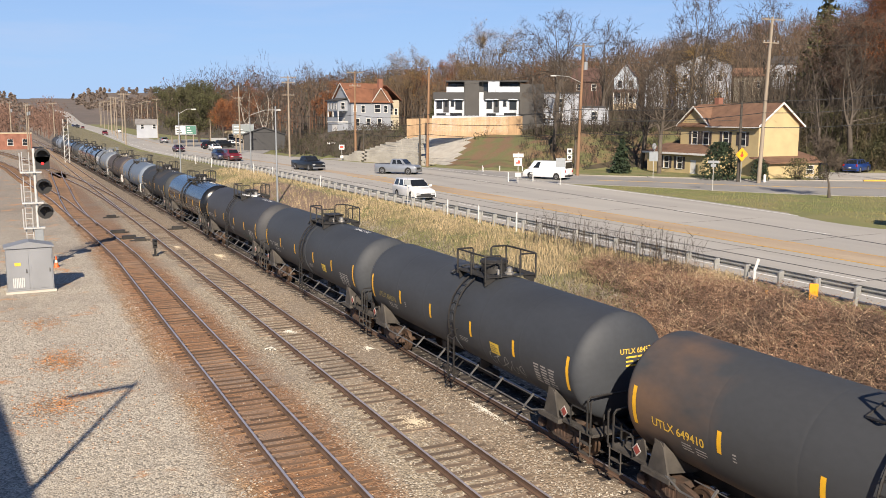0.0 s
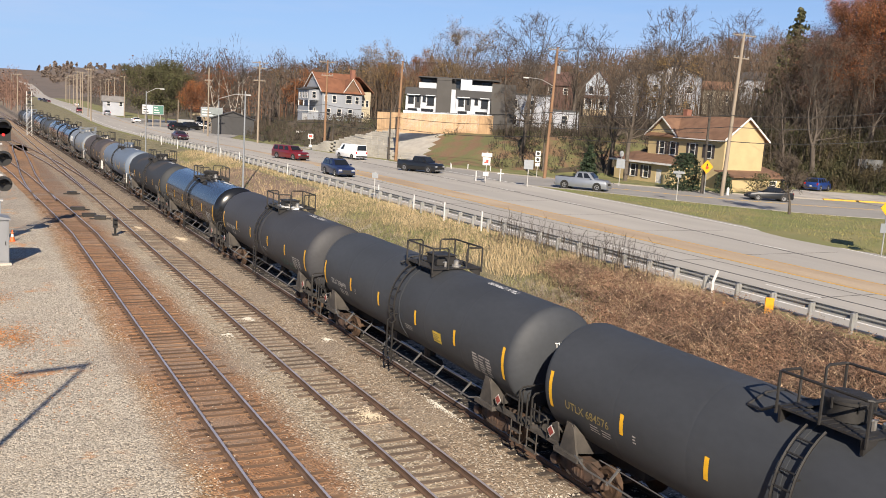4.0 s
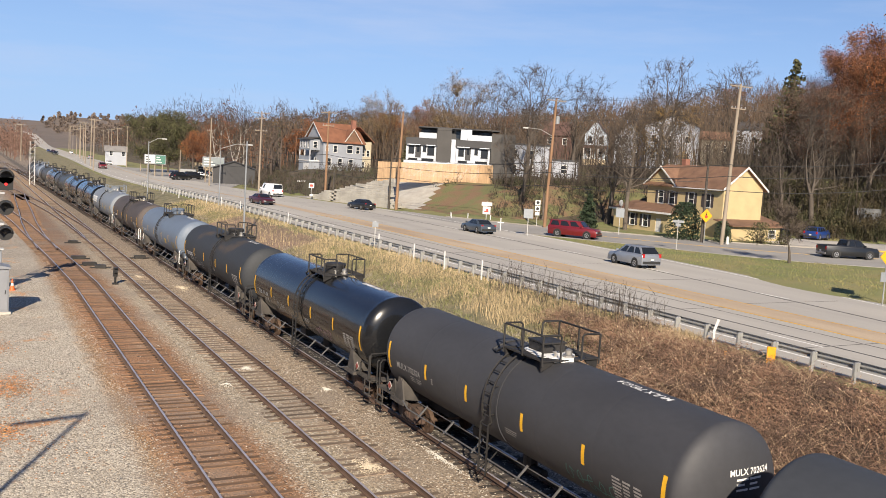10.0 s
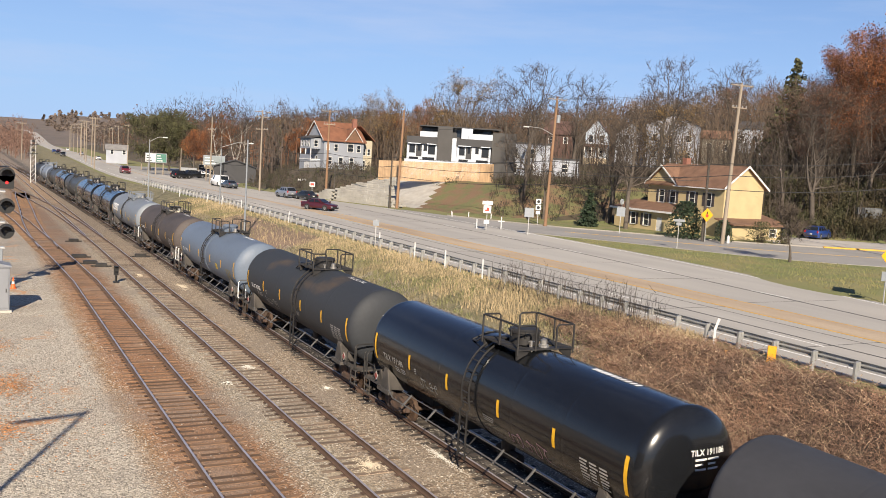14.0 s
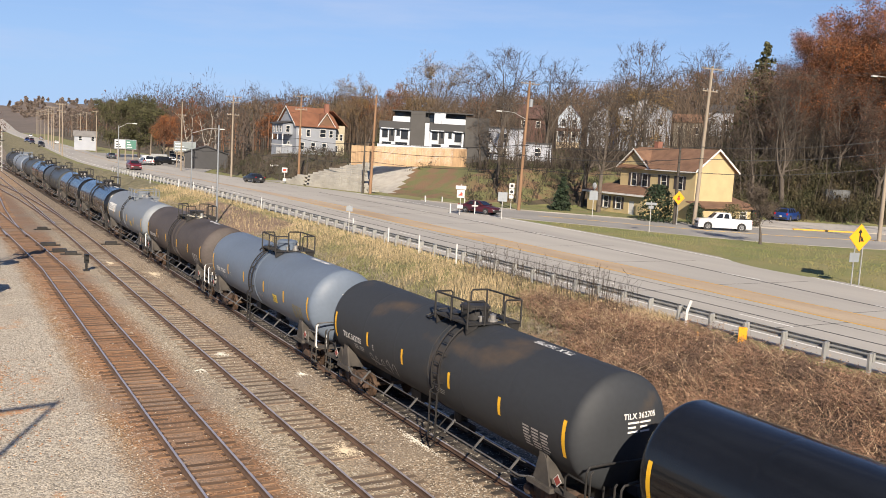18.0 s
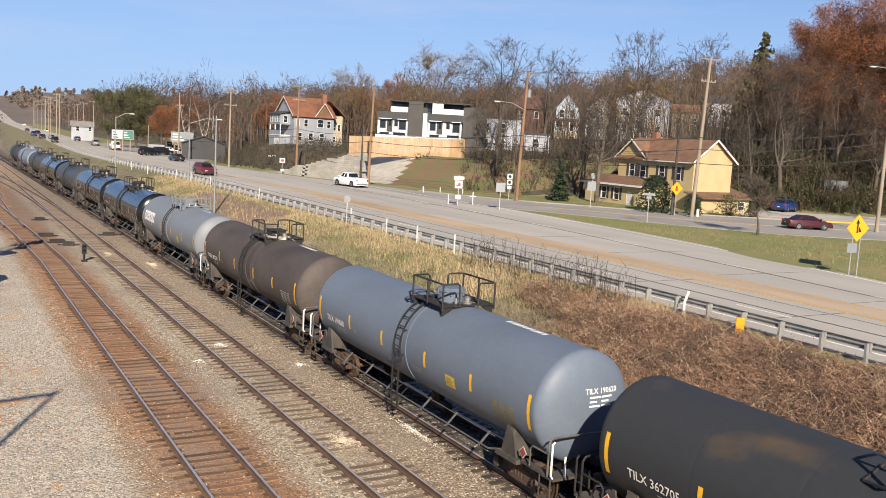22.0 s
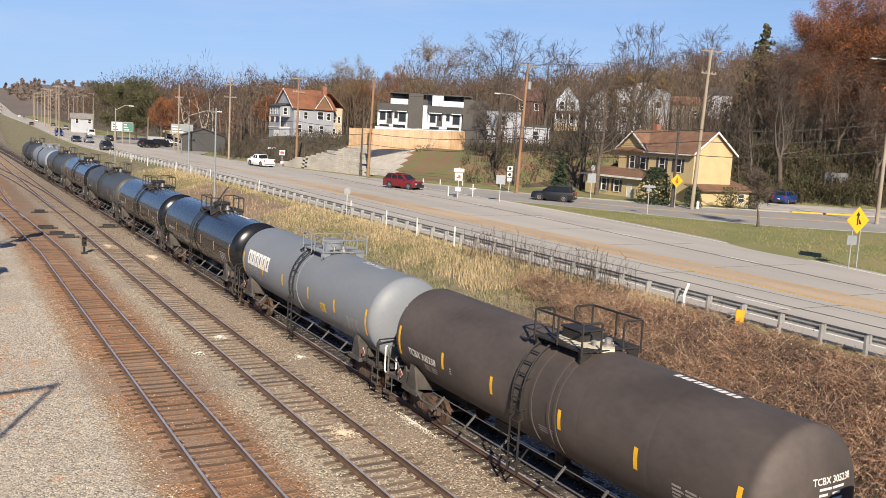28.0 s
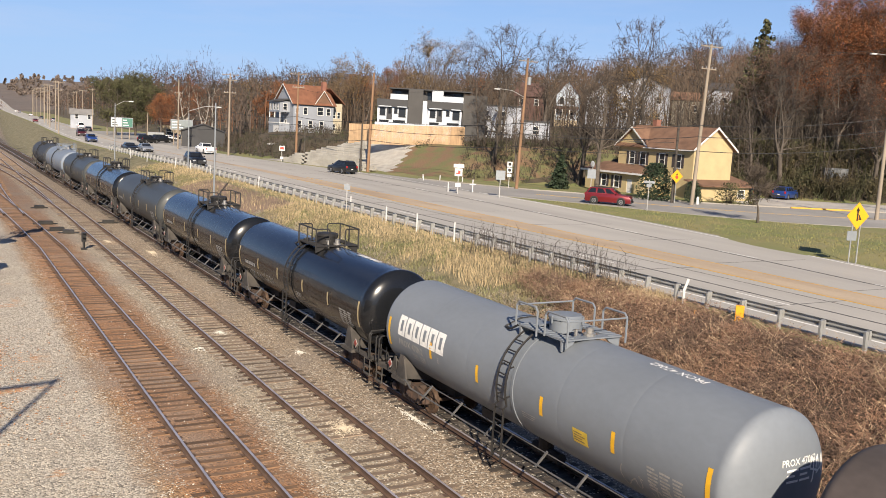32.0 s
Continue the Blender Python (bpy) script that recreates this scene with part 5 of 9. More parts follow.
def gable_roof(bm, x0, x1, y0, y1, ze, zr, axis="y", over=0.45, th=0.16):
    """Two sloping slabs; the ridge runs along the axis."""
    if axis == "y":
        xm = (x0 + x1) / 2
        sl = (zr - ze) / (xm - x0)
        for s, xe in ((-1, x0 - over), (1, x1 + over)):
            zo = ze - over * sl
            prism(bm, [(xe, zo), (xm, zr), (xm, zr + th), (xe, zo + th)], "y", y0 - over, y1 + over)
    else:
        ym = (y0 + y1) / 2
        sl = (zr - ze) / (ym - y0)
        for s, ye in ((-1, y0 - over), (1, y1 + over)):
            zo = ze - over * sl
            prism(bm, [(ye, zo), (ym, zr), (ym, zr + th), (ye, zo + th)], "x", x0 - over, x1 + over)


def gable_end(bm, axis, at, a0, a1, ze, zr, th=0.2):
    am = (a0 + a1) / 2
    prism(bm, [(a0, ze), (a1, ze), (am, zr)], axis, at, at + th)


def box_house(bm, x0, x1, y0, y1, z0, z1, front=(), side=(), left=()):
    """Four walls round a plan rectangle. front: holes in the y0 wall; side: in the x1 wall; left: in the x0 wall. Returns the poses of the three."""
    mf = wall_bm(bm, (x0, y0), (x1, y0), z0, z1, holes=front)
    ms = wall_bm(bm, (x1, y0 + 0.22), (x1, y1 - 0.22), z0, z1, holes=side)
    wall_bm(bm, (x1, y1), (x0, y1), z0, z1)
    ml = wall_bm(bm, (x0, y1 - 0.22), (x0, y0 + 0.22), z0, z1, holes=left)
    return mf, ms, ml


def yellow_house():
    h = thing("house", "two-storey yellow house with brown roofs and white trim", "house")
    h.matrix_basis = Matrix.Translation((-6.8, -7.0, -0.6)) @ Matrix.Diagonal((1.09, 1.09, 1.09, 1))
    h.location = (0, 0, 9.117 * (1 - 1.09))
    z0, ze, zr = 1.95, 8.4, 10.7
    # main block: x 76..84, y 75..88; front faces -x, gable end faces -y
    up = [(2.1, 3.0), (4.1, 5.0), (7.4, 8.3), (10.1, 11.0)]
    holes = [(a, b, 6.0, 7.5) for a, b in up]
    bm = bmesh.new()
    mf = wall_bm(bm, (76, 88), (76, 75), z0, ze, holes=holes)
    part("front_wall", bm, M_YELLOW, h)
    for a, b in up:
        window(h, mf, a, b, 6.0, 7.5, shut=M_SHUT)
    bm = bmesh.new()
    wall_bm(bm, (76.22, 75), (82.2, 75), z0, ze)
    gable_end(bm, "y", 75.0, 76, 82.2, ze, zr)
    part("gable_wall", bm, M_YELLOW, h)
    bm = bmesh.new()
    wall_bm(bm, (82.2, 75.22), (82.2, 88), z0, ze)
    part("back_wall", bm, M_YELLOW, h)
    bm = bmesh.new()
    wall_bm(bm, (81.98, 88), (76.22, 88), z0, ze)
    gable_end(bm, "y", 87.8, 76, 82.2, ze, zr)
    part("end_wall", bm, M_YELLOW, h)
    bm = bmesh.new()
    gable_roof(bm, 76, 82.2, 75, 88, ze, zr)
    part("roof", bm, M_BROWNROOF, h, "brown shingle roof")
    # white barge boards at the gable
    bm = bmesh.new()
    prism(bm, [(75.5, 8.03), (79.1, 10.7), (79.1, 10.95), (75.5, 8.28)], "y", 74.50, 74.545)
    prism(bm, [(82.7, 8.03), (79.1, 10.7), (79.1, 10.95), (82.7, 8.28)], "y", 74.50, 74.545)
    part("barge_board", bm, M_TRIM, h, "white barge boards")
    bm = bmesh.new()
    box(bm, 75.42, 75.55, 74.6, 83.0, 8.02, 8.14)
    part("gutter", bm, M_TRIM, h, "white gutter")
    # cross gable over the front
    bm = bmesh.new()
    prism(bm, [(82.9, ze), (88.0, ze), (85.45, 10.35)], "x", 75.99, 76.2)
    part("cross_gable", bm, M_YELLOW, h)
    bm = bmesh.new()
    gable_roof(bm, 76, 79.0, 82.9, 88.0, ze, 10.4, "x", 0.4)
    part("cross_roof", bm, M_BROWNROOF, h)
    for s in (-1, 1):
        bm = bmesh.new()
        ye = 85.45 + s * 2.95
        prism(bm, [(ye, 8.08), (85.45, 10.38), (85.45, 10.6), (ye, 8.3)], "x", 75.54, 75.59)
        part("barge_board", bm, M_TRIM, h)
    bm = bmesh.new()
    box(bm, 79.0, 79.7, 84.8, 85.5, 10.2, 11.5)
    box(bm, 78.95, 79.75, 84.75, 85.55, 11.5, 11.6)
    part("chimney", bm, M_BRICK, h, "red brick chimney")
    # low lean-to before the gable end
    bm = bmesh.new()
    ml = wall_bm(bm, (75.0, 72.4), (82.9, 72.4), 1.9, 4.22, holes=[(5.9, 6.9, 3.0, 3.8)])
    part("lean_to_wall", bm, M_YELLOW, h)
    window(h, ml, 5.9, 6.9, 3.0, 3.8)
    bm = bmesh.new()
    prism(bm, [(72.4, 1.9), (74.99, 1.9), (74.99, 4.6), (72.4, 4.2)], "x", 82.68, 82.9)
    part("lean_to_end", bm, M_YELLOW, h)
    bm = bmesh.new()
    prism(bm, [(71.9, 4.16), (74.98, 4.66), (74.98, 4.82), (71.9, 4.30)], "x", 74.7, 83.2)
    part("lean_to_roof", bm, M_BROWNROOF, h, "low brown shingle roof")
    # low front range
    bm = bmesh.new()
    lw = [(3.2, 4.1, 3.1, 4.5), (5.6, 6.5, 3.1, 4.5), (7.9, 8.9, 2.0, 4.2)]
    mp = wall_bm(bm, (73, 90.6), (73, 80), 1.9, 4.9, holes=lw)
    part("porch_wall", bm, M_YELLOW, h)
    bm = bmesh.new()
    wall_bm(bm, (73.22, 80), (76, 80), 1.9, 4.9)
    part("porch_end", bm, M_YELLOW, h)
    bm = bmesh.new()
    wall_bm(bm, (80, 90.6), (73.22, 90.6), 1.9, 4.9)
    wall_bm(bm, (80, 88.1), (80, 90.38), 1.9, 4.9)
    part("porch_back", bm, M_YELLOW, h)
    for a, b, c, d in lw[:2]:
        window(h, mp, a, b, c, d, shut=M_SHUT)
    bm = bmesh.new()
    box(bm, 7.9, 8.9, 0.06, 0.12, 2.0, 4.2, mp)
    box(bm, 8.05, 8.75, 0.03, 0.06, 3.1, 4.05, mp)
    dr = part("door", bm, M_TRIM, h, "white panelled front door")
    bm = bmesh.new()
    box(bm, 8.72, 8.8, -0.02, 0.06, 3.0, 3.12, mp)
    ob = part("door_handle", bm, M_BARE, dr)
    bm = bmesh.new()
    prism(bm, [(72.5, 4.85), (76.0, 5.75), (76.0, 5.9), (72.5, 5.0)], "y", 79.5, 88.0)
    prism(bm, [(72.5, 4.85), (76.4, 5.85), (80.3, 4.85), (80.3, 5.0), (76.4, 6.0), (72.5, 5.0)], "y", 88.0, 91.0)
    part("porch_roof", bm, M_BROWNROOF, h)
    bm = bmesh.new()
    box(bm, 72.40, 72.50, 79.5, 91.0, 4.8, 5.02)
    part("porch_fascia", bm, M_TRIM, h)
    # low side wing
    bm = bmesh.new()
    mw = wall_bm(bm, (82.25, 77), (86.6, 77), 1.9, 4.4, holes=[(3.0, 3.9, 3.0, 3.9)])
    part("wing_front", bm, M_YELLOW, h)
    bm = bmesh.new()
    wall_bm(bm, (86.6, 77.22), (86.6, 83), 1.9, 4.4)
    part("wing_end", bm, M_YELLOW, h)
    window(h, mw, 3.0, 3.9, 3.0, 3.9, muntin=False)
    bm = bmesh.new()
    prism(bm, [(76.4, 4.35), (80.0, 5.1), (83.6, 4.35), (83.6, 4.5), (80.0, 5.28), (76.4, 4.5)], "x", 82.22, 87.1)
    part("wing_roof", bm, M_BROWNROOF, h)
    bm = bmesh.new()
    lathe(bm, [(0, 0.02), (0.05, 0.3), (0.14, 0.42)], 16, "x", (72.5, 88.9, 5.6))
    rod(bm, (72.7, 88.9, 5.0), (72.6, 88.9, 5.6), 0.03)
    part("satellite_dish", bm, M_TRIM, h, "grey satellite dish")


def grey_house():
    # local: x along the front (0..9.5), y into the hill, front at y = 0
    h = thing("house", "three-storey pale blue-grey house with orange shingle roof", "house", pose(66.9, 182.6, 5.6, 0, 0, 3.0))
    fw = [(1.0, 1.9, 1.8, 3.3), (3.6, 4.5, 1.8, 3.3), (6.2, 7.1, 1.8, 3.3), (2.4, 3.2, 4.7, 6.1), (5.6, 6.9, 4.7, 6.3), (7.8, 8.6, 4.7, 6.1), (0.6, 1.2, 4.9, 6.0)]
    sw = [(2.0, 2.9, 1.8, 3.3), (5.2, 6.1, 1.8, 3.3), (2.0, 2.9, 4.7, 6.1), (5.2, 6.1, 4.7, 6.1)]
    bm = bmesh.new()
    mf, ms, ml = box_house(bm, 0, 9.4, 0, 10, 0, 7.1, front=fw, left=sw)
    gable_end(bm, "x", 0.0, 0, 10, 7.1, 10.9)
    gable_end(bm, "x", 9.2, 0, 10, 7.1, 10.9)
    part("wall", bm, M_BLUEGREY, h)
    for w in fw:
        window(h, mf, *w)
    for w in sw:
        window(h, ml, *w)
    bm = bmesh.new()
    gable_roof(bm, 0, 9.4, 0, 10, 7.1, 10.9, "x", 0.5)
    part("roof", bm, M_ORANGE, h, "orange-brown shingle roof")
    bm = bmesh.new()
    prism(bm, [(5.0, 7.1), (8.8, 7.1), (6.9, 9.7)], "y", -0.05, 0.15)
    g = part("front_gable", bm, M_BROWNROOF, h)
    bm = bmesh.new()
    gable_roof(bm, 5.0, 8.8, 0, 4, 7.1, 9.8, "y", 0.35)
    part("gable_roof", bm, M_ORANGE, h)
    for s in (-1, 1):
        bm = bmesh.new()
        prism(bm, [(6.9 + s * 2.3, 6.55), (6.9, 9.78), (6.9, 9.98), (6.9 + s * 2.3, 6.78)], "y", -0.42, -0.36)
        part("barge_board", bm, M_TRIM, h)
        bm = bmesh.new()
        prism(bm, [(5 + s * 5.5, 6.75), (5, 10.88), (5, 11.1), (5 + s * 5.5, 7.0)], "x", -0.56, -0.5)
        part("barge_board", bm, M_TRIM, h)
    bm = bmesh.new()
    box(bm, -0.1, 9.5, -0.12, 0.0, 0, 0.5)
    part("plinth", bm, M_TRIM, h)
    bm = bmesh.new()
    box(bm, 8.0, 8.9, 3.0, 3.9, 9.8, 12.0)
    part("chimney", bm, M_BRICK, h, "brick chimney")
    # two-storey side bay with an open porch between its floors
    bm = bmesh.new()
    box(bm, -2.3, -0.02, 2.0, 8.0, -1.2, 2.5)
    part("porch_base", bm, M_BLUEGREY, h)
    bm = bmesh.new()
    box(bm, -2.32, -2.302, 2.3, 5.2, -0.2, 2.1)
    part("porch_door", bm, M_TRIM, h, "white double door")
    bm = bmesh.new()
    box(bm, -2.4, 0, 1.9, 8.1, 2.5, 2.7)
    part("porch_deck", bm, M_TRIM, h)
    bm = bmesh.new()
    box(bm, -2.3, -2.2, 2.0, 8.0, 2.7, 3.6)
    part("porch_railing", bm, M_BLUEGREY, h)
    for yy in (2.1, 5.0, 7.9):
        bm = bmesh.new()
        box(bm, -2.28, -2.1, yy - 0.09, yy + 0.09, 2.7, 4.9)
        part("porch_post", bm, M_TRIM, h)
    bm = bmesh.new()
    mb = wall_bm(bm, (-2.3, 8.0), (-2.3, 2.0), 4.9, 7.2, holes=[(0.7, 1.5, 5.4, 6.7), (2.6, 3.4, 5.4, 6.7), (4.5, 5.3, 5.4, 6.7)])
    mc = wall_bm(bm, (-2.08, 2.0), (0.0, 2.0), 4.9, 7.2, holes=[(0.6, 1.4, 5.4, 6.7)])
    box(bm, -2.08, 0, 2.22, 8.0, 4.9, 5.05)
    part("bay", bm, M_BLUEGREY, h)
    for a in (0.7, 2.6, 4.5):
        window(h, mb, a, a + 0.8, 5.4, 6.7)
    window(h, mc, 0.6, 1.4, 5.4, 6.7)
    bm = bmesh.new()
    prism(bm, [(-2.7, 7.1), (0, 7.7), (0, 7.85), (-2.7, 7.25)], "y", 1.6, 8.4)
    part("porch_roof", bm, M_DARKCLAD, h)
    # cream wing behind
    bm = bmesh.new()
    ww = [(0.5, 1.2, 1.6, 2.9), (0.5, 1.2, 4.2, 5.5), (1.7, 2.3, 4.2, 5.5)]
    mw = wall_bm(bm, (9.42, 1.5), (12.2, 1.5), 0, 7.4, holes=ww)
    wall_bm(bm, (12.2, 1.72), (12.2, 9), 0, 7.4)
    part("wing", bm, M_CREAMW, h, "cream side wing")
    for w in ww:
        window(h, mw, *w)
    bm = bmesh.new()
    prism(bm, [(9.0, 10.4), (12.7, 7.2), (12.7, 7.4), (9.0, 10.6)], "y", 1.0, 9.4)
    part("wing_roof", bm, M_ORANGE, h)


def townhouses():
    z0 = 7.3
    h = thing("townhouse", "modern white and charcoal townhouse pair with flat roofs", "house", pose(68.6, 144.6, z0, 0, 0, -28.1))

    def block(u0, u1):
        """White front between charcoal cap and plinth windows, with a dark door bay."""
        w = u1 - u0
        bm = bmesh.new()
        hl = [(0.5, 1.35, 3.45, 4.75), (w - 1.55, w - 0.45, 3.3, 4.8), (0.5 * w + 0.35, 0.5 * w + 0.8, 3.85, 4.75), (0.5, 2.0, 1.5, 2.55), (w - 2.5, w - 0.5, 1.4, 2.6)]
        m = wall_bm(bm, (u0, 0), (u1, 0), -0.8, 5.0, holes=hl)
        wall_bm(bm, (u1, 0.22), (u1, 9), -0.8, 5.0)
        wall_bm(bm, (u0, 9), (u0, 0.22), -0.8, 5.0)
        part("front_block", bm, M_PALESTUCCO, h, "pale white stucco front")
        for q in hl:
            window(h, m, *q, trim=M_CHAR, muntin=q[1] - q[0] > 1.6)
        bm = bmesh.new()
        box(bm, 1.65, 2.65, -0.06, -0.002, 2.75, 5.0, m)
        part("cladding_panel", bm, M_CHAR, h, "charcoal cladding panel")
        bm = bmesh.new()
        box(bm, 1.95, 2.4, -0.09, -0.062, 3.75, 4.7, m)
        part("panel_window", bm, M_CARGLASS_DARK, h, "narrow dark window")
        bm = bmesh.new()
        box(bm, u0 - 0.12, u1 + 0.12, -0.45, 9.2, 5.0, 6.3)
        part("parapet", bm, M_CHAR, h, "deep charcoal parapet")
        bm = bmesh.new()
        box(bm, 0.2, 2.5, -0.62, -0.46, 4.95, 5.1, m)
        part("canopy", bm, M_PALESTUCCO, h, "thin white canopy edge")
        bm = bmesh.new()
        box(bm, w - 1.9, w - 0.2, -0.62, -0.46, 4.95, 5.1, m)
        part("canopy", bm, M_PALESTUCCO, h, "thin white canopy edge")
    block(0, 5.4)
    block(8.9, 15.0)
    bm = bmesh.new()
    wall_bm(bm, (5.4, -0.6), (8.0, -0.6), -0.8, 8.2)
    wall_bm(bm, (8.0, -0.38), (8.0, 9), -0.8, 8.2)
    wall_bm(bm, (5.4, 9), (5.4, -0.38), -0.8, 8.2)
    part("stair_tower", bm, M_DARKCLAD, h, "dark clad stair tower")
    bm = bmesh.new()
    box(bm, 8.02, 8.85, -0.3, 9, -0.8, 6.3)
    part("fin_wall", bm, M_PALESTUCCO, h, "white fin wall")
    # set-back penthouse floor with white screens and a thin oversailing roof
    bm = bmesh.new()
    mp = wall_bm(bm, (2.4, 3.0), (15.4, 3.0), 6.3, 8.21, holes=[(0.5, 1.6, 6.6, 7.9), (6.4, 7.6, 6.6, 7.9), (11.2, 12.6, 6.6, 7.9)])
    part("penthouse", bm, M_CHAR, h)
    for q in ((0.5, 1.6), (6.4, 7.6), (11.2, 12.6)):
        window(h, mp, q[0], q[1], 6.6, 7.9, trim=M_CHAR, muntin=False)
    for a, b, z1 in ((2.2, 5.3, 7.25), (10.9, 15.2, 7.3)):
        bm = bmesh.new()
        box(bm, a, b, 0.3, 0.42, 6.3, z1)
        part("roof_screen", bm, M_PALESTUCCO, h, "white roof screen")
    bm = bmesh.new()
    box(bm, 9.6, 11.6, 1.0, 5.5, 6.3, 8.21)
    part("penthouse_block", bm, M_PALESTUCCO, h, "white penthouse block")
    bm = bmesh.new()
    box(bm, 2.0, 8.6, 1.6, 9.2, 8.22, 8.42)
    part("roof_slab", bm, M_CHAR, h, "thin flat roof slab")
    bm = bmesh.new()
    box(bm, 8.7, 16.6, 1.4, 9.2, 8.22, 8.42)
    part("roof_slab", bm, M_CHAR, h, "thin flat roof slab")
    bm = bmesh.new()
    box(bm, 15.25, 19.6, 2.2, 9.0, -0.8, 7.8)
    part("rear_block", bm, M_DARKCLAD, h, "tall dark side block")
    bm = bmesh.new()
    box(bm, -0.3, 15.4, -1.3, -1.2, -0.6, 2.2)
    part("garden_wall", bm, M_PALESTUCCO, h, "low white garden wall")
    # the timber fence in front
    f = thing("fence", "new timber board fence above the retaining wall", "fence")
    bm = bmesh.new()
    box(bm, -0.07, 0.07, -0.015, 0.015, -1.3, 1.95)
    me = mesh_of("board", bm, M_FENCE)
    pts = [(60.2, 137.4), (62.5, 134.0), (68.0, 131.0), (74.5, 128.4), (77.6, 129.0)]
    n = 0
    for (ax, ay), (bx, by) in zip(pts, pts[1:]):
        ln = math.hypot(bx - ax, by - ay)
        k = int(ln / 0.155)
        for i in range(k):
            t = i / k
            piece("board", me, f, pose(ax + (bx - ax) * t, ay + (by - ay) * t, lerp_table(ax + (bx - ax) * t, [(60, 7.0), (78, 7.5)]), 0, 0, math.degrees(math.atan2(by - ay, bx - ax))))
    bm = bmesh.new()
    for (ax, ay), (bx, by) in zip(pts, pts[1:]):
        rod(bm, (ax, ay + 0.06, 7.4), (bx, by + 0.06, 7.7), 0.05, seg=4)
        rod(bm, (ax, ay + 0.06, 8.5), (bx, by + 0.06, 8.9), 0.05, seg=4)
    part("rail", bm, M_FENCE, f)


def plain_house(name, label, at, w, d, zb, ze, zr, wallm, roofm, axis="x", wins=(), swins=(), porch=False):
    h = thing(name, label, "house", at)
    bm = bmesh.new()
    mf, ms, ml = box_house(bm, 0, w, 0, d, zb, ze, front=wins, left=swins)
    if zr > ze:
        if axis == "x":
            gable_end(bm, "x", 0.0, 0, d, ze, zr)
            gable_end(bm, "x", w - 0.2, 0, d, ze, zr)
        else:
            gable_end(bm, "y", 0.0, 0, w, ze, zr)
            gable_end(bm, "y", d - 0.2, 0, w, ze, zr)
    part("wall", bm, wallm, h)
    for q in wins:
        window(h, mf, *q)
    for q in swins:
        window(h, ml, *q)
    bm = bmesh.new()
    if zr > ze:
        gable_roof(bm, 0, w, 0, d, ze, zr, axis, 0.4)
    else:
        box(bm, -0.2, w + 0.2, -0.2, d + 0.2, ze, ze + 0.3)
    part("roof", bm, roofm, h)
    if porch:
        bm = bmesh.new()
        prism(bm, [(-2.2, 2.9), (0, 3.5), (0, 3.65), (-2.2, 3.05)], "x", -0.2, w + 0.2)
        part("porch_roof", bm, roofm, h)
        for k in range(4):
            bm = bmesh.new()
            xx = 0.1 + k * (w - 0.2) / 3
            box(bm, xx - 0.08, xx + 0.08, -2.05, -1.9, zb, 2.95)
            part("porch_post", bm, M_TRIM, h)
        bm = bmesh.new()
        box(bm, 0, w, -2.1, 0, zb, 0.5)
        part("porch_deck", bm, M_TAN, h)
    return h


def win_grid(us, zs, w=0.9, hgt=1.4):
    return [(u, u + w, z, z + hgt) for u in us for z in zs]


yellow_house()
grey_house()
townhouses()
plain_house("house", "white rendered house with a low flat roof among bare trees", pose(86.6, 140.4, 7.6, 0, 0, -33), 8.2, 8, -1.5, 5.9, 5.9, M_STUCCO, M_CHAR, wins=win_grid((1.2, 4.2), (0.6, 3.4), 1.1, 1.6))
plain_house("house", "low white outbuilding beside the rendered house", pose(94.2, 136.2, 7.8, 0, 0, -35), 5.0, 5, -2.0, 3.2, 3.2, M_STUCCO, M_CHAR, wins=win_grid((2.0,), (1.0,)))
plain_house("house", "pale blue gabled house with a porch and red-brown roof", pose(122.6, 164.6, 11.8, 0, 0, -41), 5.0, 9, -2.5, 6.2, 9.2, M_BLUEHOUSE, M_REDROOF, "y", win_grid((0.8, 3.2), (4.0,), 0.9, 1.6) + win_grid((1.0, 3.2), (0.9,)), porch=True)
plain_house("house", "red-brown house with white gable windows", pose(116.8, 172.5, 11.5, 0, 0, -38), 6.6, 9, -2.5, 6.0, 9.0, M_REDROOF, M_REDROOF, "x", win_grid((1.0, 4.4), (3.8,), 0.9, 1.4))
plain_house("house", "white gabled house beside the pale blue house", pose(128.0, 160.5, 12.0, 0, 0, -42), 6.2, 9, -2.5, 6.0, 8.6, M_STUCCO, M_REDROOF, "y", win_grid((1.0, 4.2), (0.9, 3.8)))
plain_house("house", "tall white house behind a crown of bare branches", pose(129.6, 152.4, 12.2, 0, 0, -43), 11.4, 10, -3.0, 8.0, 10.2, M_STUCCO, M_DARKCLAD, "y", win_grid((1.5, 5.0, 8.6), (1.0, 4.6)))
plain_house("house", "small grey-brown house on the wooded hill", pose(145.2, 151.4, 14.5, 0, 0, -44), 7.0, 7, -3.0, 3.9, 5.6, M_WEATHER, M_BROWNROOF, "x", win_grid((1.0, 4.5), (1.2,)))
plain_house("house", "white house high on the wooded hill", pose(164.6, 160.4, 17.6, 0, 0, -46), 6.2, 8, -3.0, 4.4, 6.2, M_STUCCO, M_DARKCLAD, "x", win_grid((1.0, 4.0), (1.2,)))
plain_house("house", "narrow pale house between tree trunks", pose(139.8, 113.6, 16.0, 0, 0, -52), 3.6, 7, -3.0, 4.6, 6.6, M_TAN, M_DARKCLAD, "y", win_grid((1.2,), (0.8, 2.8)))
plain_house("house", "low white house beside the distant highway", pose(41.0, 330.0, 4.4, 0, 0, -8), 7.0, 7, -3.0, 2.4, 4.0, M_STUCCO, M_SIDEROOF, "x", win_grid((1.5, 5.5), (0.8,)))
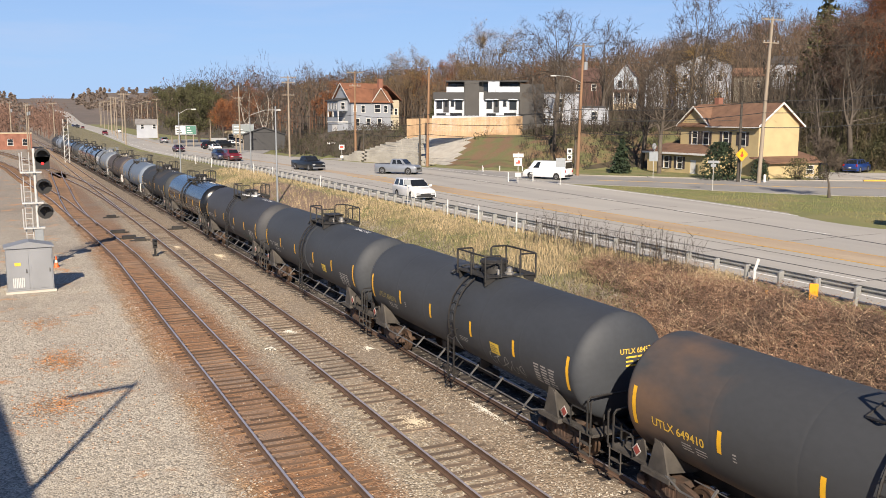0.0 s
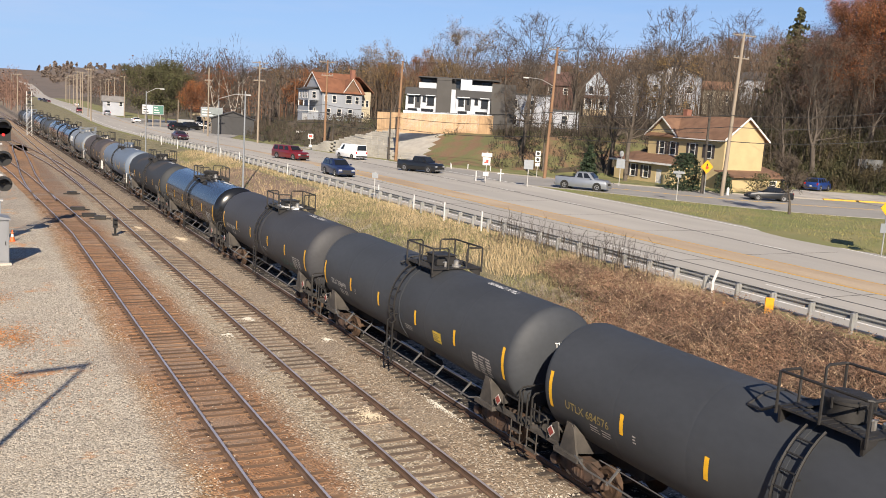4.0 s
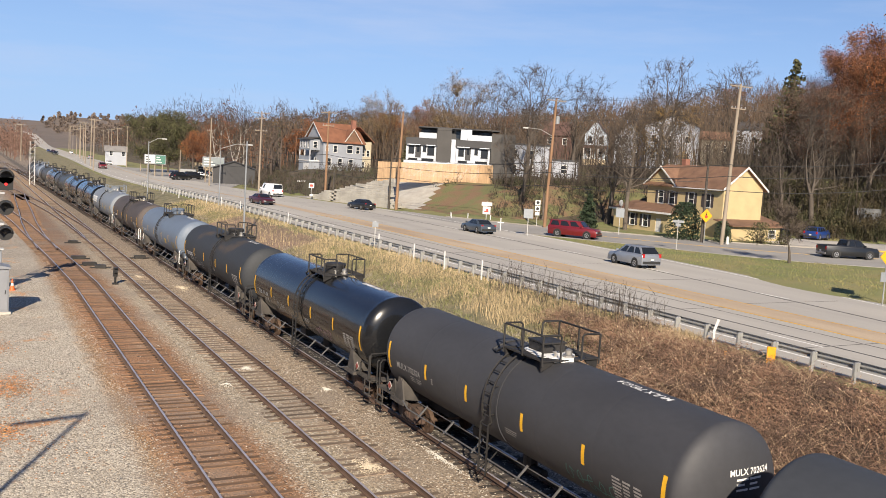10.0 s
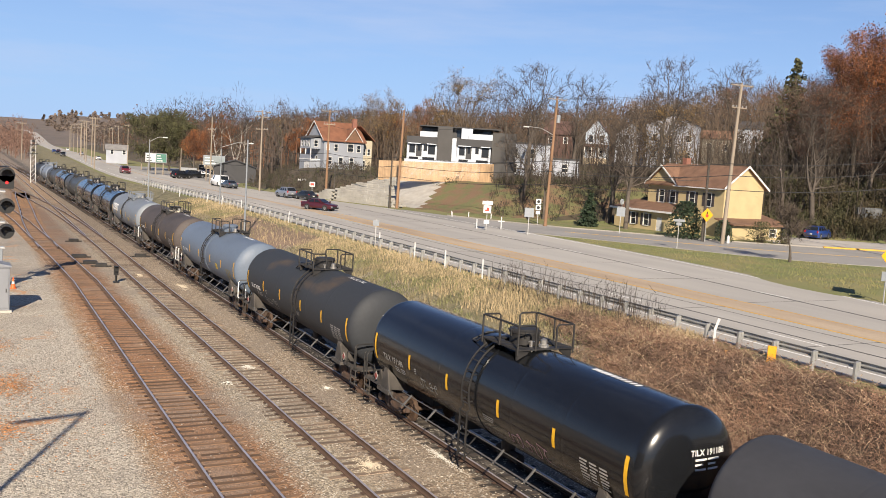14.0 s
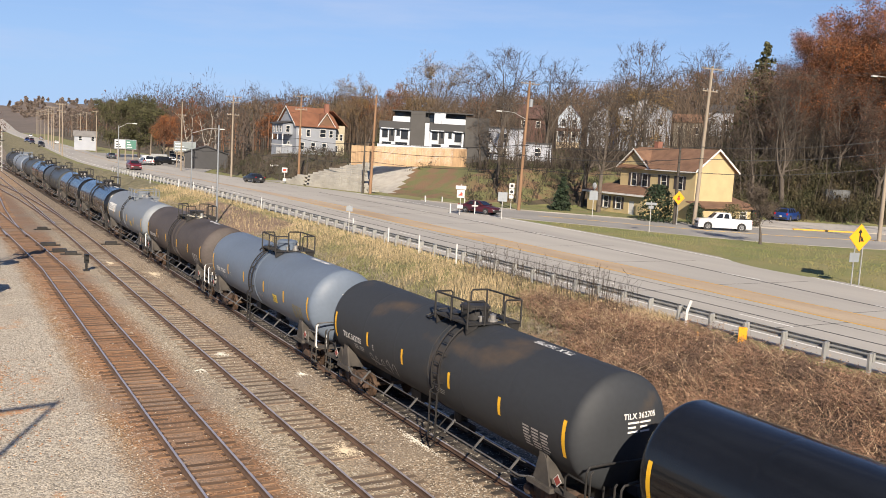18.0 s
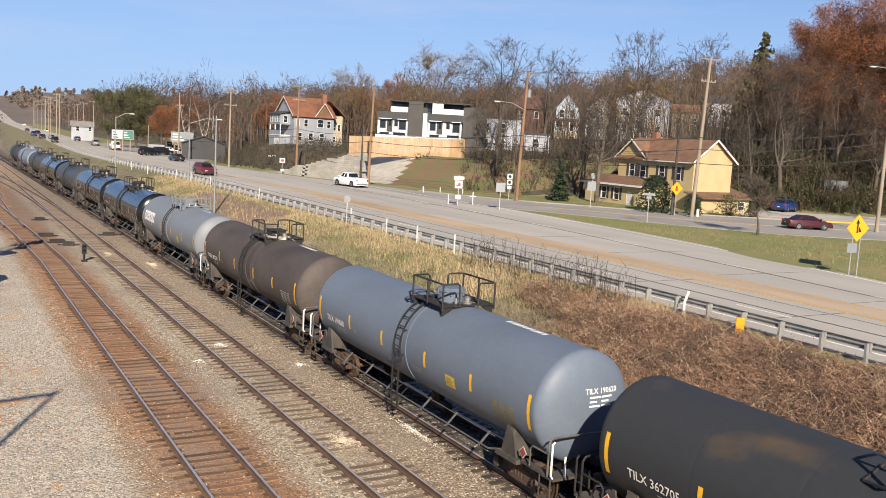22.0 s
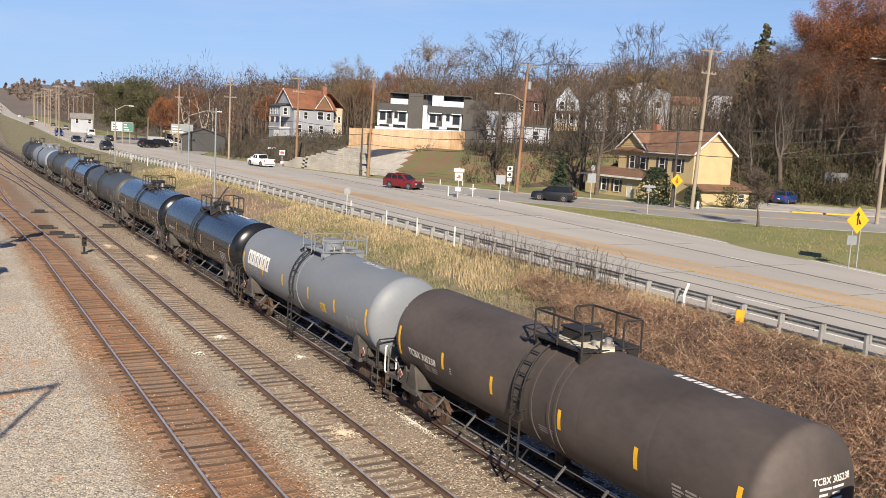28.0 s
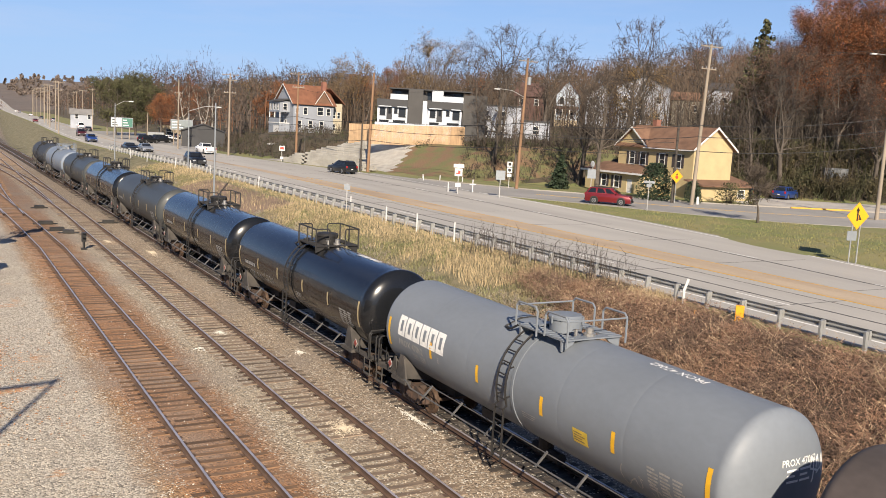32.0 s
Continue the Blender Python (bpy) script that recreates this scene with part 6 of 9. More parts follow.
plain_house("shed", "long dark metal-clad shed at the car park", pose(46.4, 195.0, 2.0, 0, 0, -14), 9.0, 8, -0.2, 3.4, 4.9, M_CHAR, M_CHAR, "y")
plain_house("brick_building", "low red brick railway building in the yard", pose(-6.0, 292.0, -0.3, 0, 0, 0), 12.5, 10, 0, 4.6, 4.6, M_BRICK, M_TAN, wins=win_grid((2, 6, 10), (1.2,), 1.4, 1.8))
plain_house("house", "tan commercial building at the far car park", pose(56, 262, 2.0, 0, 0, -14), 12, 9, -0.2, 3.6, 5.0, M_TAN, M_BROWNROOF, "x", win_grid((2, 6, 9), (0.9,), 1.4, 1.4))

# retaining wall, in courses of blocks, stepping back up the slope
M_TIER = mat("block_course", (0.37, 0.35, 0.31), 0.92, var=0.2, scale=0.5, fine=5, bump=0.02, bscale=3, obj=0.12)
rw = thing("retaining_wall", "stepped concrete block retaining wall under a timber fence", "wall", kind="structure")
bm = bmesh.new()
box(bm, -0.72, 0.72, 0, 0.9, 0, 0.30)
me_blk = mesh_of("block", bm, M_TIER, bevel=0.025)
RW = [(50.2, 148.5), (52.4, 137.5), (56.2, 123.0), (58.2, 118.5)]
for c in range(15):
    step = c * 0.30
    back = c * 0.04 if c < 6 else 0.24 + (c - 6) * 0.52
    d = 0.7 if c % 2 else 0.0
    for (ax, ay), (bx, by) in zip(RW, RW[1:]):
        ln = math.hypot(bx - ax, by - ay)
        ux, uy = (bx - ax) / ln, (by - ay) / ln
        k = int(ln / 1.46)
        for i in range(k):
            s = (i + 0.5) * 1.46 + d
            yy = ay + uy * s
            if yy < 121.2 + c * 0.45 or yy > 146.0 - c * 1.2:
                continue
            piece("block", me_blk, rw, pose(ax + ux * s - uy * back, yy + ux * back, 1.85 + step, 0, 0, math.degrees(math.atan2(uy, ux))))

# ---- trees ----
M_BARK = mat("grey_bark", (0.105, 0.086, 0.070), 0.95, var=0.35, scale=2.0, fine=14, obj=0.5)
M_TWIG = mat("bare_twigs", (0.072, 0.055, 0.043), 0.95, var=0.3, scale=1.0, fine=9, obj=0.6)
M_PALEBARK = mat("pale_bark", (0.42, 0.38, 0.33), 0.9, var=0.3, scale=2.0, fine=12)
M_RUSTLEAF = mat("rust_leaves", (0.25, 0.088, 0.026), 0.85, var=0.35, scale=0.28, fine=6, island=0.8, col2=(0.12, 0.048, 0.022))
M_BROWNLEAF = mat("brown_leaves", (0.13, 0.062, 0.036), 0.9, var=0.4, scale=0.4, fine=6, island=0.7, col2=(0.08, 0.045, 0.03))
M_OCHRELEAF = mat("ochre_leaves", (0.24, 0.155, 0.05), 0.85, var=0.4, scale=0.5, fine=6, island=0.7, col2=(0.16, 0.10, 0.04))
M_EVERGREEN = mat("dark_evergreen", (0.028, 0.048, 0.022), 0.9, var=0.4, scale=1.0, fine=8, island=0.6)
M_OLIVE = mat("olive_needles", (0.085, 0.085, 0.035), 0.9, var=0.4, scale=0.6, fine=8, island=0.6)


class Soup:
    """Triangles and quads gathered fast."""
    def __init__(self):
        self.v, self.f = [], []

    def strip(self, p0, p1, w0, w1, side):
        b = len(self.v)
        self.v += [p0 - side * w0, p0 + side * w0, p1 + side * w1, p1 - side * w1]
        self.f.append((b, b + 1, b + 2, b + 3))

    def limb(self, p0, p1, r0, r1, seg=5):
        d = (p1 - p0).normalized()
        a = d.orthogonal().normalized()
        c = d.cross(a)
        b = len(self.v)
        for p, r in ((p0, r0), (p1, r1)):
            self.v += [p + r * (math.cos(2 * math.pi * i / seg) * a + math.sin(2 * math.pi * i / seg) * c) for i in range(seg)]
        for i in range(seg):
            j = (i + 1) % seg
            self.f.append((b + i, b + j, b + seg + j, b + seg + i))

    def leaf(self, p, s, rr):
        a = Vector((rr.uniform(-1, 1), rr.uniform(-1, 1), rr.uniform(-1, 1))).normalized() * s
        c = a.cross(Vector((rr.uniform(-1, 1), rr.uniform(-1, 1), rr.uniform(-1, 1)))).normalized() * s * rr.uniform(0.4, 0.8)
        b = len(self.v)
        self.v += [p - a, p + c, p + a, p - c]
        self.f.append((b, b + 1, b + 2, b + 3))

    def mesh(self, name, material, smooth=False):
        return raw_mesh(name, self.v, self.f, material, smooth)


def grow(seed, height, spread, leaves=0, leaf_size=0.16, trunk_frac=0.3, laterals=14, leaders=1, twig=1.0):
    """Trunk and leaders with rising side limbs; thick wood in one soup, twigs in another, held leaves in a third."""
    rr = random.Random(seed)
    wood, fine, held = Soup(), Soup(), Soup()

    def rnd():
        return Vector((rr.uniform(-1, 1), rr.uniform(-1, 1), rr.uniform(-1, 1)))

    def spray(p, d, ln, r, lvl):
        k = 4 if lvl == 1 else 3
        q = p
        for i in range(k):
            d = (d + rnd() * 0.2 + Vector((0, 0, 0.10 if lvl == 1 else 0.04))).normalized()
            q2, r2 = q + d * ln / k, max(0.012, r * 0.72)
            if lvl == 1:
                wood.limb(q, q2, r, r2, 4)
            else:
                fine.strip(q, q2, max(r, 0.028), max(r2, 0.02), d.cross(rnd()).normalized())
            q, r = q2, r2
            if lvl < 3:
                for _ in range(2 if rr.random() < 0.6 * twig else 1):
                    side = (d * 0.8 + rnd().normalized() * 0.85 + Vector((0, 0, 0.12))).normalized()
                    spray(q, side, ln * rr.uniform(0.38, 0.6) * (1 - 0.12 * i), r * 0.6, lvl + 1)
            else:
                e = q + (d + rnd() * 0.9).normalized() * rr.uniform(0.3, 0.8)
                fine.strip(q, e, 0.014, 0.008, d.cross(rnd()).normalized())
        if lvl == 3:
            for _ in range(leaves):
                held.leaf(q + rnd() * 0.75, leaf_size * rr.uniform(0.6, 1.3), rr)

    r0 = height * 0.018 + 0.08
    fork = height * (trunk_frac if leaders > 1 else 0.12)
    p, d, r = Vector((0, 0, -0.3)), Vector((0, 0, 1)), r0
    for i in range(3):
        d = (d + rnd() * 0.05).normalized()
        q = p + d * (fork + 0.3) / 3
        wood.limb(p, q, r, r * 0.94, 7)
        p, r = q, r * 0.94
    turn = rr.uniform(0, 6.28)
    for j in range(leaders):
        a = turn + 6.28 * j / leaders
        ld = (d + (Vector((math.cos(a), math.sin(a), 0)) * spread * 0.75 if leaders > 1 else Vector())).normalized()
        top = height * rr.uniform(0.9, 1.0)
        q, rl, n = p, r * (0.75 if leaders > 1 else 1.0), 9
        ln = (top - fork) / n
        for i in range(n):
            ld = (ld + rnd() * 0.13 + Vector((0, 0, 0.12))).normalized()
            q2, rl2 = q + ld * ln, max(0.02, rl * 0.82)
            wood.limb(q, q2, rl, rl2, 5)
            u = (q.z - height * trunk_frac) / (height * (1 - trunk_frac))
            if u >= -0.02:
                m = max(1, round(laterals / leaders / 7))
                for _ in range(m):
                    b = rr.uniform(0, 6.28)
                    size = height * 0.30 * spread / 0.55 * (math.sin(math.pi * min(0.98, 0.30 + 0.62 * max(0, u))) ** 0.8) * rr.uniform(0.65, 1.1)
                    el = rr.uniform(0.15, 0.8) + 0.45 * max(0, u)
                    spray(q.lerp(q2, rr.random()), Vector((math.cos(b) * math.cos(el), math.sin(b) * math.cos(el), math.sin(el))), size, max(0.04, rl * 0.6), 1)
            q, rl = q2, rl2
        spray(q, ld, height * 0.1, 0.03, 2)
    return wood, fine, held


def tree_proto(seed, height, spread, bark, leafm=None, leaves=0, leaf_size=0.2, label="", category="tree", **kw):
    t = thing("tree", label, category, group="trees on the hillside")
    wood, fine, held = grow(seed, height, spread, leaves, leaf_size, **kw)
    ob = new("trunk", wood.mesh("trunk", bark, True))
    ob.parent = t
    ob = new("crown", fine.mesh("crown", M_TWIG))
    ob.parent = t
    if leaves:
        ob = new("foliage", held.mesh("foliage", leafm))
        ob.parent = t
    return t


def conifer(seed, height, radius, material, label):
    rr = random.Random(seed)
    t = thing("tree", label, "tree", group="evergreens on the hillside")
    s = Soup()
    s.limb(Vector((0, 0, -0.3)), Vector((0, 0, height * 0.95)), height * 0.016 + 0.05, 0.03, 6)
    ob = new("trunk", s.mesh("trunk", M_BARK, True))
    ob.parent = t
    s = Soup()
    z = height * 0.06
    while z < height:
        f = 1 - z / height
        n = int(5 + 9 * f)
        for i in range(n):
            a = rr.uniform(0, 6.28)
            ln = radius * (f ** 0.8) * rr.uniform(0.65, 1.1) + 0.12
            d = Vector((math.cos(a), math.sin(a), rr.uniform(-0.25, 0.1)))
            p = Vector((0, 0, z + rr.uniform(-0.2, 0.2)))
            for k in range(5):
                q = p + d * ln * (k + 0.6) / 5
                for _ in range(2):
                    s.leaf(q + Vector((rr.uniform(-.15, .15), rr.uniform(-.15, .15), rr.uniform(-.15, .1))), 0.16 + 0.10 * f, rr)
        z += height * 0.028
    ob = new("crown", s.mesh("crown", material))
    ob.parent = t
    return t


def shrub(seed, w, hgt, material, n, size, label, at, twigs=0):
    rr = random.Random(seed)
    t = thing("shrub", label, "shrub", at)
    s = Soup()
    for _ in range(n):
        a, b = rr.uniform(0, 6.28), rr.random() ** 0.5
        z = rr.random()
        k = math.sqrt(max(0, 1 - (z * 0.95) ** 2.4)) * rr.uniform(0.8, 1.05)
        s.leaf(Vector((w * b * k * math.cos(a), w * b * k * math.sin(a), hgt * z + 0.05)), size * rr.uniform(0.6, 1.3), rr)
    if n:
        ob = new("foliage", s.mesh("foliage", material))
        ob.parent = t
    s = Soup()
    for _ in range(max(twigs, 12)):
        a = rr.uniform(0, 6.28)
        d = Vector((math.cos(a) * 0.7, math.sin(a) * 0.7, rr.uniform(0.7, 1.6))).normalized()
        p, r = Vector((0, 0, -0.1)), 0.03
        for k in range(4):
            d = (d + Vector((rr.uniform(-.4, .4), rr.uniform(-.4, .4), rr.uniform(-.1, .3)))).normalized()
            q = p + d * hgt / 4 * rr.uniform(0.7, 1.1)
            s.strip(p, q, r, r * 0.6, d.cross(Vector((rr.uniform(-1, 1), rr.uniform(-1, 1), 0.3))).normalized())
            p, r = q, r * 0.6
    ob = new("stem", s.mesh("stem", M_TWIG))
    ob.parent = t
    tagged(ob, kind="stuff")
    return t


PROTO = {
    "tall": [tree_proto(11 + i, h, sp, M_BARK, label="tall bare grey-brown tree in late autumn", laterals=14, leaders=1 + i % 2, twig=0.35) for i, (h, sp) in enumerate(((15, 0.5), (17, 0.5), (13, 0.6)))],
    "grand": [tree_proto(91 + i, h, sp, M_BARK, label="large bare spreading tree in late autumn", laterals=30, leaders=3, twig=0.7, trunk_frac=tf) for i, (h, sp, tf) in enumerate(((16, 0.68, 0.3), (18, 0.58, 0.36)))],
    "thin": [tree_proto(31 + i, h, 0.36, M_BARK, label="slender bare tree in the woods", laterals=7, twig=0.2, trunk_frac=0.35) for i, h in enumerate((11, 13, 9.5))],
    "rust": [tree_proto(51 + i, h, 0.6, M_BARK, M_RUSTLEAF, 38, 0.085, "oak still holding rust-brown leaves", twig=0.6, laterals=22, leaders=3, trunk_frac=0.4) for i, h in enumerate((15, 12))],
    "ochre": [tree_proto(61, 15, 0.8, M_BARK, M_OCHRELEAF, 9, 0.10, "tree with a few last ochre leaves", laterals=21, leaders=3, trunk_frac=0.25)],
    "brown": [tree_proto(57, 14, 0.6, M_BARK, M_BROWNLEAF, 9, 0.075, "half-bare oak with dull brown leaves", twig=0.7, laterals=20, leaders=3, trunk_frac=0.3)],
    "olive": [tree_proto(66, 13, 0.62, M_BARK, M_OLIVE, 16, 0.17, "broad dark olive-green tree by the car park", laterals=24, leaders=3, trunk_frac=0.2, twig=0.5)],
    "pale": [tree_proto(71, 12, 0.5, M_PALEBARK, label="pale-barked bare tree by the car park", laterals=14, leaders=2, twig=0.6)],
    "fir": [conifer(81, 11, 3.3, M_OLIVE, "olive-green spruce among bare trees"), conifer(82, 5.2, 1.7, M_EVERGREEN, "small dark green spruce by the road")],
}
PLACED = []
USED = set()


def plant(kind, x, y, scale=1.0, rot=None, idx=None, z=None):
    ps = PROTO[kind]
    i = random.randrange(len(ps)) if idx is None else idx
    src = ps[i]
    rz = random.uniform(0, 360) if rot is None else rot
    m = pose(x, y, (hz(x, y) if z is None else z) - 0.05, random.uniform(-3, 3), random.uniform(-3, 3), rz)
    if (kind, i) not in USED:
        USED.add((kind, i))
        src.matrix_basis = m
        src.scale = (scale,) * 3
        return src
    old = src.scale.copy()
    src.scale = (scale,) * 3
    ob = copy_thing(src, m)
    src.scale = old
    PLACED.append(ob)
    return ob


def polar(az, d):
    return d * math.sin(radians(az)), d * math.cos(radians(az))


HOUSE_SPOTS = [(80, 82, 12), (70, 182, 13), (75, 140, 14), (90, 138, 9), (97, 133, 6), (126, 163, 8), (134, 148, 9), (118, 171, 7), (148, 150, 5), (167, 158, 5), (141, 112, 4), (50, 194, 8), (61, 262, 10), (45, 328, 8)]


def clear(x, y, pad=0.0):
    return all(math.hypot(x - a, y - b) > r + pad for a, b, r in HOUSE_SPOTS)


# the marked trees of the skyline
for kind, az, d, sc, idx in (("grand", 41.2, 158, 1.1, 1), ("grand", 36.0, 168, 1.05, 0), ("grand", 33.2, 150, 1.0, 1), ("ochre", 28.7, 195, 1.15, 0), ("grand", 31.6, 175, 1.0, 0), ("grand", 38.5, 128, 0.95, 0),
                             ("grand", 45.6, 190, 1.15, 1), ("grand", 39.6, 120, 0.8, 1), ("tall", 34.4, 126, 0.85, 2), ("rust", 52.4, 158, 1.35, 0), ("rust", 54.4, 162, 1.6, 0), ("rust", 51.0, 174, 1.25, 1), ("rust", 52.2, 180, 1.5, 0), ("rust", 57.0, 160, 1.7, 0), ("rust", 53.6, 178, 1.7, 1), ("rust", 55.8, 174, 1.8, 1), ("fir", 48.6, 175, 2.1, 0), ("rust", 56.2, 152, 1.5, 1), ("brown", 49.4, 160, 1.15, 0), ("brown", 50.6, 148, 1.1, 0), ("brown", 53.4, 146, 1.0, 0), ("brown", 55.6, 142, 1.0, 0),
                             ("fir", 37.2, 119, 0.85, 1), ("tall", 33.0, 132, 0.8, 1), ("tall", 31.9, 141, 0.8, 2), ("pale", 14.6, 215, 1.1, 0), ("pale", 13.6, 222, 1.2, 0), ("pale", 15.2, 240, 1.2, 0), ("rust", 12.2, 250, 0.85, 1), ("rust", 13.6, 260, 0.9, 0), ("olive", 9.6, 262, 1.1, 0),
                             ("olive", 10.7, 268, 1.2, 0), ("olive", 11.4, 256, 1.0, 0), ("ochre", 24.0, 215, 1.0, 0), ("fir", 25.4, 175, 0.6, 0), ("rust", 24.3, 230, 1.0, 1), ("tall", 58, 120, 1.2, 0), ("tall", 50.5, 135, 1.0, 1)):
    x, y = polar(az, d)
    plant(kind, x, y, sc, idx=idx)
# the row behind the car parks
row_rand = random.Random(8)
for k in range(46):
    az, d = row_rand.uniform(7.5, 21.5), row_rand.uniform(215, 330)
    x, y = polar(az, d)
    if fd(x, y) < 3 or not clear(x, y, 1):
        continue
    kind = row_rand.choice(("tall", "tall", "thin", "thin", "rust", "ochre", "tall"))
    plant(kind, x, y, row_rand.uniform(0.75, 1.0), idx=None)
# woods on the hill
rw_rand = random.Random(5)
count = 0
while count < 160:
    az, d = rw_rand.uniform(6, 66), rw_rand.uniform(105, 330) ** 1.0
    x, y = polar(az, d)
    u = fd(x, y)
    if u < (2.5 if az > 44 else 9) or not clear(x, y):
        continue
    if 23 < az < 31.5 and d < 172:
        continue
    if 16 < az < 23.8 and d < 200:
        continue
    r = rw_rand.random()
    kind = "tall" if r < 0.32 else "thin" if r < 0.84 else "ochre" if r < 0.89 else "rust" if r < 0.965 else "fir"
    if az > 47 and r > 0.55 and d < 190:
        kind = "rust" if r > 0.86 else "tall"
    sc = rw_rand.uniform(0.65, 1.0) * (0.9 if az < 24 else 1.0)
    if kind == "fir" and rw_rand.random() < 0.7:
        kind = "thin"
    plant(kind, x, y, sc, idx=0 if kind == "fir" else None)
    count += 1


# the woods beyond: too many to count
def far_woods():
    rr = random.Random(9)
    for k, (mt, share, seed) in enumerate(((mat("far_bare_wood", (0.105, 0.08, 0.066), 1.0, var=0.4, scale=0.05, fine=1, island=0.6), 0.72, 1), (mat("far_rust_wood", (0.15, 0.075, 0.045), 1.0, var=0.4, scale=0.05, fine=1, island=0.6), 0.2, 2),
                                          (mat("far_pine_wood", (0.05, 0.055, 0.03), 1.0, var=0.4, scale=0.05, fine=1, island=0.6), 0.08, 3))):
        s = Soup()
        n = 0
        while n < int(2300 * share):
            az = rr.uniform(-14, 68)
            d = 215 * (9 ** (rr.random() ** 1.5)) if az < 24 else rr.uniform(230, 520)
            x, y = polar(az, d)
            low = x < 8 and y > 330 and abs(x - float(b_line(min(y, 300)))) > 8
            if fd(x, y) < 6 and not low:
                continue
            if not clear(x, y, 4):
                continue
            z, hgt = hz(x, y), rr.uniform(8, 13.5) * (0.5 if low else 1.0)
            w = hgt * rr.uniform(0.28, 0.42)
            s.limb(Vector((x, y, z - 0.5)), Vector((x, y, z + hgt * 0.6)), 0.2, 0.08, 3)
            big = 1.0 if d < 450 else 2.0
            for _ in range(int(46 / big)):
                a, b, c = rr.uniform(0, 6.28), rr.random() ** 0.5, rr.random()
                kk = math.sin(math.pi * (0.12 + 0.86 * c))
                p = Vector((x + w * b * kk * math.cos(a), y + w * b * kk * math.sin(a), z + hgt * (0.25 + 0.75 * c)))
                if rr.random() < 0.5:
                    s.leaf(p, 0.32 * big * rr.uniform(0.6, 1.3), rr)
                else:
                    e = p + Vector((rr.uniform(-.5, .5), rr.uniform(-.5, .5), rr.uniform(0.5, 1.8))) * big
                    s.strip(p, e, 0.05 * big, 0.03 * big, Vector((rr.uniform(-1, 1), rr.uniform(-1, 1), 0)).normalized())
            n += 1
        tagged(new("far_woods", s.mesh("far_woods", mt)), "distant autumn woods on the ridges", "woods", kind="stuff")


far_woods()


def undergrowth():
    """Brush and saplings under the trees."""
    rr = random.Random(12)
    for mt, n, lab, lo, hi in ((mat("brown_brush", (0.060, 0.046, 0.034), 0.95, var=0.35, scale=0.3, island=0.8), 3400, "bare brown brush on the hillside", 0.8, 2.6), (mat("olive_brush", (0.042, 0.045, 0.018), 0.95, var=0.4, scale=0.3, island=0.7, col2=(0.06, 0.045, 0.022)), 1900, "dark olive brush under the oaks", 1.2, 3.4), (mat("dull_green_brush", (0.058, 0.062, 0.027), 0.95, var=0.4, scale=0.5, island=0.6), 2200, "dull green undergrowth on the hillside", 0.4, 1.3)):
        s = Soup()
        k = 0
        while k < n:
            az, d = rr.uniform(46 if hi > 3 else 13, 63), rr.uniform(95, 230)
            x, y = polar(az, d)
            u = fd(x, y)
            if u < 0.5 or u > (30 if hi > 3 else 60) or not clear(x, y, -2):
                continue
            if 104 < y < 128 and u < 24 and az < 31:
                continue
            if 118 < y < 147 and u < 9:
                continue
            z = hz(x, y)
            hgt = rr.uniform(lo, hi)
            for _ in range(9 if hi > 3 else 4):
                d3 = Vector((rr.uniform(-.5, .5), rr.uniform(-.5, .5), 1)).normalized()
                p = Vector((x + rr.uniform(-.4, .4), y + rr.uniform(-.4, .4), z - 0.05))
                e = p + d3 * hgt
                side = d3.cross(Vector((rr.uniform(-1, 1), rr.uniform(-1, 1), 0.2))).normalized()
                s.strip(p, e, 0.035, 0.015, side)
                for _ in range(2):
                    f = p + (e - p) * rr.uniform(0.3, 0.9)
                    s.leaf(f + Vector((rr.uniform(-.3, .3), rr.uniform(-.3, .3), rr.uniform(-.1, .3))), (0.2 if hi > 3 else 0.13) * rr.uniform(0.5, 1.3), rr)
            k += 1
        tagged(new("undergrowth", s.mesh("undergrowth", mt)), lab, "brush", kind="stuff")



undergrowth()


def saplings():
    """Thin young growth that fills the woods between the counted trees."""
    rr = random.Random(14)
    s = Soup()
    k = 0
    while k < 2900:
        az = rr.uniform(23, 64) if k % 2 else rr.uniform(44, 64)
        x, y = polar(az, rr.uniform(112, 260))
        u = fd(x, y)
        if u < (3 if az > 45 else 10) or not clear(x, y, 0) or (23 < az < 31.5 and math.hypot(x, y) < 176):
            continue
        z, hgt = hz(x, y), rr.uniform(3.5, 9.0)
        p, d = Vector((x, y, z - 0.1)), Vector((rr.uniform(-.12, .12), rr.uniform(-.12, .12), 1)).normalized()
        s.strip(p, p + d * hgt, 0.05 + 0.006 * hgt, 0.02, Vector((rr.uniform(-1, 1), rr.uniform(-.4, .4), 0)).normalized())
        for _ in range(13):
            q = p + d * hgt * rr.uniform(0.3, 0.98)
            e = q + Vector((rr.uniform(-1, 1), rr.uniform(-1, 1), rr.uniform(0.3, 1.5))) * hgt * 0.14
            side = Vector((rr.uniform(-1, 1), rr.uniform(-1, 1), 0.2)).normalized()
            s.strip(q, e, 0.03, 0.016, side)
            f = e + Vector((rr.uniform(-1, 1), rr.uniform(-1, 1), rr.uniform(0, 1.0))) * hgt * 0.07
            s.strip(e, f, 0.02, 0.012, side)
        k += 1
    tagged(new("sapling_growth", s.mesh("sapling_growth", mat("sapling_bark", (0.068, 0.054, 0.042), 0.95, var=0.3, scale=0.5, fine=6, island=0.9))), "thin bare saplings filling the hillside woods", "saplings", kind="stuff")


saplings()


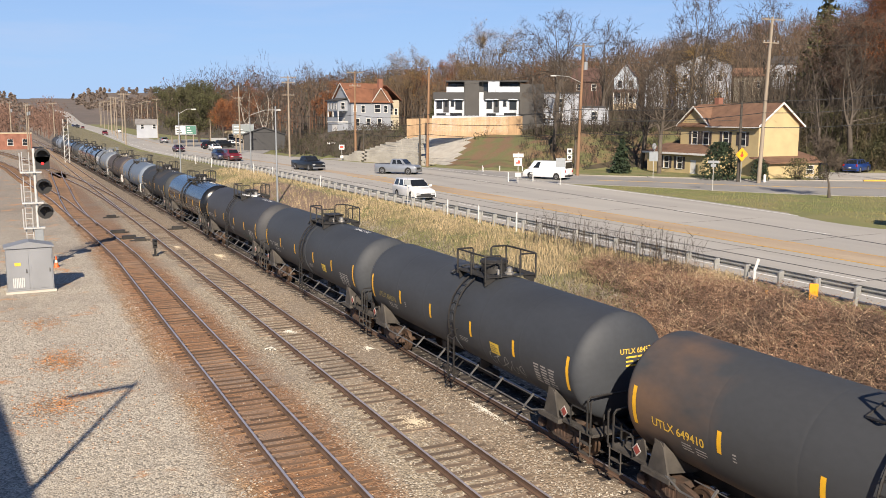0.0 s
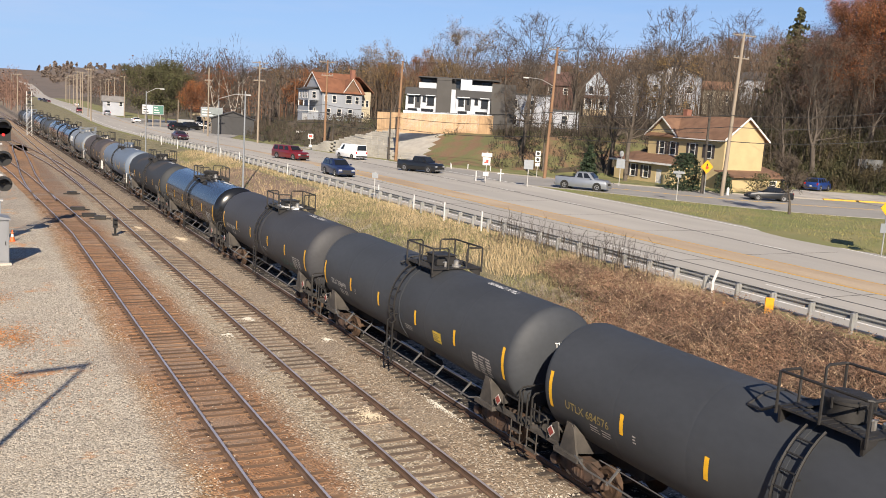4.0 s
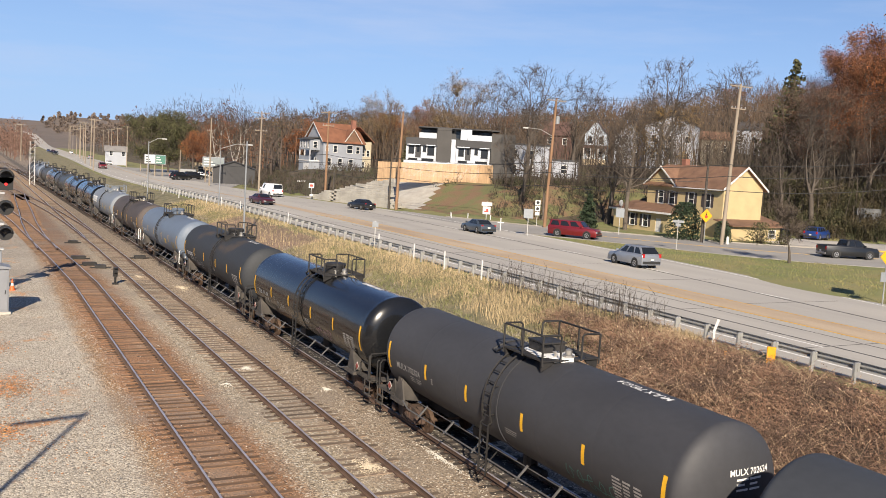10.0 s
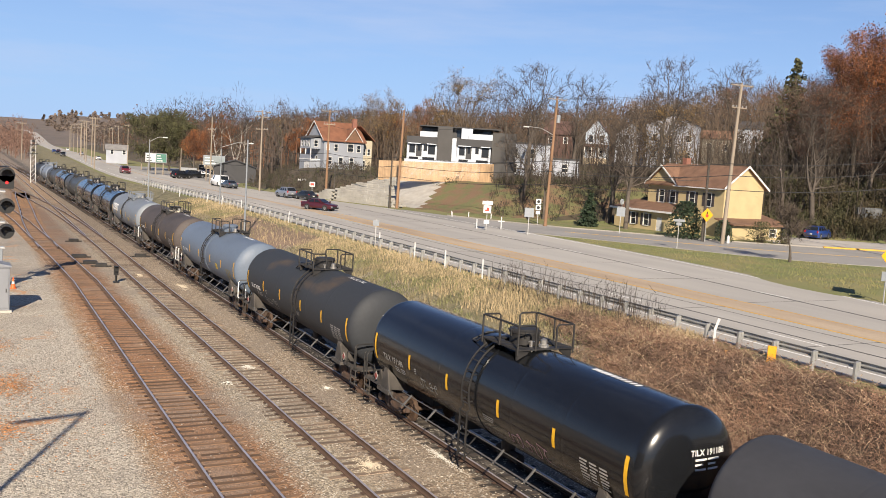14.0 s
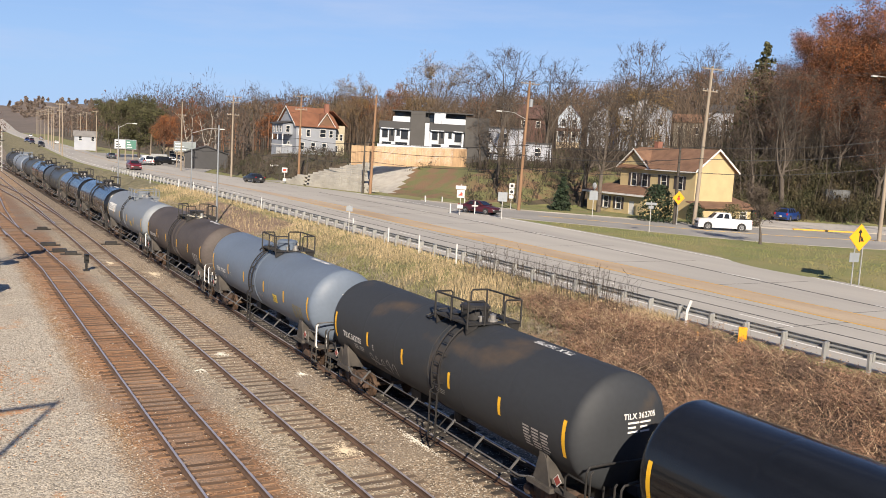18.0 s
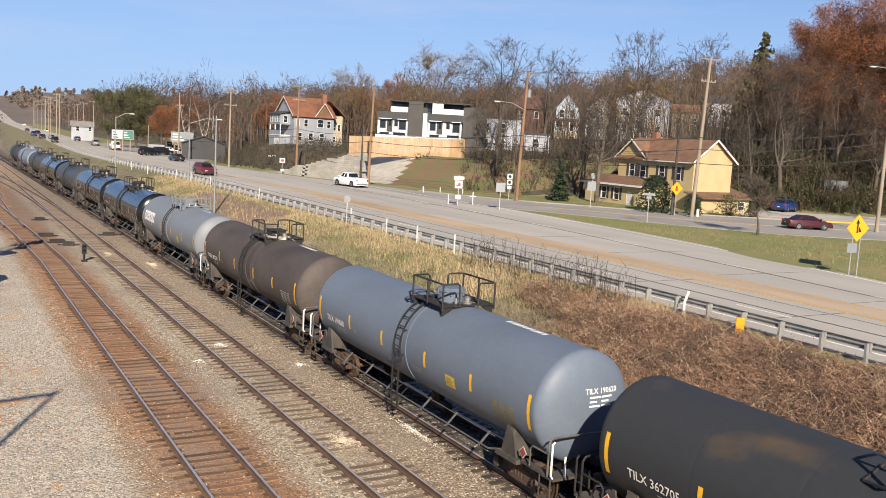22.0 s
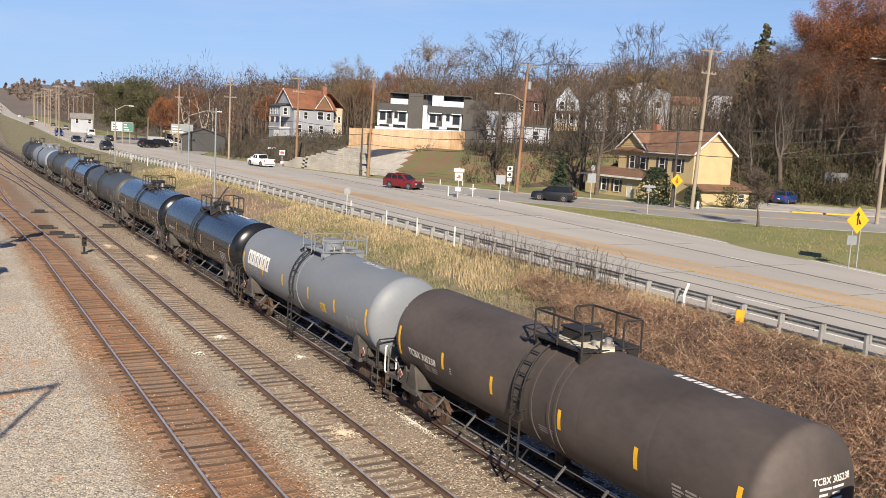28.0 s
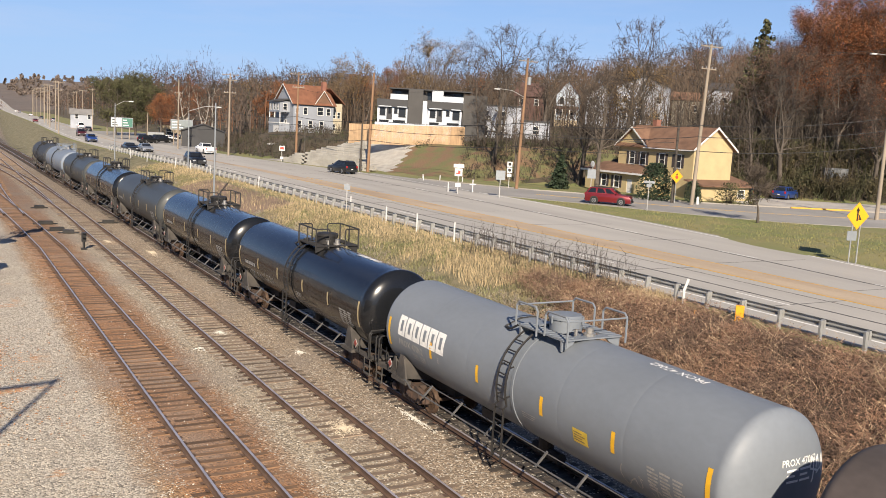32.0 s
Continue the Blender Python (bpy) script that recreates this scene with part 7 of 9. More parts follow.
def valley_woods():
    """Bare and rust-leaved trees massed beyond the car parks and far up the line."""
    rr = random.Random(15)
    sets = ((M_TWIG, 620, 0, "bare brown trees massed along the valley"), (mat("valley_rust_leaves", (0.15, 0.078, 0.045), 0.95, var=0.4, scale=0.1, fine=2, island=0.7), 150, 1, "rust-leaved trees massed along the valley"),
            (mat("red_brush", (0.17, 0.10, 0.075), 0.95, var=0.35, scale=0.1, fine=2, island=0.7), 260, 2, "reddish low brush beside the far tracks"))
    for mt, n, kind, lab in sets:
        s = Soup()
        k = 0
        while k < n:
            if kind == 2:
                az, d = rr.uniform(-4, 2.9), rr.uniform(420, 760)
            else:
                az, d = rr.uniform(4.6, 24), rr.uniform(225, 760)
            x, y = polar(az, d)
            if kind == 2:
                if -4 < x - float(c_line(min(y, 500))) < 4 or abs(x - float(b_main(min(y, 400)))) < 4:
                    continue
            elif fd(x, y) < 4 or not clear(x, y, 3):
                continue
            z = hz(x, y)
            hgt = rr.uniform(16, 25) * (0.72 if az < 8.5 or az > 15.5 else 1.0) if kind < 2 else rr.uniform(10, 20)
            w = hgt * (0.3 if kind < 2 else 0.45)
            g = d / 300
            s.limb(Vector((x, y, z - 0.5)), Vector((x, y, z + hgt * 0.62)), 0.22, 0.07, 3)
            for _ in range(70):
                a, b, c = rr.uniform(0, 6.28), rr.random() ** 0.5, rr.random()
                kk = math.sin(math.pi * (0.15 + 0.8 * c))
                p = Vector((x + w * b * kk * math.cos(a), y + w * b * kk * math.sin(a), z + hgt * (0.2 + 0.8 * c)))
                if kind == 1 or (kind == 2 and rr.random() < 0.5):
                    s.leaf(p, 0.28 * g * rr.uniform(0.6, 1.3), rr)
                else:
                    e = p + Vector((math.cos(a) * 0.5, math.sin(a) * 0.5, rr.uniform(0.4, 1.4))) * rr.uniform(0.7, 1.5)
                    s.strip(p, e, 0.045 * g, 0.022 * g, Vector((rr.uniform(-1, 1), rr.uniform(-.3, .3), 0)).normalized())
            k += 1
        tagged(new("valley_woods" if kind < 2 else "trackside_brush", s.mesh("valley_woods", mt)), lab, "woods" if kind < 2 else "brush", kind="stuff")



valley_woods()


def hill_woods():
    """The belt of bare trees on the crest behind the houses, and the haze-tinted woods of the far ridge."""
    rr = random.Random(16)
    # the far set is paler: distance haze is put into its base colour
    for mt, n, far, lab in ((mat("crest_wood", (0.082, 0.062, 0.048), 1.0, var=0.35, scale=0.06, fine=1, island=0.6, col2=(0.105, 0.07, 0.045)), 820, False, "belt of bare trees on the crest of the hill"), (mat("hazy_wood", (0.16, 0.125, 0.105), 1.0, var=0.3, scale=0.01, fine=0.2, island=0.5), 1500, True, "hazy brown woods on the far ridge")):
        s = Soup()
        k = 0
        while k < n:
            if far:
                az, d = rr.uniform(-16, 12), rr.uniform(950, 2700)
            else:
                az, d = rr.uniform(22, 63), rr.uniform(165, 345)
            x, y = polar(az, d)
            if far:
                if abs(x - 40 - float(road_shift(y))) < 15 + 0.02 * y:
                    continue
            elif fd(x, y) < 30 or not clear(x, y, 2):
                continue
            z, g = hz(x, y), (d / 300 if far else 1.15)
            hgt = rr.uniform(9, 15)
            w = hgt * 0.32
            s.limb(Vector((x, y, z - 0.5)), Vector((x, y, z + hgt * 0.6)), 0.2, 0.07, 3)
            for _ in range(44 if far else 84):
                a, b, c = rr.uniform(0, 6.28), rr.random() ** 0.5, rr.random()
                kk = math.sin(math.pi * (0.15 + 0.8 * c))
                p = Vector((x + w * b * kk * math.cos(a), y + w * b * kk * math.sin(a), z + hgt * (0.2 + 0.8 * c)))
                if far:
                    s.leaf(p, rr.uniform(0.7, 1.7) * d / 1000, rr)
                else:
                    e = p + Vector((math.cos(a) * 0.5, math.sin(a) * 0.5, rr.uniform(0.5, 1.5))) * rr.uniform(0.8, 1.7)
                    s.strip(p, e, 0.045 * g, 0.02 * g, Vector((rr.uniform(-1, 1), rr.uniform(-.3, .3), 0)).normalized())
            k += 1
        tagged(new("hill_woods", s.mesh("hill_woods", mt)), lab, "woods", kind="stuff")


hill_woods()


def verge_grass():
    rr = random.Random(18)
    s = Soup()
    k = 0
    while k < 9000:
        y, x = rr.uniform(24, 78), rr.uniform(49, 72)
        if x < float(far_edge(y)) + 0.4 or fd(x, y) > -1 or x > np.interp(y, [24, 53, 58, 63, 68, 74, 79], [150, 76, 69, 65, 62.5, 59.5, 56.5]):
            continue
        p = Vector((x, y, hz(x, y) - 0.01))
        d = Vector((rr.uniform(-.6, .6), rr.uniform(-.6, .6), 1)).normalized()
        s.strip(p, p + d * rr.uniform(0.05, 0.16), 0.03, 0.01, Vector((rr.uniform(-1, 1), rr.uniform(-1, 1), 0)).normalized())
        k += 1
    tagged(new("verge_grass", s.mesh("verge_grass", mat("verge_blades", (0.150, 0.165, 0.055), 0.95, var=0.3, scale=0.3, fine=4, island=0.35, col2=(0.205, 0.18, 0.075)))), "short uneven grass on the roadside verge", "grass", kind="stuff")


verge_grass()


# ---- the bank between railway and road ----
def bank_growth():
    rr = random.Random(21)
    M_BRAMBLE = mat("bramble_stems", (0.245, 0.145, 0.095), 0.95, var=0.3, scale=0.55, fine=5, island=1.3, col2=(0.120, 0.078, 0.058))
    M_CANES = mat("pale_dead_canes", (0.42, 0.32, 0.215), 0.95, var=0.3, scale=0.5, fine=5, island=0.8, col2=(0.30, 0.20, 0.125))
    M_DRYGRASS = mat("dry_tall_grass", (0.43, 0.335, 0.195), 0.95, var=0.25, scale=0.5, fine=5, island=0.6, col2=(0.32, 0.25, 0.145))
    M_LOWGREEN = mat("low_green_growth", (0.150, 0.160, 0.065), 0.95, var=0.35, scale=0.45, fine=5, island=0.7, col2=(0.25, 0.20, 0.12))
    M_TANGLE = mat("grey_dead_tangle", (0.30, 0.265, 0.215), 0.95, var=0.3, scale=0.5, fine=5, island=0.8, col2=(0.20, 0.165, 0.125))

    def lump(x, y):
        """Thick and thin places in the thicket."""
        return (0.5 + 0.5 * noise.noise(Vector((x * 0.32, y * 0.32, 2.0)))) * 0.65 + (0.5 + 0.5 * noise.noise(Vector((x * 1.1, y * 1.1, 5.0)))) * 0.35

    def cane(s, x, y, hgt, w, lean, arch):
        a = rr.uniform(0, 6.28)
        d = Vector((math.cos(a) * lean, math.sin(a) * lean, 1)).normalized()
        p = Vector((x, y, hz(x, y) - 0.05))
        for k in range(3):
            q = p + d * hgt / 2.3
            s.strip(p, q, w, w * 0.75, d.cross(Vector((rr.uniform(-1, 1), rr.uniform(-1, 1), 0.2))).normalized())
            if rr.random() < 0.8:
                dd = (d + Vector((rr.uniform(-1, 1), rr.uniform(-1, 1), rr.uniform(-.2, .6)))).normalized()
                s.strip(q, q + dd * hgt * 0.4, w * 0.7, w * 0.4, dd.cross(Vector((rr.uniform(-1, 1), 1, 0.2))).normalized())
            if rr.random() < 0.6:
                s.leaf(q + Vector((rr.uniform(-.1, .1), rr.uniform(-.1, .1), rr.uniform(-.1, .1))), 0.042, rr)
            d = (d + Vector((math.cos(a) * 0.45, math.sin(a) * 0.45, -arch))).normalized()
            p, w = q, w * 0.8

    for mt, count, name, lab, tall in ((M_BRAMBLE, 24000, "bramble_thicket", "dense red-brown bare brambles on the railway bank", 1.0), (M_CANES, 1900, "dead_canes", "pale dead canes standing in the brambles", 1.25)):
        s = Soup()
        n = 0
        while n < count:
            y, x = rr.uniform(10, 45), rr.uniform(17.8, 28.5)
            dens = lump(x, y)
            edge = 31.5 + 5 * noise.noise(Vector((x * 0.4, 3.0, 1.0))) + 0.35 * (x - 23)
            if y > edge and rr.random() < (y - edge) / 3:
                continue
            if rr.random() > 1.9 * (dens - 0.16):
                continue
            hgt = rr.uniform(0.32, 0.85) * (0.35 + 1.45 * dens) * (0.72 if x > 27.4 else 1.0) * tall
            cane(s, x, y, hgt, 0.0075, 0.5 if tall == 1.0 else 0.3, 0.35 if tall == 1.0 else 0.12)
            n += 1
        tagged(new(name, s.mesh(name, mt)), lab, "brambles", kind="stuff")
    for mt, count, lab, kind in ((M_DRYGRASS, 17000, "tall dry straw-coloured grass on the railway bank", 0), (M_LOWGREEN, 52000, "low green and tan growth on the railway bank", 1), (M_TANGLE, 15000, "grey dead weeds tangled on the lower bank", 2)):
        s = Soup()
        n = 0
        while n < count:
            y = 29 + 99 * rr.random() ** 1.5
            x = rr.uniform(18.0, 28.9) + float(road_shift(y))
            m = noise.noise(Vector((x * 0.22, y * 0.13, 7.0))) + 0.5 * noise.noise(Vector((x * 0.7, y * 0.6, 3.0)))
            upper = (x - float(road_shift(y)) - 18) / 10.5
            if kind == 0 and (0.8 * m + 1.7 * (upper - 0.68) - 1.7 * max(0.0, (62 - y) / 30) * max(0.0, 0.9 - upper)) < rr.uniform(-0.15, 0.15):
                continue
            if 74 < y < 101 and 20.5 < x - float(road_shift(y)) < 27.8 and rr.random() < 0.85:
                continue
            if kind == 1 and (m + 0.7 * (upper - 0.6)) > rr.uniform(-0.1, 0.4):
                continue
            if kind == 2 and (upper > 0.62 or m > rr.uniform(-0.3, 0.25)):
                continue
            if y < 42 and x < 27.6 and rr.random() < (33 - y) / 5:
                continue
            z = hz(x, y)
            hgt = ((0.18, 0.5), (0.10, 0.34), (0.2, 0.55))[kind]
            hgt = rr.uniform(*hgt) * (0.8 + 0.5 * m)
            lean = (0.35, 0.5, 0.9)[kind]
            d = Vector((rr.uniform(-lean, lean), rr.uniform(-lean, lean), 1)).normalized()
            p = Vector((x, y, z - 0.03))
            q = p + d * hgt
            w = (0.012, 0.024, 0.009)[kind]
            side = d.cross(Vector((rr.uniform(-1, 1), rr.uniform(-1, 1), 0.1))).normalized()
            s.strip(p, q, w, w * 0.6, side)
            for _ in range(1 + kind):
                e = q + (d + Vector((rr.uniform(-.8, .8), rr.uniform(-.8, .8), -0.3))).normalized() * hgt * (0.35 if kind < 2 else 0.7)
                s.strip(q, e, w * 0.7, w * 0.3, side)
            n += 1
        tagged(new(("bank_grass", "bank_weeds", "dead_weeds")[kind], s.mesh("bank_grass", mt)), lab, "grass" if kind < 2 else "weeds", kind="stuff")
    # tall bare weeds at the guardrail
    s = Soup()
    for _ in range(210):
        y, x = rr.uniform(31, 45), rr.uniform(27.0, 28.8)
        p = Vector((x, y, hz(x, y)))
        d = Vector((rr.uniform(-.15, .15), rr.uniform(-.15, .15), 1)).normalized()
        hgt = rr.uniform(1.0, 2.0)
        s.strip(p, p + d * hgt, 0.012, 0.006, d.cross(Vector((rr.uniform(-1, 1), rr.uniform(-1, 1), 0))).normalized())
        for k in range(5):
            q = p + d * hgt * rr.uniform(0.4, 1)
            e = q + Vector((rr.uniform(-.3, .3), rr.uniform(-.3, .3), rr.uniform(0.1, .4)))
            s.strip(q, e, 0.008, 0.004, Vector((rr.uniform(-1, 1), rr.uniform(-1, 1), 0.1)).normalized())
    tagged(new("tall_weeds", s.mesh("tall_weeds", M_TWIG)), "tall bare weed stalks beside the guardrail", "weeds", kind="stuff")


bank_growth()


def gravel_stones():
    rr = random.Random(33)
    cols = mat("loose_stone", (0.42, 0.37, 0.31), 0.9, var=0.2, scale=3, fine=30, island=0.6)
    s = Soup()
    for _ in range(14000):
        y = 17 + 60 * rr.random() ** 2
        x = rr.uniform(-6 - 0.05 * y, 17.2)
        if 13.6 < x < 16.2:
            continue
        if 5.3 < x < 8.1 or (9.2 < x < 12.0 and rr.random() < 0.7):
            if rr.random() < 0.8:
                continue
        z = hz(x, y)
        r = rr.uniform(0.014, 0.036)
        c = Vector((x, y, z + r * 0.3))
        b = len(s.v)
        vs = [Vector((math.cos(a) * rr.uniform(.7, 1.2), math.sin(a) * rr.uniform(.7, 1.2), rr.uniform(-.3, .3))) for a in (0, 1.57, 3.14, 4.71)]
        s.v += [c + v * r for v in vs] + [c + Vector((0, 0, r * 0.9))]
        s.f += [(b, b + 1, b + 4), (b + 1, b + 2, b + 4), (b + 2, b + 3, b + 4), (b + 3, b, b + 4)]
    tagged(new("loose_stones", s.mesh("loose_stones", cols)), "loose pale stones over the gravel and ballast", "gravel", kind="stuff")


gravel_stones()


def fallen_leaves():
    """Drifts of orange leaves on the yard gravel."""
    rr = random.Random(41)
    s = Soup()
    for cx, cy, r, n in LEAF_DRIFTS:
        for _ in range(n):
            x, y = rr.gauss(cx, r), rr.gauss(cy, r * 1.6)
            if x > 4.2:
                continue
            p = Vector((x, y, hz(x, y) + rr.uniform(0.01, 0.04)))
            a = rr.uniform(0, 6.28)
            u, w = rr.uniform(0.03, 0.06), rr.uniform(0.02, 0.04)
            c, d = Vector((math.cos(a), math.sin(a), rr.uniform(-.3, .3))) * u, Vector((-math.sin(a), math.cos(a), rr.uniform(-.3, .3))) * w
            b = len(s.v)
            s.v += [p - c, p + d, p + c, p - d]
            s.f.append((b, b + 1, b + 2, b + 3))
    tagged(new("fallen_leaves", s.mesh("fallen_leaves", mat("fallen_leaf", (0.60, 0.27, 0.10), 0.9, var=0.35, scale=2.0, fine=9, island=0.8, col2=(0.33, 0.19, 0.10)))), "orange fallen leaves drifted on the gravel", "leaves", kind="stuff")


LEAF_DRIFTS = [(0.9, 43.9, 0.50, 380), (1.3, 36.5, 0.45, 330), (0.6, 30.8, 0.60, 420), (1.4, 37.5, 0.50, 420), (1.0, 31.1, 0.35, 220), (1.4, 36.3, 0.50, 300), (2.1, 34.6, 0.90, 160), (4.3, 34.7, 1.20, 160), (6.3, 63.8, 0.90, 220), (2.3, 28.7, 0.80, 120), (3.7, 91.0, 0.80, 120)]
fallen_leaves()

# ---- guardrail, signs, poles, signals ----
M_GALV = mat("galvanised_steel", (0.42, 0.42, 0.41), 0.5, 0.5, var=0.2, scale=2.0)
M_SIGNBACK = mat("sign_back", (0.25, 0.27, 0.29), 0.55, 0.3, var=0.1)
M_SIGNY = mat("sign_yellow", (0.80, 0.34, 0.012), 0.45, var=0.05)
M_SIGNW = mat("sign_white", (0.52, 0.52, 0.51), 0.5, var=0.06)
M_BLACKP = mat("black_paint", (0.012, 0.012, 0.012), 0.55, var=0.2)
M_REDP = mat("sign_red", (0.42, 0.05, 0.03), 0.5, var=0.1)
M_GREENS = mat("sign_green", (0.05, 0.16, 0.12), 0.5, var=0.1)
M_POLE_G = mat("grey_pole_wood", (0.29, 0.24, 0.185), 0.9, var=0.25, scale=1.0, fine=9, streak=(3, 3, 0.4))
M_POLE_O = mat("treated_pole_wood", (0.25, 0.145, 0.082), 0.9, var=0.25, scale=1.0, fine=9, streak=(3, 3, 0.4))
M_CABLE = mat("black_cable", (0.015, 0.015, 0.016), 0.7, var=0.1)
M_ALU = mat("cabinet_aluminium", (0.24, 0.25, 0.27), 0.55, 0.2, var=0.15, scale=0.8)
M_CONE = mat("cone_orange", (0.70, 0.13, 0.03), 0.5, var=0.1)


def guardrail():
    g = thing("guardrail", "galvanised steel guardrail on square posts along the highway", "guardrail")
    bm = bmesh.new()
    box(bm, -0.075, 0.075, -0.05, 0.05, -0.5, 0.72)
    me_post = mesh_of("post", bm, M_GALV)
    bm = bmesh.new()
    box(bm, 0.075, 0.2, -0.07, 0.07, 0.40, 0.74)
    me_blk2 = mesh_of("block_out", bm, M_GALV)
    bm = bmesh.new()
    sec = [(0.20, 0.46), (0.29, 0.50), (0.29, 0.54), (0.21, 0.585), (0.21, 0.615), (0.29, 0.66), (0.29, 0.70), (0.20, 0.76), (0.212, 0.765), (0.302, 0.706), (0.302, 0.654), (0.222, 0.61), (0.222, 0.59),
           (0.302, 0.546), (0.302, 0.494), (0.212, 0.455)]
    prism(bm, sec, "y", -1.93, 1.93)
    me_beam = mesh_of("beam", bm, M_GALV)
    for i in range(84):
        y = 8 + i * 1.905
        x = 29.0 + float(road_shift(y))
        piece("post", me_post, g, pose(x, y, ROAD_Z, random.uniform(-1.5, 1.5), random.uniform(-1.5, 1.5), 0))
        piece("block_out", me_blk2, g, pose(x, y, ROAD_Z))
        if i % 2 == 0:
            y2 = y + 1.905
            dx = float(road_shift(y2 + 1.9) - road_shift(y2 - 1.9)) / 3.8
            piece("beam", me_beam, g, pose(29.0 + float(road_shift(y2)), y2, ROAD_Z, 0, 0, -math.degrees(math.atan(dx))))
    # white marker posts
    bm = bmesh.new()
    box(bm, -0.05, 0.05, -0.03, 0.03, 0, 1.35)
    for i in range(3):
        box(bm, -0.052, 0.052, -0.034, 0.034, 1.1 + i * 0.08, 1.14 + i * 0.08)
    me_mark = mesh_of("marker_post", bm, M_SIGNW)
    for k, (x, y, tilt) in enumerate(((28.75, 48.4, 0), (28.75, 53.5, 0), (28.75, 58.3, 0), (28.75, 88.0, 2), (28.7, 106.0, -3), (28.4, 114.5, 2), (28.0, 121.0, 5), (26.8, 133.0, 0), (26.4, 143.0, -2), (29.3, 66.0, 0))):
        tagged(piece("marker_post", me_mark, None, pose(x, y, 1.85, 0, tilt, 0)), "white plastic marker post behind the guardrail", "marker post", "roadside marker posts")
    bm = bmesh.new()
    box(bm, -0.05, 0.05, -0.05, 0.05, 0, 0.85)
    prism(bm, [(-0.06, 0.85), (0.06, 0.85), (0.2, 1.35), (0.09, 1.38)], "y", -0.02, 0.02)
    solid("marker_post", bm, M_SIGNW, "bent white marker post behind the guardrail", "marker post", at=pose(28.75, 28.2, 1.75, 0, 0, -40))
    bm = bmesh.new()
    box(bm, -0.17, 0.17, -0.1, 0.1, 0.0, 0.66)
    solid("utility_marker", bm, M_SIGNY, "short square yellow utility marker in the brush", "marker", at=pose(28.5, 24.8, 1.95, 0, 0, -45), bevel=0.02)
    bm = bmesh.new()
    rod(bm, (0, 0, 0), (0, 0, 0.9), 0.06, seg=8)
    solid("utility_marker", bm, M_SIGNY, "thin yellow marker pipe in the brambles", "marker", at=pose(27.8, 26.6, 1.2, 4, 0, 0))


guardrail()


def sign_post(label, x, y, ztop, panels, zb=ROAD_Z, rz=0.0, posts=(0.0,), mat_post=None, category="road sign"):
    """panels: (shape, u, z, w, h, material, artwork); faces -y before it is turned."""
    t = thing("road_sign", label, category, pose(x, y, 0, 0, 0, rz))
    for u in posts:
        bm = bmesh.new()
        box(bm, u - 0.035, u + 0.035, 0.0, 0.05, zb - 0.3, ztop)
        part("post", bm, mat_post or M_GALV, t)
    for shape, u, z, w, hh, mt, art in panels:
        bm = bmesh.new()
        if shape == "diamond":
            prism(bm, [(u - w, z), (u, z - w), (u + w, z), (u, z + w)], "y", -0.03, -0.005)
        elif shape == "cross":
            box(bm, u - 0.06, u + 0.06, -0.06, 0.0, z - hh, z + hh * 0.6)
            box(bm, u - w, u + w, -0.061, -0.001, z - 0.06, z + 0.08)
        else:
            box(bm, u - w / 2, u + w / 2, -0.03, -0.005, z - hh / 2, z + hh / 2)
        pn = part("panel", bm, mt, t)
        for k, (poly, am) in enumerate(art):
            bm = bmesh.new()
            prism(bm, poly, "y", -0.036, -0.0305)
            part("symbol", bm, am, pn)
    return t


def dot(cx, cz, r, n=14):
    return [(cx + r * math.cos(2 * math.pi * i / n), cz + r * math.sin(2 * math.pi * i / n)) for i in range(n)]


ARROW = [([(-0.10, 4.75), (0.02, 4.75), (0.02, 5.35), (0.12, 5.35), (-0.04, 5.62), (-0.20, 5.35), (-0.10, 5.35)], M_BLACKP), ([(0.06, 4.8), (0.30, 4.8), (0.14, 5.08), (0.05, 5.15)], M_BLACKP)]
sign_post("yellow diamond merge sign on two steel posts over a small plate", 50.75, 35.6, 5.5, [("diamond", 0, 5.05, 0.86, 0, M_SIGNY, ARROW), ("rect", -0.30, 3.78, 0.75, 0.6, M_SIGNBACK, [])], posts=(-0.3, 0.3), rz=-12)
SIGNAL = [(dot(0, 5.0, 0.2), M_REDP), ([(-0.07, 5.25), (0.07, 5.25), (0.0, 5.55)], M_BLACKP), (dot(0, 5.28, 0.1), M_BLACKP)]
sign_post("yellow diamond signal-ahead sign by the side road", 73.8, 75.2, 5.3, [("diamond", 0, 5.1, 0.78, 0, M_SIGNY, SIGNAL)], rz=-12)
sign_post("white route sign with small plates at the junction", 50.2, 84.3, 5.4, [("rect", 0, 5.05, 1.15, 0.4, M_SIGNW, []), ("rect", 0, 4.35, 0.85, 0.85, M_SIGNW, [([(-0.25, 4.15), (0.2, 4.15), (0.2, 4.5), (-0.05, 4.55), (-0.05, 4.3), (-0.25, 4.3)], M_REDP)]),
          ("rect", 0, 2.95, 0.6, 0.42, M_SIGNW, [])], rz=-32)
sign_post("back of a grey square sign on a steel post", 52.9, 80.0, 4.9, [("rect", 0, 4.4, 1.0, 1.0, M_SIGNBACK, [])], rz=-32)
sign_post("white route shields stacked on one post", 63.4, 93.9, 5.3, [("rect", 0, 5.0, 0.65, 0.65, M_SIGNW, [(dot(0, 5.0, 0.2), M_BLACKP)]), ("rect", 0, 4.25, 0.65, 0.65, M_SIGNW, [(dot(0, 4.25, 0.2), M_BLACKP)]), ("rect", 0, 3.6, 0.55, 0.42, M_SIGNW, [])], rz=-34)
sign_post("back of a square sign by the side road", 68.6, 84.0, 5.2, [("rect", 0, 4.6, 1.0, 1.05, M_SIGNBACK, [])], rz=-40)
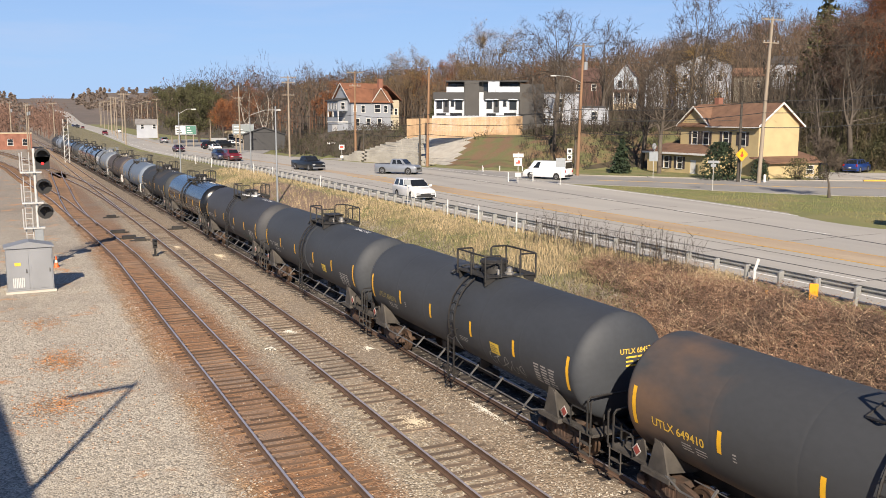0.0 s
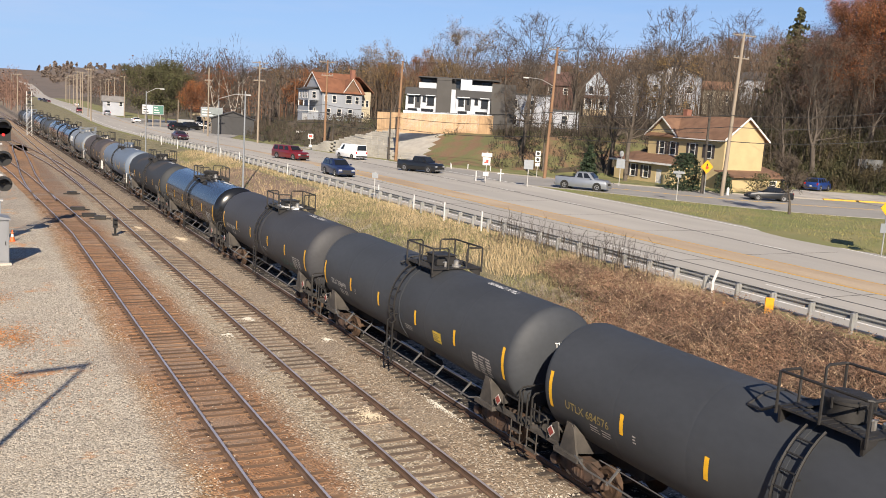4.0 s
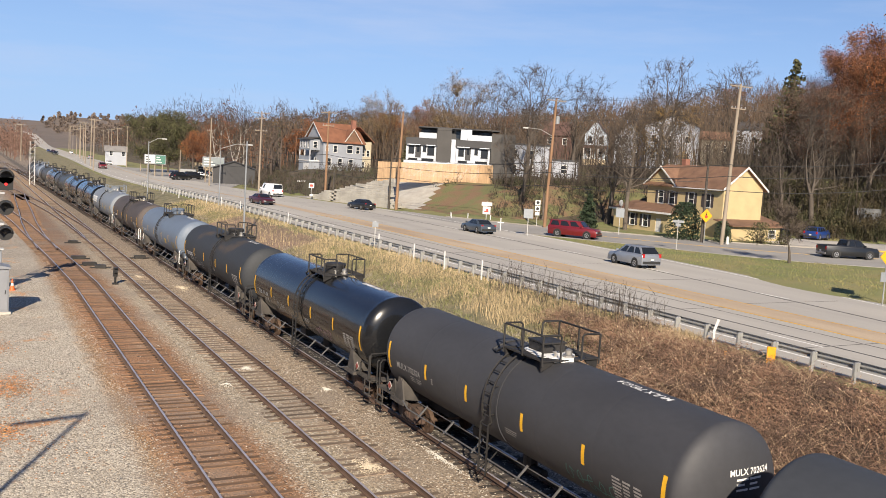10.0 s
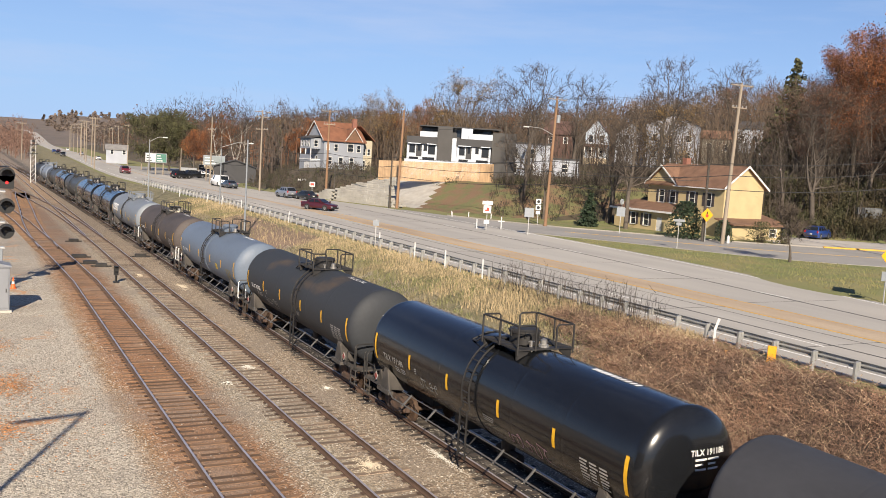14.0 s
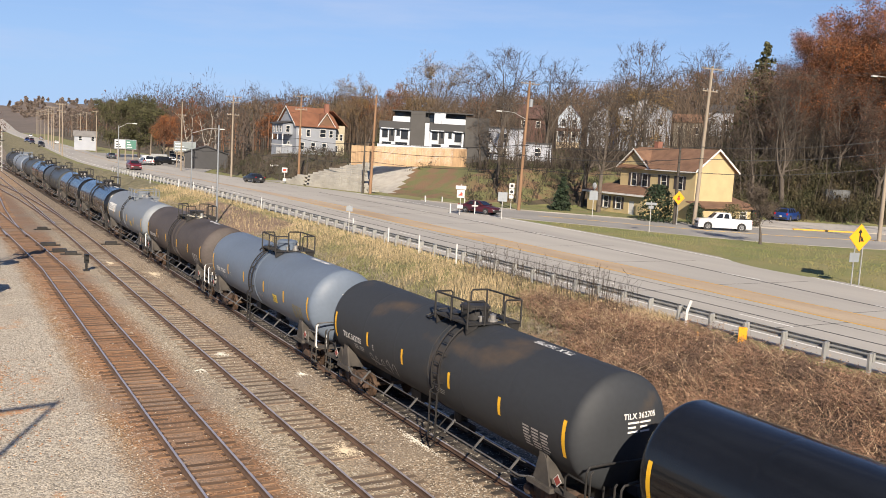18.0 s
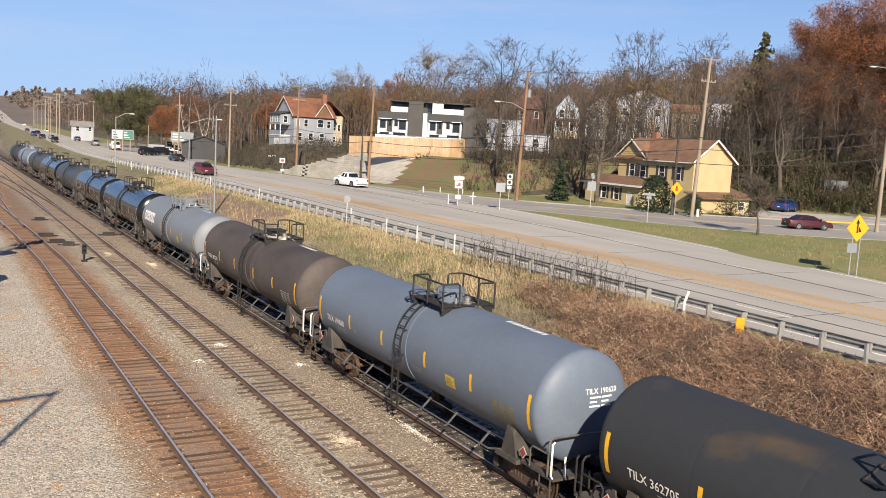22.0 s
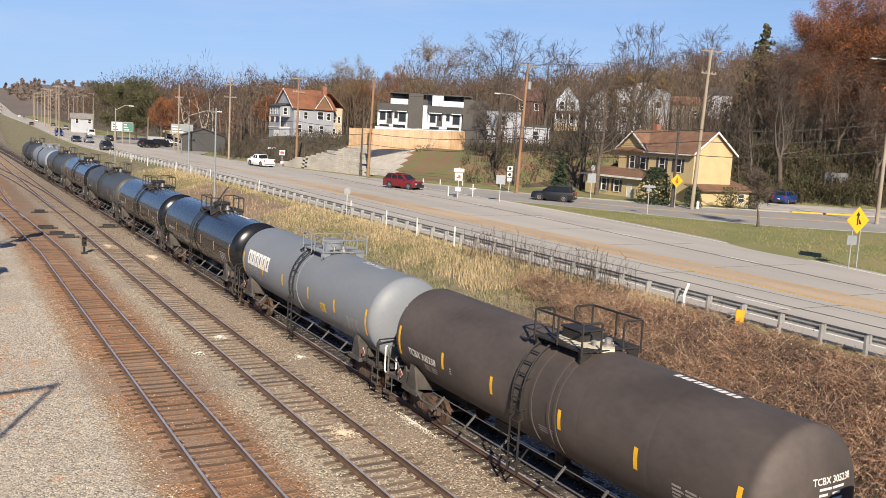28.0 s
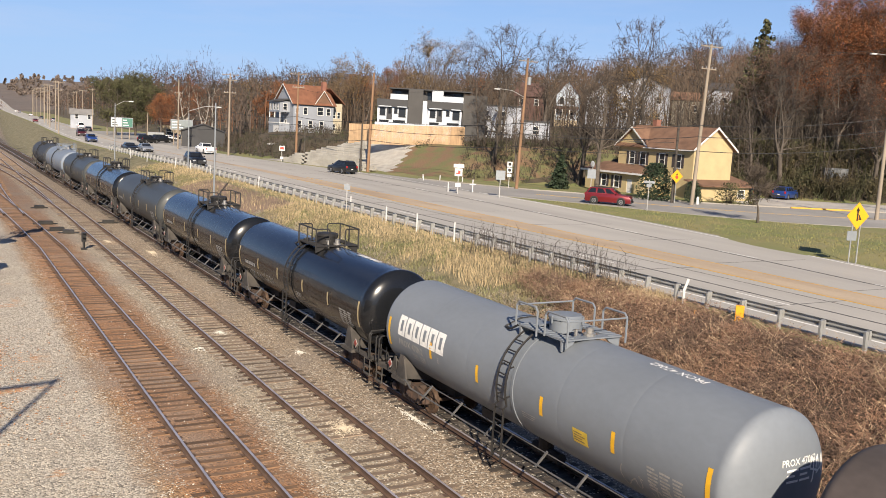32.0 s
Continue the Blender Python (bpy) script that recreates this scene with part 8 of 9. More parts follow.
sign_post("pale street-name plates on a slim post", 62.5, 67.4, 5.1, [("rect", 0, 4.85, 1.1, 0.25, M_SIGNBACK, []), ("rect", 0, 4.5, 0.5, 0.3, M_SIGNBACK, [])], rz=-44)
sign_post("white roadside memorial cross", 53.4, 86.4, 2.1, [("cross", 0, 2.9, 0.42, 0.9, M_SIGNW, [])], posts=(), category="cross")
sign_post("back of a grey sign at the guardrail", 29.2, 66.6, 4.2, [("rect", 0, 3.9, 0.5, 0.45, M_SIGNBACK, [])], rz=-20)
sign_post("red and white notice at the side street", 50.6, 143.0, 4.6, [("rect", 0, 4.2, 0.9, 0.8, M_SIGNW, [([(-0.3, 4.0), (0.3, 4.0), (0.3, 4.4), (-0.3, 4.4)], M_REDP)]), ("rect", 0, 2.6, 0.5, 0.4, M_SIGNW, [])], rz=-20)
sign_post("low blue name board on the hillside", 56.5, 165.5, 4.0, [("rect", 0, 4.2, 1.6, 0.35, M_SIGNW, [])], rz=-18, zb=3.0)
for x, y in ((50.3, 86.6), (56.8, 104.5), (58.4, 107.6), (60.2, 106.0), (62.6, 104.0)):
    bm = bmesh.new()
    box(bm, -0.06, 0.06, -0.04, 0.04, 0, 1.15 if x < 52 else 0.7)
    solid("marker_post", bm, M_SIGNW, "short white marker post at the side road", "marker post", group="side road marker posts", at=pose(x, y, 1.95))


def billboard(label, x, y, w, z0, z1, rz, face):
    t = thing("billboard", label, "billboard", pose(x, y, 0, 0, 0, rz))
    bm = bmesh.new()
    box(bm, -w / 2, w / 2, -0.15, 0.15, z0, z1)
    pn = part("panel", bm, M_SIGNBACK, t)
    k = len(face)
    for i, mt in enumerate(face):
        bm = bmesh.new()
        box(bm, -w / 2 + i * w / k + 0.1, -w / 2 + (i + 1) * w / k - 0.1, -0.19, -0.151, z0 + 0.15, z1 - 0.15)
        part("poster", bm, mt, pn)
        for j in range(3):
            bm = bmesh.new()
            a = -w / 2 + i * w / k + 0.3
            box(bm, a, a + w / k * (0.5 - 0.1 * j), -0.2, -0.191, z0 + 0.35 + j * 0.6, z0 + 0.6 + j * 0.6)
            part("printed_bar", bm, M_SIGNW if mt is not M_SIGNW else M_BLACKP, pn)
    for u in (-w * 0.35, 0, w * 0.35):
        bm = bmesh.new()
        rod(bm, (u, 0.2, 1.8), (u, 0.2, z1 - 0.1), 0.14, seg=8)
        part("post", bm, M_POLE_G, t)


billboard("pair of green and white posters on a roadside billboard", 39.6, 226, 5.0, 4.9, 7.2, -9, [M_SIGNW, M_GREENS])
billboard("grey steel back of a billboard by the shed", 47.6, 200, 4.7, 5.4, 7.6, -12, [mat("weathered_sheet", (0.20, 0.23, 0.235), 0.7, var=0.2, scale=0.8)])

WIRES = []


def utility_pole(x, y, ztop, mt, label, zb=None, arms=((0.25, 2.6),), r=0.17, lean=(0, 0), az=None, lamp=None, can=False, group="wooden utility poles"):
    zb = ROAD_Z if zb is None else zb
    h = ztop - zb
    rz = az if az is not None else -math.degrees(math.atan2(x, y)) * 0.3
    t = thing("utility_pole", label, "utility pole", pose(x, y, zb, lean[0], lean[1], rz), group=group)
    bm = bmesh.new()
    pipe(bm, [(0, 0, -0.3), (0, 0, h * 0.3), (0, 0, h * 0.65), (0, 0, h)], r, 10, 0.6)
    part("pole", bm, mt, t, smooth=True)
    for dz, w in arms:
        bm = bmesh.new()
        box(bm, -w / 2, w / 2, -0.17, -0.06, h - dz - 0.12, h - dz)
        arm = part("crossarm", bm, M_POLE_G, t)
        for u in (-w / 2 + 0.12, -w * 0.2, w * 0.2, w / 2 - 0.12):
            bm = bmesh.new()
            lathe(bm, [(0, 0.03), (0.08, 0.06), (0.16, 0.05), (0.2, 0.02)], 8, "z", (u, -0.115, h - dz))
            part("insulator", bm, M_SIGNBACK, arm)
    if can:
        bm = bmesh.new()
        lathe(bm, [(0, 0.26), (0.9, 0.26), (0.95, 0.1)], 12, "z", (0.42, 0, h - 3.2))
        part("transformer", bm, M_SIGNBACK, t, "grey transformer can", smooth=True)
    if lamp:
        lz, ln = lamp
        bm = bmesh.new()
        pipe(bm, [(0, 0, lz - 0.6), (-ln * 0.5, -0.1, lz + 0.1), (-ln, -0.2, lz + 0.15)], 0.04)
        la = part("lamp_arm", bm, M_GALV, t)
        bm = bmesh.new()
        box(bm, -ln - 0.6, -ln + 0.05, -0.36, -0.06, lz + 0.02, lz + 0.16)
        part("lamp_head", bm, M_SIGNW, la, "white street lamp head", bevel=0.03)
    return t


def wire(a, b, sag, r):
    bm = bmesh.new()
    a, b = Vector(a), Vector(b)
    pipe(bm, [a.lerp(b, i / 12) - Vector((0, 0, sag * 4 * i / 12 * (1 - i / 12))) for i in range(13)], r, 4)
    tagged(new("overhead_cable", mesh_of("overhead_cable", bm, M_CABLE)), "black cable sagging between utility poles", "cable", group="overhead cables")


utility_pole(74.7, 73.4, 20.0, M_POLE_G, "tall grey wooden utility pole with two crossarms", arms=((0.25, 2.8), (2.7, 1.9)), r=0.24, lean=(0, 2.0), can=False)
utility_pole(74.0, 75.8, 11.0, mat("dark_pole", (0.07, 0.06, 0.05), 0.9, var=0.3), "short dark utility pole beside the tall one", arms=(), r=0.2)
utility_pole(63.8, 92.7, 18.2, M_POLE_O, "brown treated utility pole with street lamp", arms=((0.3, 2.6),), r=0.22, lean=(0, 1.5), can=True, lamp=(12.0, 3.6))
utility_pole(56.0, 120.4, 16.5, M_POLE_O, "brown treated utility pole before the retaining wall", arms=(), r=0.24, lean=(0, 1.2))
utility_pole(55.2, 121.3, 9.0, mat("dark_pole", (0.07, 0.06, 0.05), 0.9), "dark stub pole beside a utility pole", arms=(), r=0.18)
utility_pole(52.5, 141.4, 16.8, M_POLE_O, "brown treated utility pole with crossarms", arms=((0.25, 2.8), (2.4, 2.0)), r=0.22)
utility_pole(53.4, 140.0, 8.0, mat("dark_pole", (0.07, 0.06, 0.05), 0.9), "dark stub pole beside the side street", arms=(), r=0.16)
utility_pole(46.2, 158.9, 16.6, M_POLE_G, "grey utility pole with stacked crossarms", arms=((0.25, 3.0), (1.2, 2.4), (3.4, 2.2)), r=0.2)
utility_pole(42.2, 180.2, 15.5, M_POLE_G, "slim grey utility pole by the billboard", arms=((2.5, 1.6),), r=0.18)
utility_pole(23.5, 85.4, 10.2, M_SIGNBACK, "bare slim grey pole on the railway bank", zb=0.6, arms=(), r=0.11, group="bare poles")
utility_pole(28.6, 116.4, 9.1, M_SIGNBACK, "street lamp pole behind the guardrail", arms=(), r=0.1, lamp=(8.0, -4.0), group="street lamps")
utility_pole(22.4, 133.2, 9.9, M_SIGNBACK, "street lamp pole behind the guardrail", zb=1.0, arms=(), r=0.1, lamp=(9.2, -2.4), group="street lamps")
utility_pole(48.0, 238, 8.7, M_POLE_G, "low pole at the car park", arms=(), r=0.14)
for x, y, zt in ((28.0, 248, 15.3), (31.5, 286, 16.4), (34.0, 325, 16.0), (37.5, 365, 16.6), (40.2, 403, 17.8), (45.6, 460, 17.6), (50, 520, 18.0), (55.5, 600, 19.0), (62, 690, 20.0), (70, 790, 20.5), (80, 900, 22)):
    utility_pole(x, y, zt, M_POLE_G, "grey utility pole in the line along the highway", arms=((0.25, 3.0), (2.2, 1.6)), r=0.19)
for x, y, zt in ((42.0, 262, 14.6), (44.5, 305, 15.2), (49, 360, 15.5), (56, 430, 16), (66, 520, 17), (78, 640, 18), (14.5, 330, 14), (17.5, 400, 15), (20, 500, 16), (24, 620, 18)):
    utility_pole(x, y, zt, M_POLE_G, "grey utility pole beyond the highway", arms=((0.25, 2.6),), r=0.17)
for x, y, zt in ((1.2, 299, 13.8), (5.2, 281, 12.8), (5.7, 281.5, 13.0)):
    utility_pole(x, y, zt, M_POLE_G, "grey pole with a transformer at the yard building", zb=-0.3, arms=((0.4, 1.4),), r=0.2, can=True, group="yard poles")
POLES = [(150, 30, 22, 12.6), (87.0, 58.8, 20.0, 12.7), (74.7, 73.4, 20.0, 11.0), (63.8, 92.7, 18.2, 10.2), (56.0, 120.4, 16.5, 9.6), (52.5, 141.4, 16.8, 9.6), (46.2, 158.9, 16.6, 9.8), (42.2, 180.2, 15.5, 9.5)]
for (ax, ay, az_, al), (bx, by, bz_, bl) in zip(POLES, POLES[1:]):
    for dz in (0.0, -1.3, -2.9):
        wire((ax, ay, al + dz), (bx, by, bl + dz), 0.5, 0.045)
    for dz, o in ((0.0, -1.0), (0.0, 1.0), (-2.4, 0.7)):
        wire((ax + o * 0.7, ay + o * 0.7, az_ - 0.2 + dz), (bx + o * 0.7, by + o * 0.7, bz_ - 0.2 + dz), 0.7, 0.018)
utility_pole(87.0, 58.8, 20.0, M_POLE_G, "grey utility pole with street lamp beyond the forecourt", arms=((0.25, 2.6),), r=0.22, lamp=(17.0, 2.6))
wire((63.8, 92.7, 9.5), (78.5, 81.0, 8.9), 0.4, 0.03)
wire((63.8, 92.7, 9.0), (88.0, 139.0, 12.0), 0.8, 0.03)
FARP = [(28.0, 248, 15.2), (31.5, 286, 16.3), (34.0, 325, 15.9), (37.5, 365, 16.5), (40.2, 403, 17.6)]
for a, b in zip(FARP, FARP[1:]):
    for o in (-1.2, 1.2):
        wire((a[0] + o, a[1], a[2]), (b[0] + o, b[1], b[2]), 0.9, 0.03)


M_SILVER = mat("silver_paint", (0.50, 0.50, 0.49), 0.5, 0.2, var=0.2, scale=2.0)


def signal_mast(x, y):
    t = thing("railway_signal", "aluminium signal mast with three black hooded lamp heads", "railway signal", pose(x, y, -0.3))
    t.scale = (1.12, 1.12, 1.12)
    bm = bmesh.new()
    rod(bm, (0, 0, 0), (0, 0, 6.7), 0.08, seg=10)
    part("mast", bm, M_SILVER, t, smooth=True)
    bm = bmesh.new()
    box(bm, -0.3, 0.3, -0.3, 0.3, 0.0, 0.35)
    part("foundation", bm, M_KERB, t)
    bm = bmesh.new()
    box(bm, -0.2, 0.26, -0.2, 0.2, 0.9, 2.2)
    part("relay_box", bm, M_SIGNBACK, t, bevel=0.02)
    bm = bmesh.new()
    for u in (-0.6, -0.25):
        rod(bm, (u, 0.1, 0.2), (u, 0.1, 6.5), 0.025, seg=5)
    for k in range(20):
        rod(bm, (-0.6, 0.1, 0.4 + k * 0.3), (-0.25, 0.1, 0.4 + k * 0.3), 0.015, seg=4)
    part("ladder", bm, M_SILVER, t)
    for z, lit in ((6.29, True), (4.59, False), (3.19, False)):
        bm = bmesh.new()
        box(bm, -0.75, 0.35, -0.25, 0.25, z - 0.95, z - 0.87)
        for u in (-0.72, 0.0):
            rod(bm, (u, 0.22, z - 0.9), (u, 0.22, z + 0.15), 0.03, seg=5)
        part("platform", bm, M_SILVER, t)
        bm = bmesh.new()
        lathe(bm, [(-0.05, 0.02), (-0.05, 0.42), (0.05, 0.42), (0.22, 0.24), (0.4, 0.22), (0.42, 0.02)], 18, "y", (0.42, -0.1, z))
        for k in range(9):
            a0, a1 = radians(10 + k * 17.8), radians(10 + (k + 1) * 17.8)
            p = [(0.42 + rr_ * math.cos(a), z + 0.02 + rr_ * math.sin(a)) for a, rr_ in ((a0, 0.30), (a1, 0.30), (a1, 0.335), (a0, 0.335))]
            prism(bm, p, "y", -0.72, -0.14)
        if lit:
            box(bm, 0.06, 0.78, -0.15, -0.05, z - 0.75, z - 0.05)
        hd = part("lamp_head", bm, M_BLACKP, t, "black round signal head with hood", smooth=True)
        bm = bmesh.new()
        lathe(bm, [(-0.17, 0.02), (-0.17, 0.07), (-0.15, 0.085)], 14, "y", (0.42, 0.0, z - (0.42 if lit else 0.0)))
        part("lens", bm, plain("red_lens", (0.5, 0.02, 0.02), 0.3, emit=((1.0, 0.05, 0.05), 0.3)) if lit else plain("dark_lens", (0.02, 0.02, 0.02), 0.1), hd)
    return t


signal_mast(1.40, 61.0)


def cabinet(x, y, w, d, h, label, rz=0):
    t = thing("equipment_cabinet", label, "cabinet", pose(x, y, -0.3, 0, 0, rz))
    bm = bmesh.new()
    box(bm, -w / 2, w / 2, -d / 2, d / 2, 0.12, h)
    part("body", bm, M_ALU, t, bevel=0.015)
    bm = bmesh.new()
    prism(bm, [(-w / 2 - 0.08, h), (w / 2 + 0.08, h), (w / 2 + 0.08, h + 0.08), (0, h + 0.34), (-w / 2 - 0.08, h + 0.08)], "y", -d / 2 - 0.1, d / 2 + 0.1)
    part("roof", bm, M_ALU, t)
    bm = bmesh.new()
    box(bm, -w / 2 - 0.1, w / 2 + 0.1, -d / 2 - 0.1, d / 2 + 0.1, -0.05, 0.12)
    part("base", bm, M_KERB, t)
    for u in (-w / 4, w / 4):
        bm = bmesh.new()
        box(bm, u - w / 4 + 0.06, u + w / 4 - 0.06, -d / 2 - 0.025, -d / 2 - 0.002, 0.22, h - 0.1)
        dr = part("door", bm, M_ALU, t, bevel=0.008)
        bm = bmesh.new()
        box(bm, u + w / 4 - 0.2, u + w / 4 - 0.16, -d / 2 - 0.06, -d / 2 - 0.025, 1.1, 1.3)
        part("handle", bm, M_STEELDK, dr)
    bm = bmesh.new()
    for k in range(7):
        box(bm, -w / 4 - 0.3 + k * 0.085, -w / 4 - 0.25 + k * 0.085, -d / 2 - 0.04, -d / 2 - 0.026, 0.32, 0.85)
    part("vent", bm, M_SIGNW, t, "pale louvred vent")
    bm = bmesh.new()
    box(bm, -w / 4 - 0.18, -w / 4 + 0.12, -d / 2 - 0.035, -d / 2 - 0.026, 1.5, 1.68)
    part("notice", bm, M_PLAC, t, "small yellow notice")
    return t


cabinet(0.65, 53.0, 2.3, 1.3, 2.45, "aluminium railway equipment cabinet with double doors", 2)
cabinet(-2.0, 54.6, 1.6, 1.2, 2.3, "smaller aluminium railway cabinet", 5)
t_ = thing("traffic_cone", "orange traffic cone with a white band by the signal", "cone", pose(2.3, 60.8, -0.3))
bm = bmesh.new()
lathe(bm, [(0.0, 0.2), (0.03, 0.2), (0.04, 0.15), (0.3, 0.1)], 12, "z")
lathe(bm, [(0.45, 0.07), (0.7, 0.03)], 12, "z")
part("cone", bm, M_CONE, t_, smooth=True)
bm = bmesh.new()
lathe(bm, [(0.3, 0.102), (0.45, 0.072)], 12, "z")
part("band", bm, M_SIGNW, t_, smooth=True)
# dwarf signal between the tracks
t_ = thing("dwarf_signal", "low black dwarf signal between the tracks", "railway signal", pose(8.55, 62.2, -0.2))
bm = bmesh.new()
rod(bm, (0, 0, 0), (0, 0, 0.5), 0.08, seg=8)
box(bm, -0.18, 0.18, -0.18, 0.18, 0, 0.1)
part("stand", bm, M_BLACKP, t_)
for z in (0.7, 1.0):
    bm = bmesh.new()
    box(bm, -0.14, 0.14, -0.12, 0.12, z - 0.17, z + 0.13)
    prism(bm, [(-0.12, z + 0.1), (0.12, z + 0.1), (0.12, z + 0.13), (-0.12, z + 0.13)], "y", -0.32, -0.1)
    part("lamp_unit", bm, M_BLACKP, t_)
# far lattice signal mast
t_ = thing("railway_signal", "far aluminium lattice signal mast beside the train", "railway signal", pose(10.9, 200, -0.3))
for u in (-0.45, 0.45):
    bm = bmesh.new()
    rod(bm, (u, 0, 0), (u, 0, 9.0), 0.07, seg=6)
    part("leg", bm, M_SIGNW, t_)
for k in range(9):
    bm = bmesh.new()
    rod(bm, (-0.45, 0, 0.3 + k), (0.45, 0, 1.3 + k if k < 8 else 9), 0.035, seg=5)
    part("brace", bm, M_SIGNW, t_)
for z in (6.2, 8.0):
    bm = bmesh.new()
    box(bm, -0.9, 0.9, -0.3, 0.3, z, z + 0.1)
    lathe(bm, [(-0.4, 0.3), (0.0, 0.3)], 12, "y", (0, 0, z + 0.7))
    part("lamp_head", bm, M_BLACKP, t_)
# switch machines, boards and junction boxes by the turnouts
for x, y, w in ((8.0, 72.0, 1.0), (8.6, 70.4, 0.8), (7.6, 76.0, 1.1), (12.4, 76.5, 0.9), (8.3, 88, 0.8)):
    bm = bmesh.new()
    box(bm, -w / 2, w / 2, -0.22, 0.22, 0, 0.28)
    box(bm, -w / 2 - 0.35, w / 2 + 0.35, -0.06, 0.06, 0, 0.1)
    solid("switch_machine", bm, M_STEELDK, "dark low switch machine beside the turnout", "switch machine", group="switch machines", at=pose(x, y, -0.2, 0, 0, random.uniform(-8, 8)), bevel=0.03)
M_SAND = mat("pale_sand", (0.504, 0.425, 0.317), 0.95, var=0.15, scale=3, fine=30, bump=0.01)
M_LIME = mat("pale_lime_stone", (0.518, 0.490, 0.432), 0.95, var=0.15, scale=5, fine=40, bump=0.01)


def spill(name, label, x, y, rx, ry, h, mt, seed, category):
    """Scattered grains and chips, thick in the middle and thin at a ragged edge."""
    rr = random.Random(seed)
    s = Soup()
    for k in range(int(1800 * rx * ry) + 220):
        f = abs(rr.gauss(0, 0.55))
        a = rr.uniform(0, 6.283)
        wob = 1 + 0.3 * math.sin(3 * a + seed) + 0.2 * math.sin(7 * a + 2 * seed)
        px, py = rx * f * wob * math.cos(a), ry * f * wob * math.sin(a)
        r = rr.uniform(0.012, 0.028)
        c = Vector((px, py, h * max(0, 1 - f) + 0.012))
        b = len(s.v)
        vs = [Vector((math.cos(q) * rr.uniform(.7, 1.3), math.sin(q) * rr.uniform(.7, 1.3), rr.uniform(-.4, .1))) for q in (0.2, 1.77, 3.34, 4.91)]
        s.v += [c + v * r for v in vs] + [c + Vector((0, 0, r * 0.6))]
        s.f += [(b, b + 1, b + 4), (b + 1, b + 2, b + 4), (b + 2, b + 3, b + 4), (b + 3, b, b + 4)]
    ob = new(name, s.mesh(name, mt))
    ob.matrix_basis = pose(x, y, -0.2)
    tagged(ob, label, category, kind="stuff")


spill("sand_spill", "pale sand spilled between the rails", 10.75, 24.0, 0.52, 0.75, 0.07, M_SAND, 3, "sand")
spill("sand_spill", "small white spill between the rails", 10.6, 37.1, 0.3, 0.45, 0.06, M_LIME, 4, "sand")
spill("sand_spill", "white chalky lump on the ballast", 9.1, 34.6, 0.22, 0.3, 0.1, M_LIME, 5, "sand")
spill("lime_spill", "narrow white line of spilled stone beside the track", 13.25, 24.1, 0.16, 1.35, 0.04, M_LIME, 6, "stone")
spill("sand_spill", "pale spill beside the train's track", 12.5, 60.2, 0.35, 1.1, 0.04, M_SAND, 7, "sand")
spill("sand_spill", "small pale spill between the rails", 10.6, 65.6, 0.25, 0.9, 0.04, M_SAND, 8, "sand")
spill("sand_spill", "small pale spill on the ballast", 12.7, 33.0, 0.2, 0.3, 0.04, M_LIME, 9, "sand")

# shrubs and small trees beside the side road
shrub(1, 2.3, 4.4, M_EVERGREEN, 3600, 0.13, "large rounded dark evergreen bush before the yellow house", pose(74.6, 79.4, 1.9))
shrub(2, 1.2, 2.6, M_EVERGREEN, 900, 0.12, "dark evergreen bush beside the utility pole", pose(77.6, 76.2, 1.9))
shrub(3, 1.9, 2.6, mat("mixed_shrub", (0.10, 0.095, 0.04), 0.95, var=0.4, scale=0.5, island=0.6), 900, 0.1, "brown-green garden shrub by the forecourt", pose(82.0, 74.6, 1.95), twigs=120)
shrub(4, 1.0, 1.8, mat("mixed_shrub", (0.10, 0.095, 0.04)), 500, 0.09, "brown-green garden shrub by the forecourt", pose(84.5, 73.4, 1.95), twigs=80)
small = tree_proto(91, 4.6, 0.8, M_BARK, label="small bare grey tree on the mown verge", twig=1.6, trunk_frac=0.32)
small.matrix_basis = pose(66.7, 57.0, 1.9)
bm = bmesh.new()
lathe(bm, [(0, 0.2), (0.5, 0.16), (0.7, 0.18), (0.9, 0.05)], 10, "z")
solid("hydrant", bm, M_SIGNW, "pale fire hydrant at the kerb", "hydrant", smooth=True, at=pose(76.4, 74.2, 2.0))
bm = bmesh.new()
box(bm, -3.8, 3.8, -0.25, 0.25, 0, 0.18)
solid("painted_kerb", bm, M_YELLOWP, "yellow-painted kerb at the forecourt", "kerb", at=pose(91.0, 68.6, 2.0, 0, 0, -27), bevel=0.03)
bm = bmesh.new()
box(bm, -1.6, 1.6, -1.1, 1.1, 0, 2.0)
box(bm, -1.65, 1.65, -1.15, 1.15, 2.0, 2.1)
solid("storage_box", bm, mat("dull_container", (0.13, 0.135, 0.14), 0.7, var=0.25, scale=1.0), "grey storage container at the forecourt", "container", at=pose(113.2, 84.0, max(1.9, hz(113.2, 84.0) - 0.1), 0, 0, -38))
bm = bmesh.new()
box(bm, -1.9, 1.9, -1.0, 1.0, 0.35, 2.1)
solid("box_trailer", bm, mat("grey_trailer", (0.25, 0.26, 0.265), 0.6, var=0.15), "grey box trailer in the car park", "trailer", at=pose(47.2, 224, 2.0, 0, 0, -14), bevel=0.04)

# the lamp pole in the near yard whose shadow falls over the gravel
yard_pole = utility_pole(-4.99, 12.2, 12.0, M_POLE_G, "wooden yard lamp pole with a side arm", zb=-0.3, arms=(), r=0.13, az=12, group="yard poles")
bm = bmesh.new()
box(bm, -2.3, -0.07, -0.08, 0.08, 12.0, 12.16)
part("side_arm", bm, M_POLE_G, yard_pole)

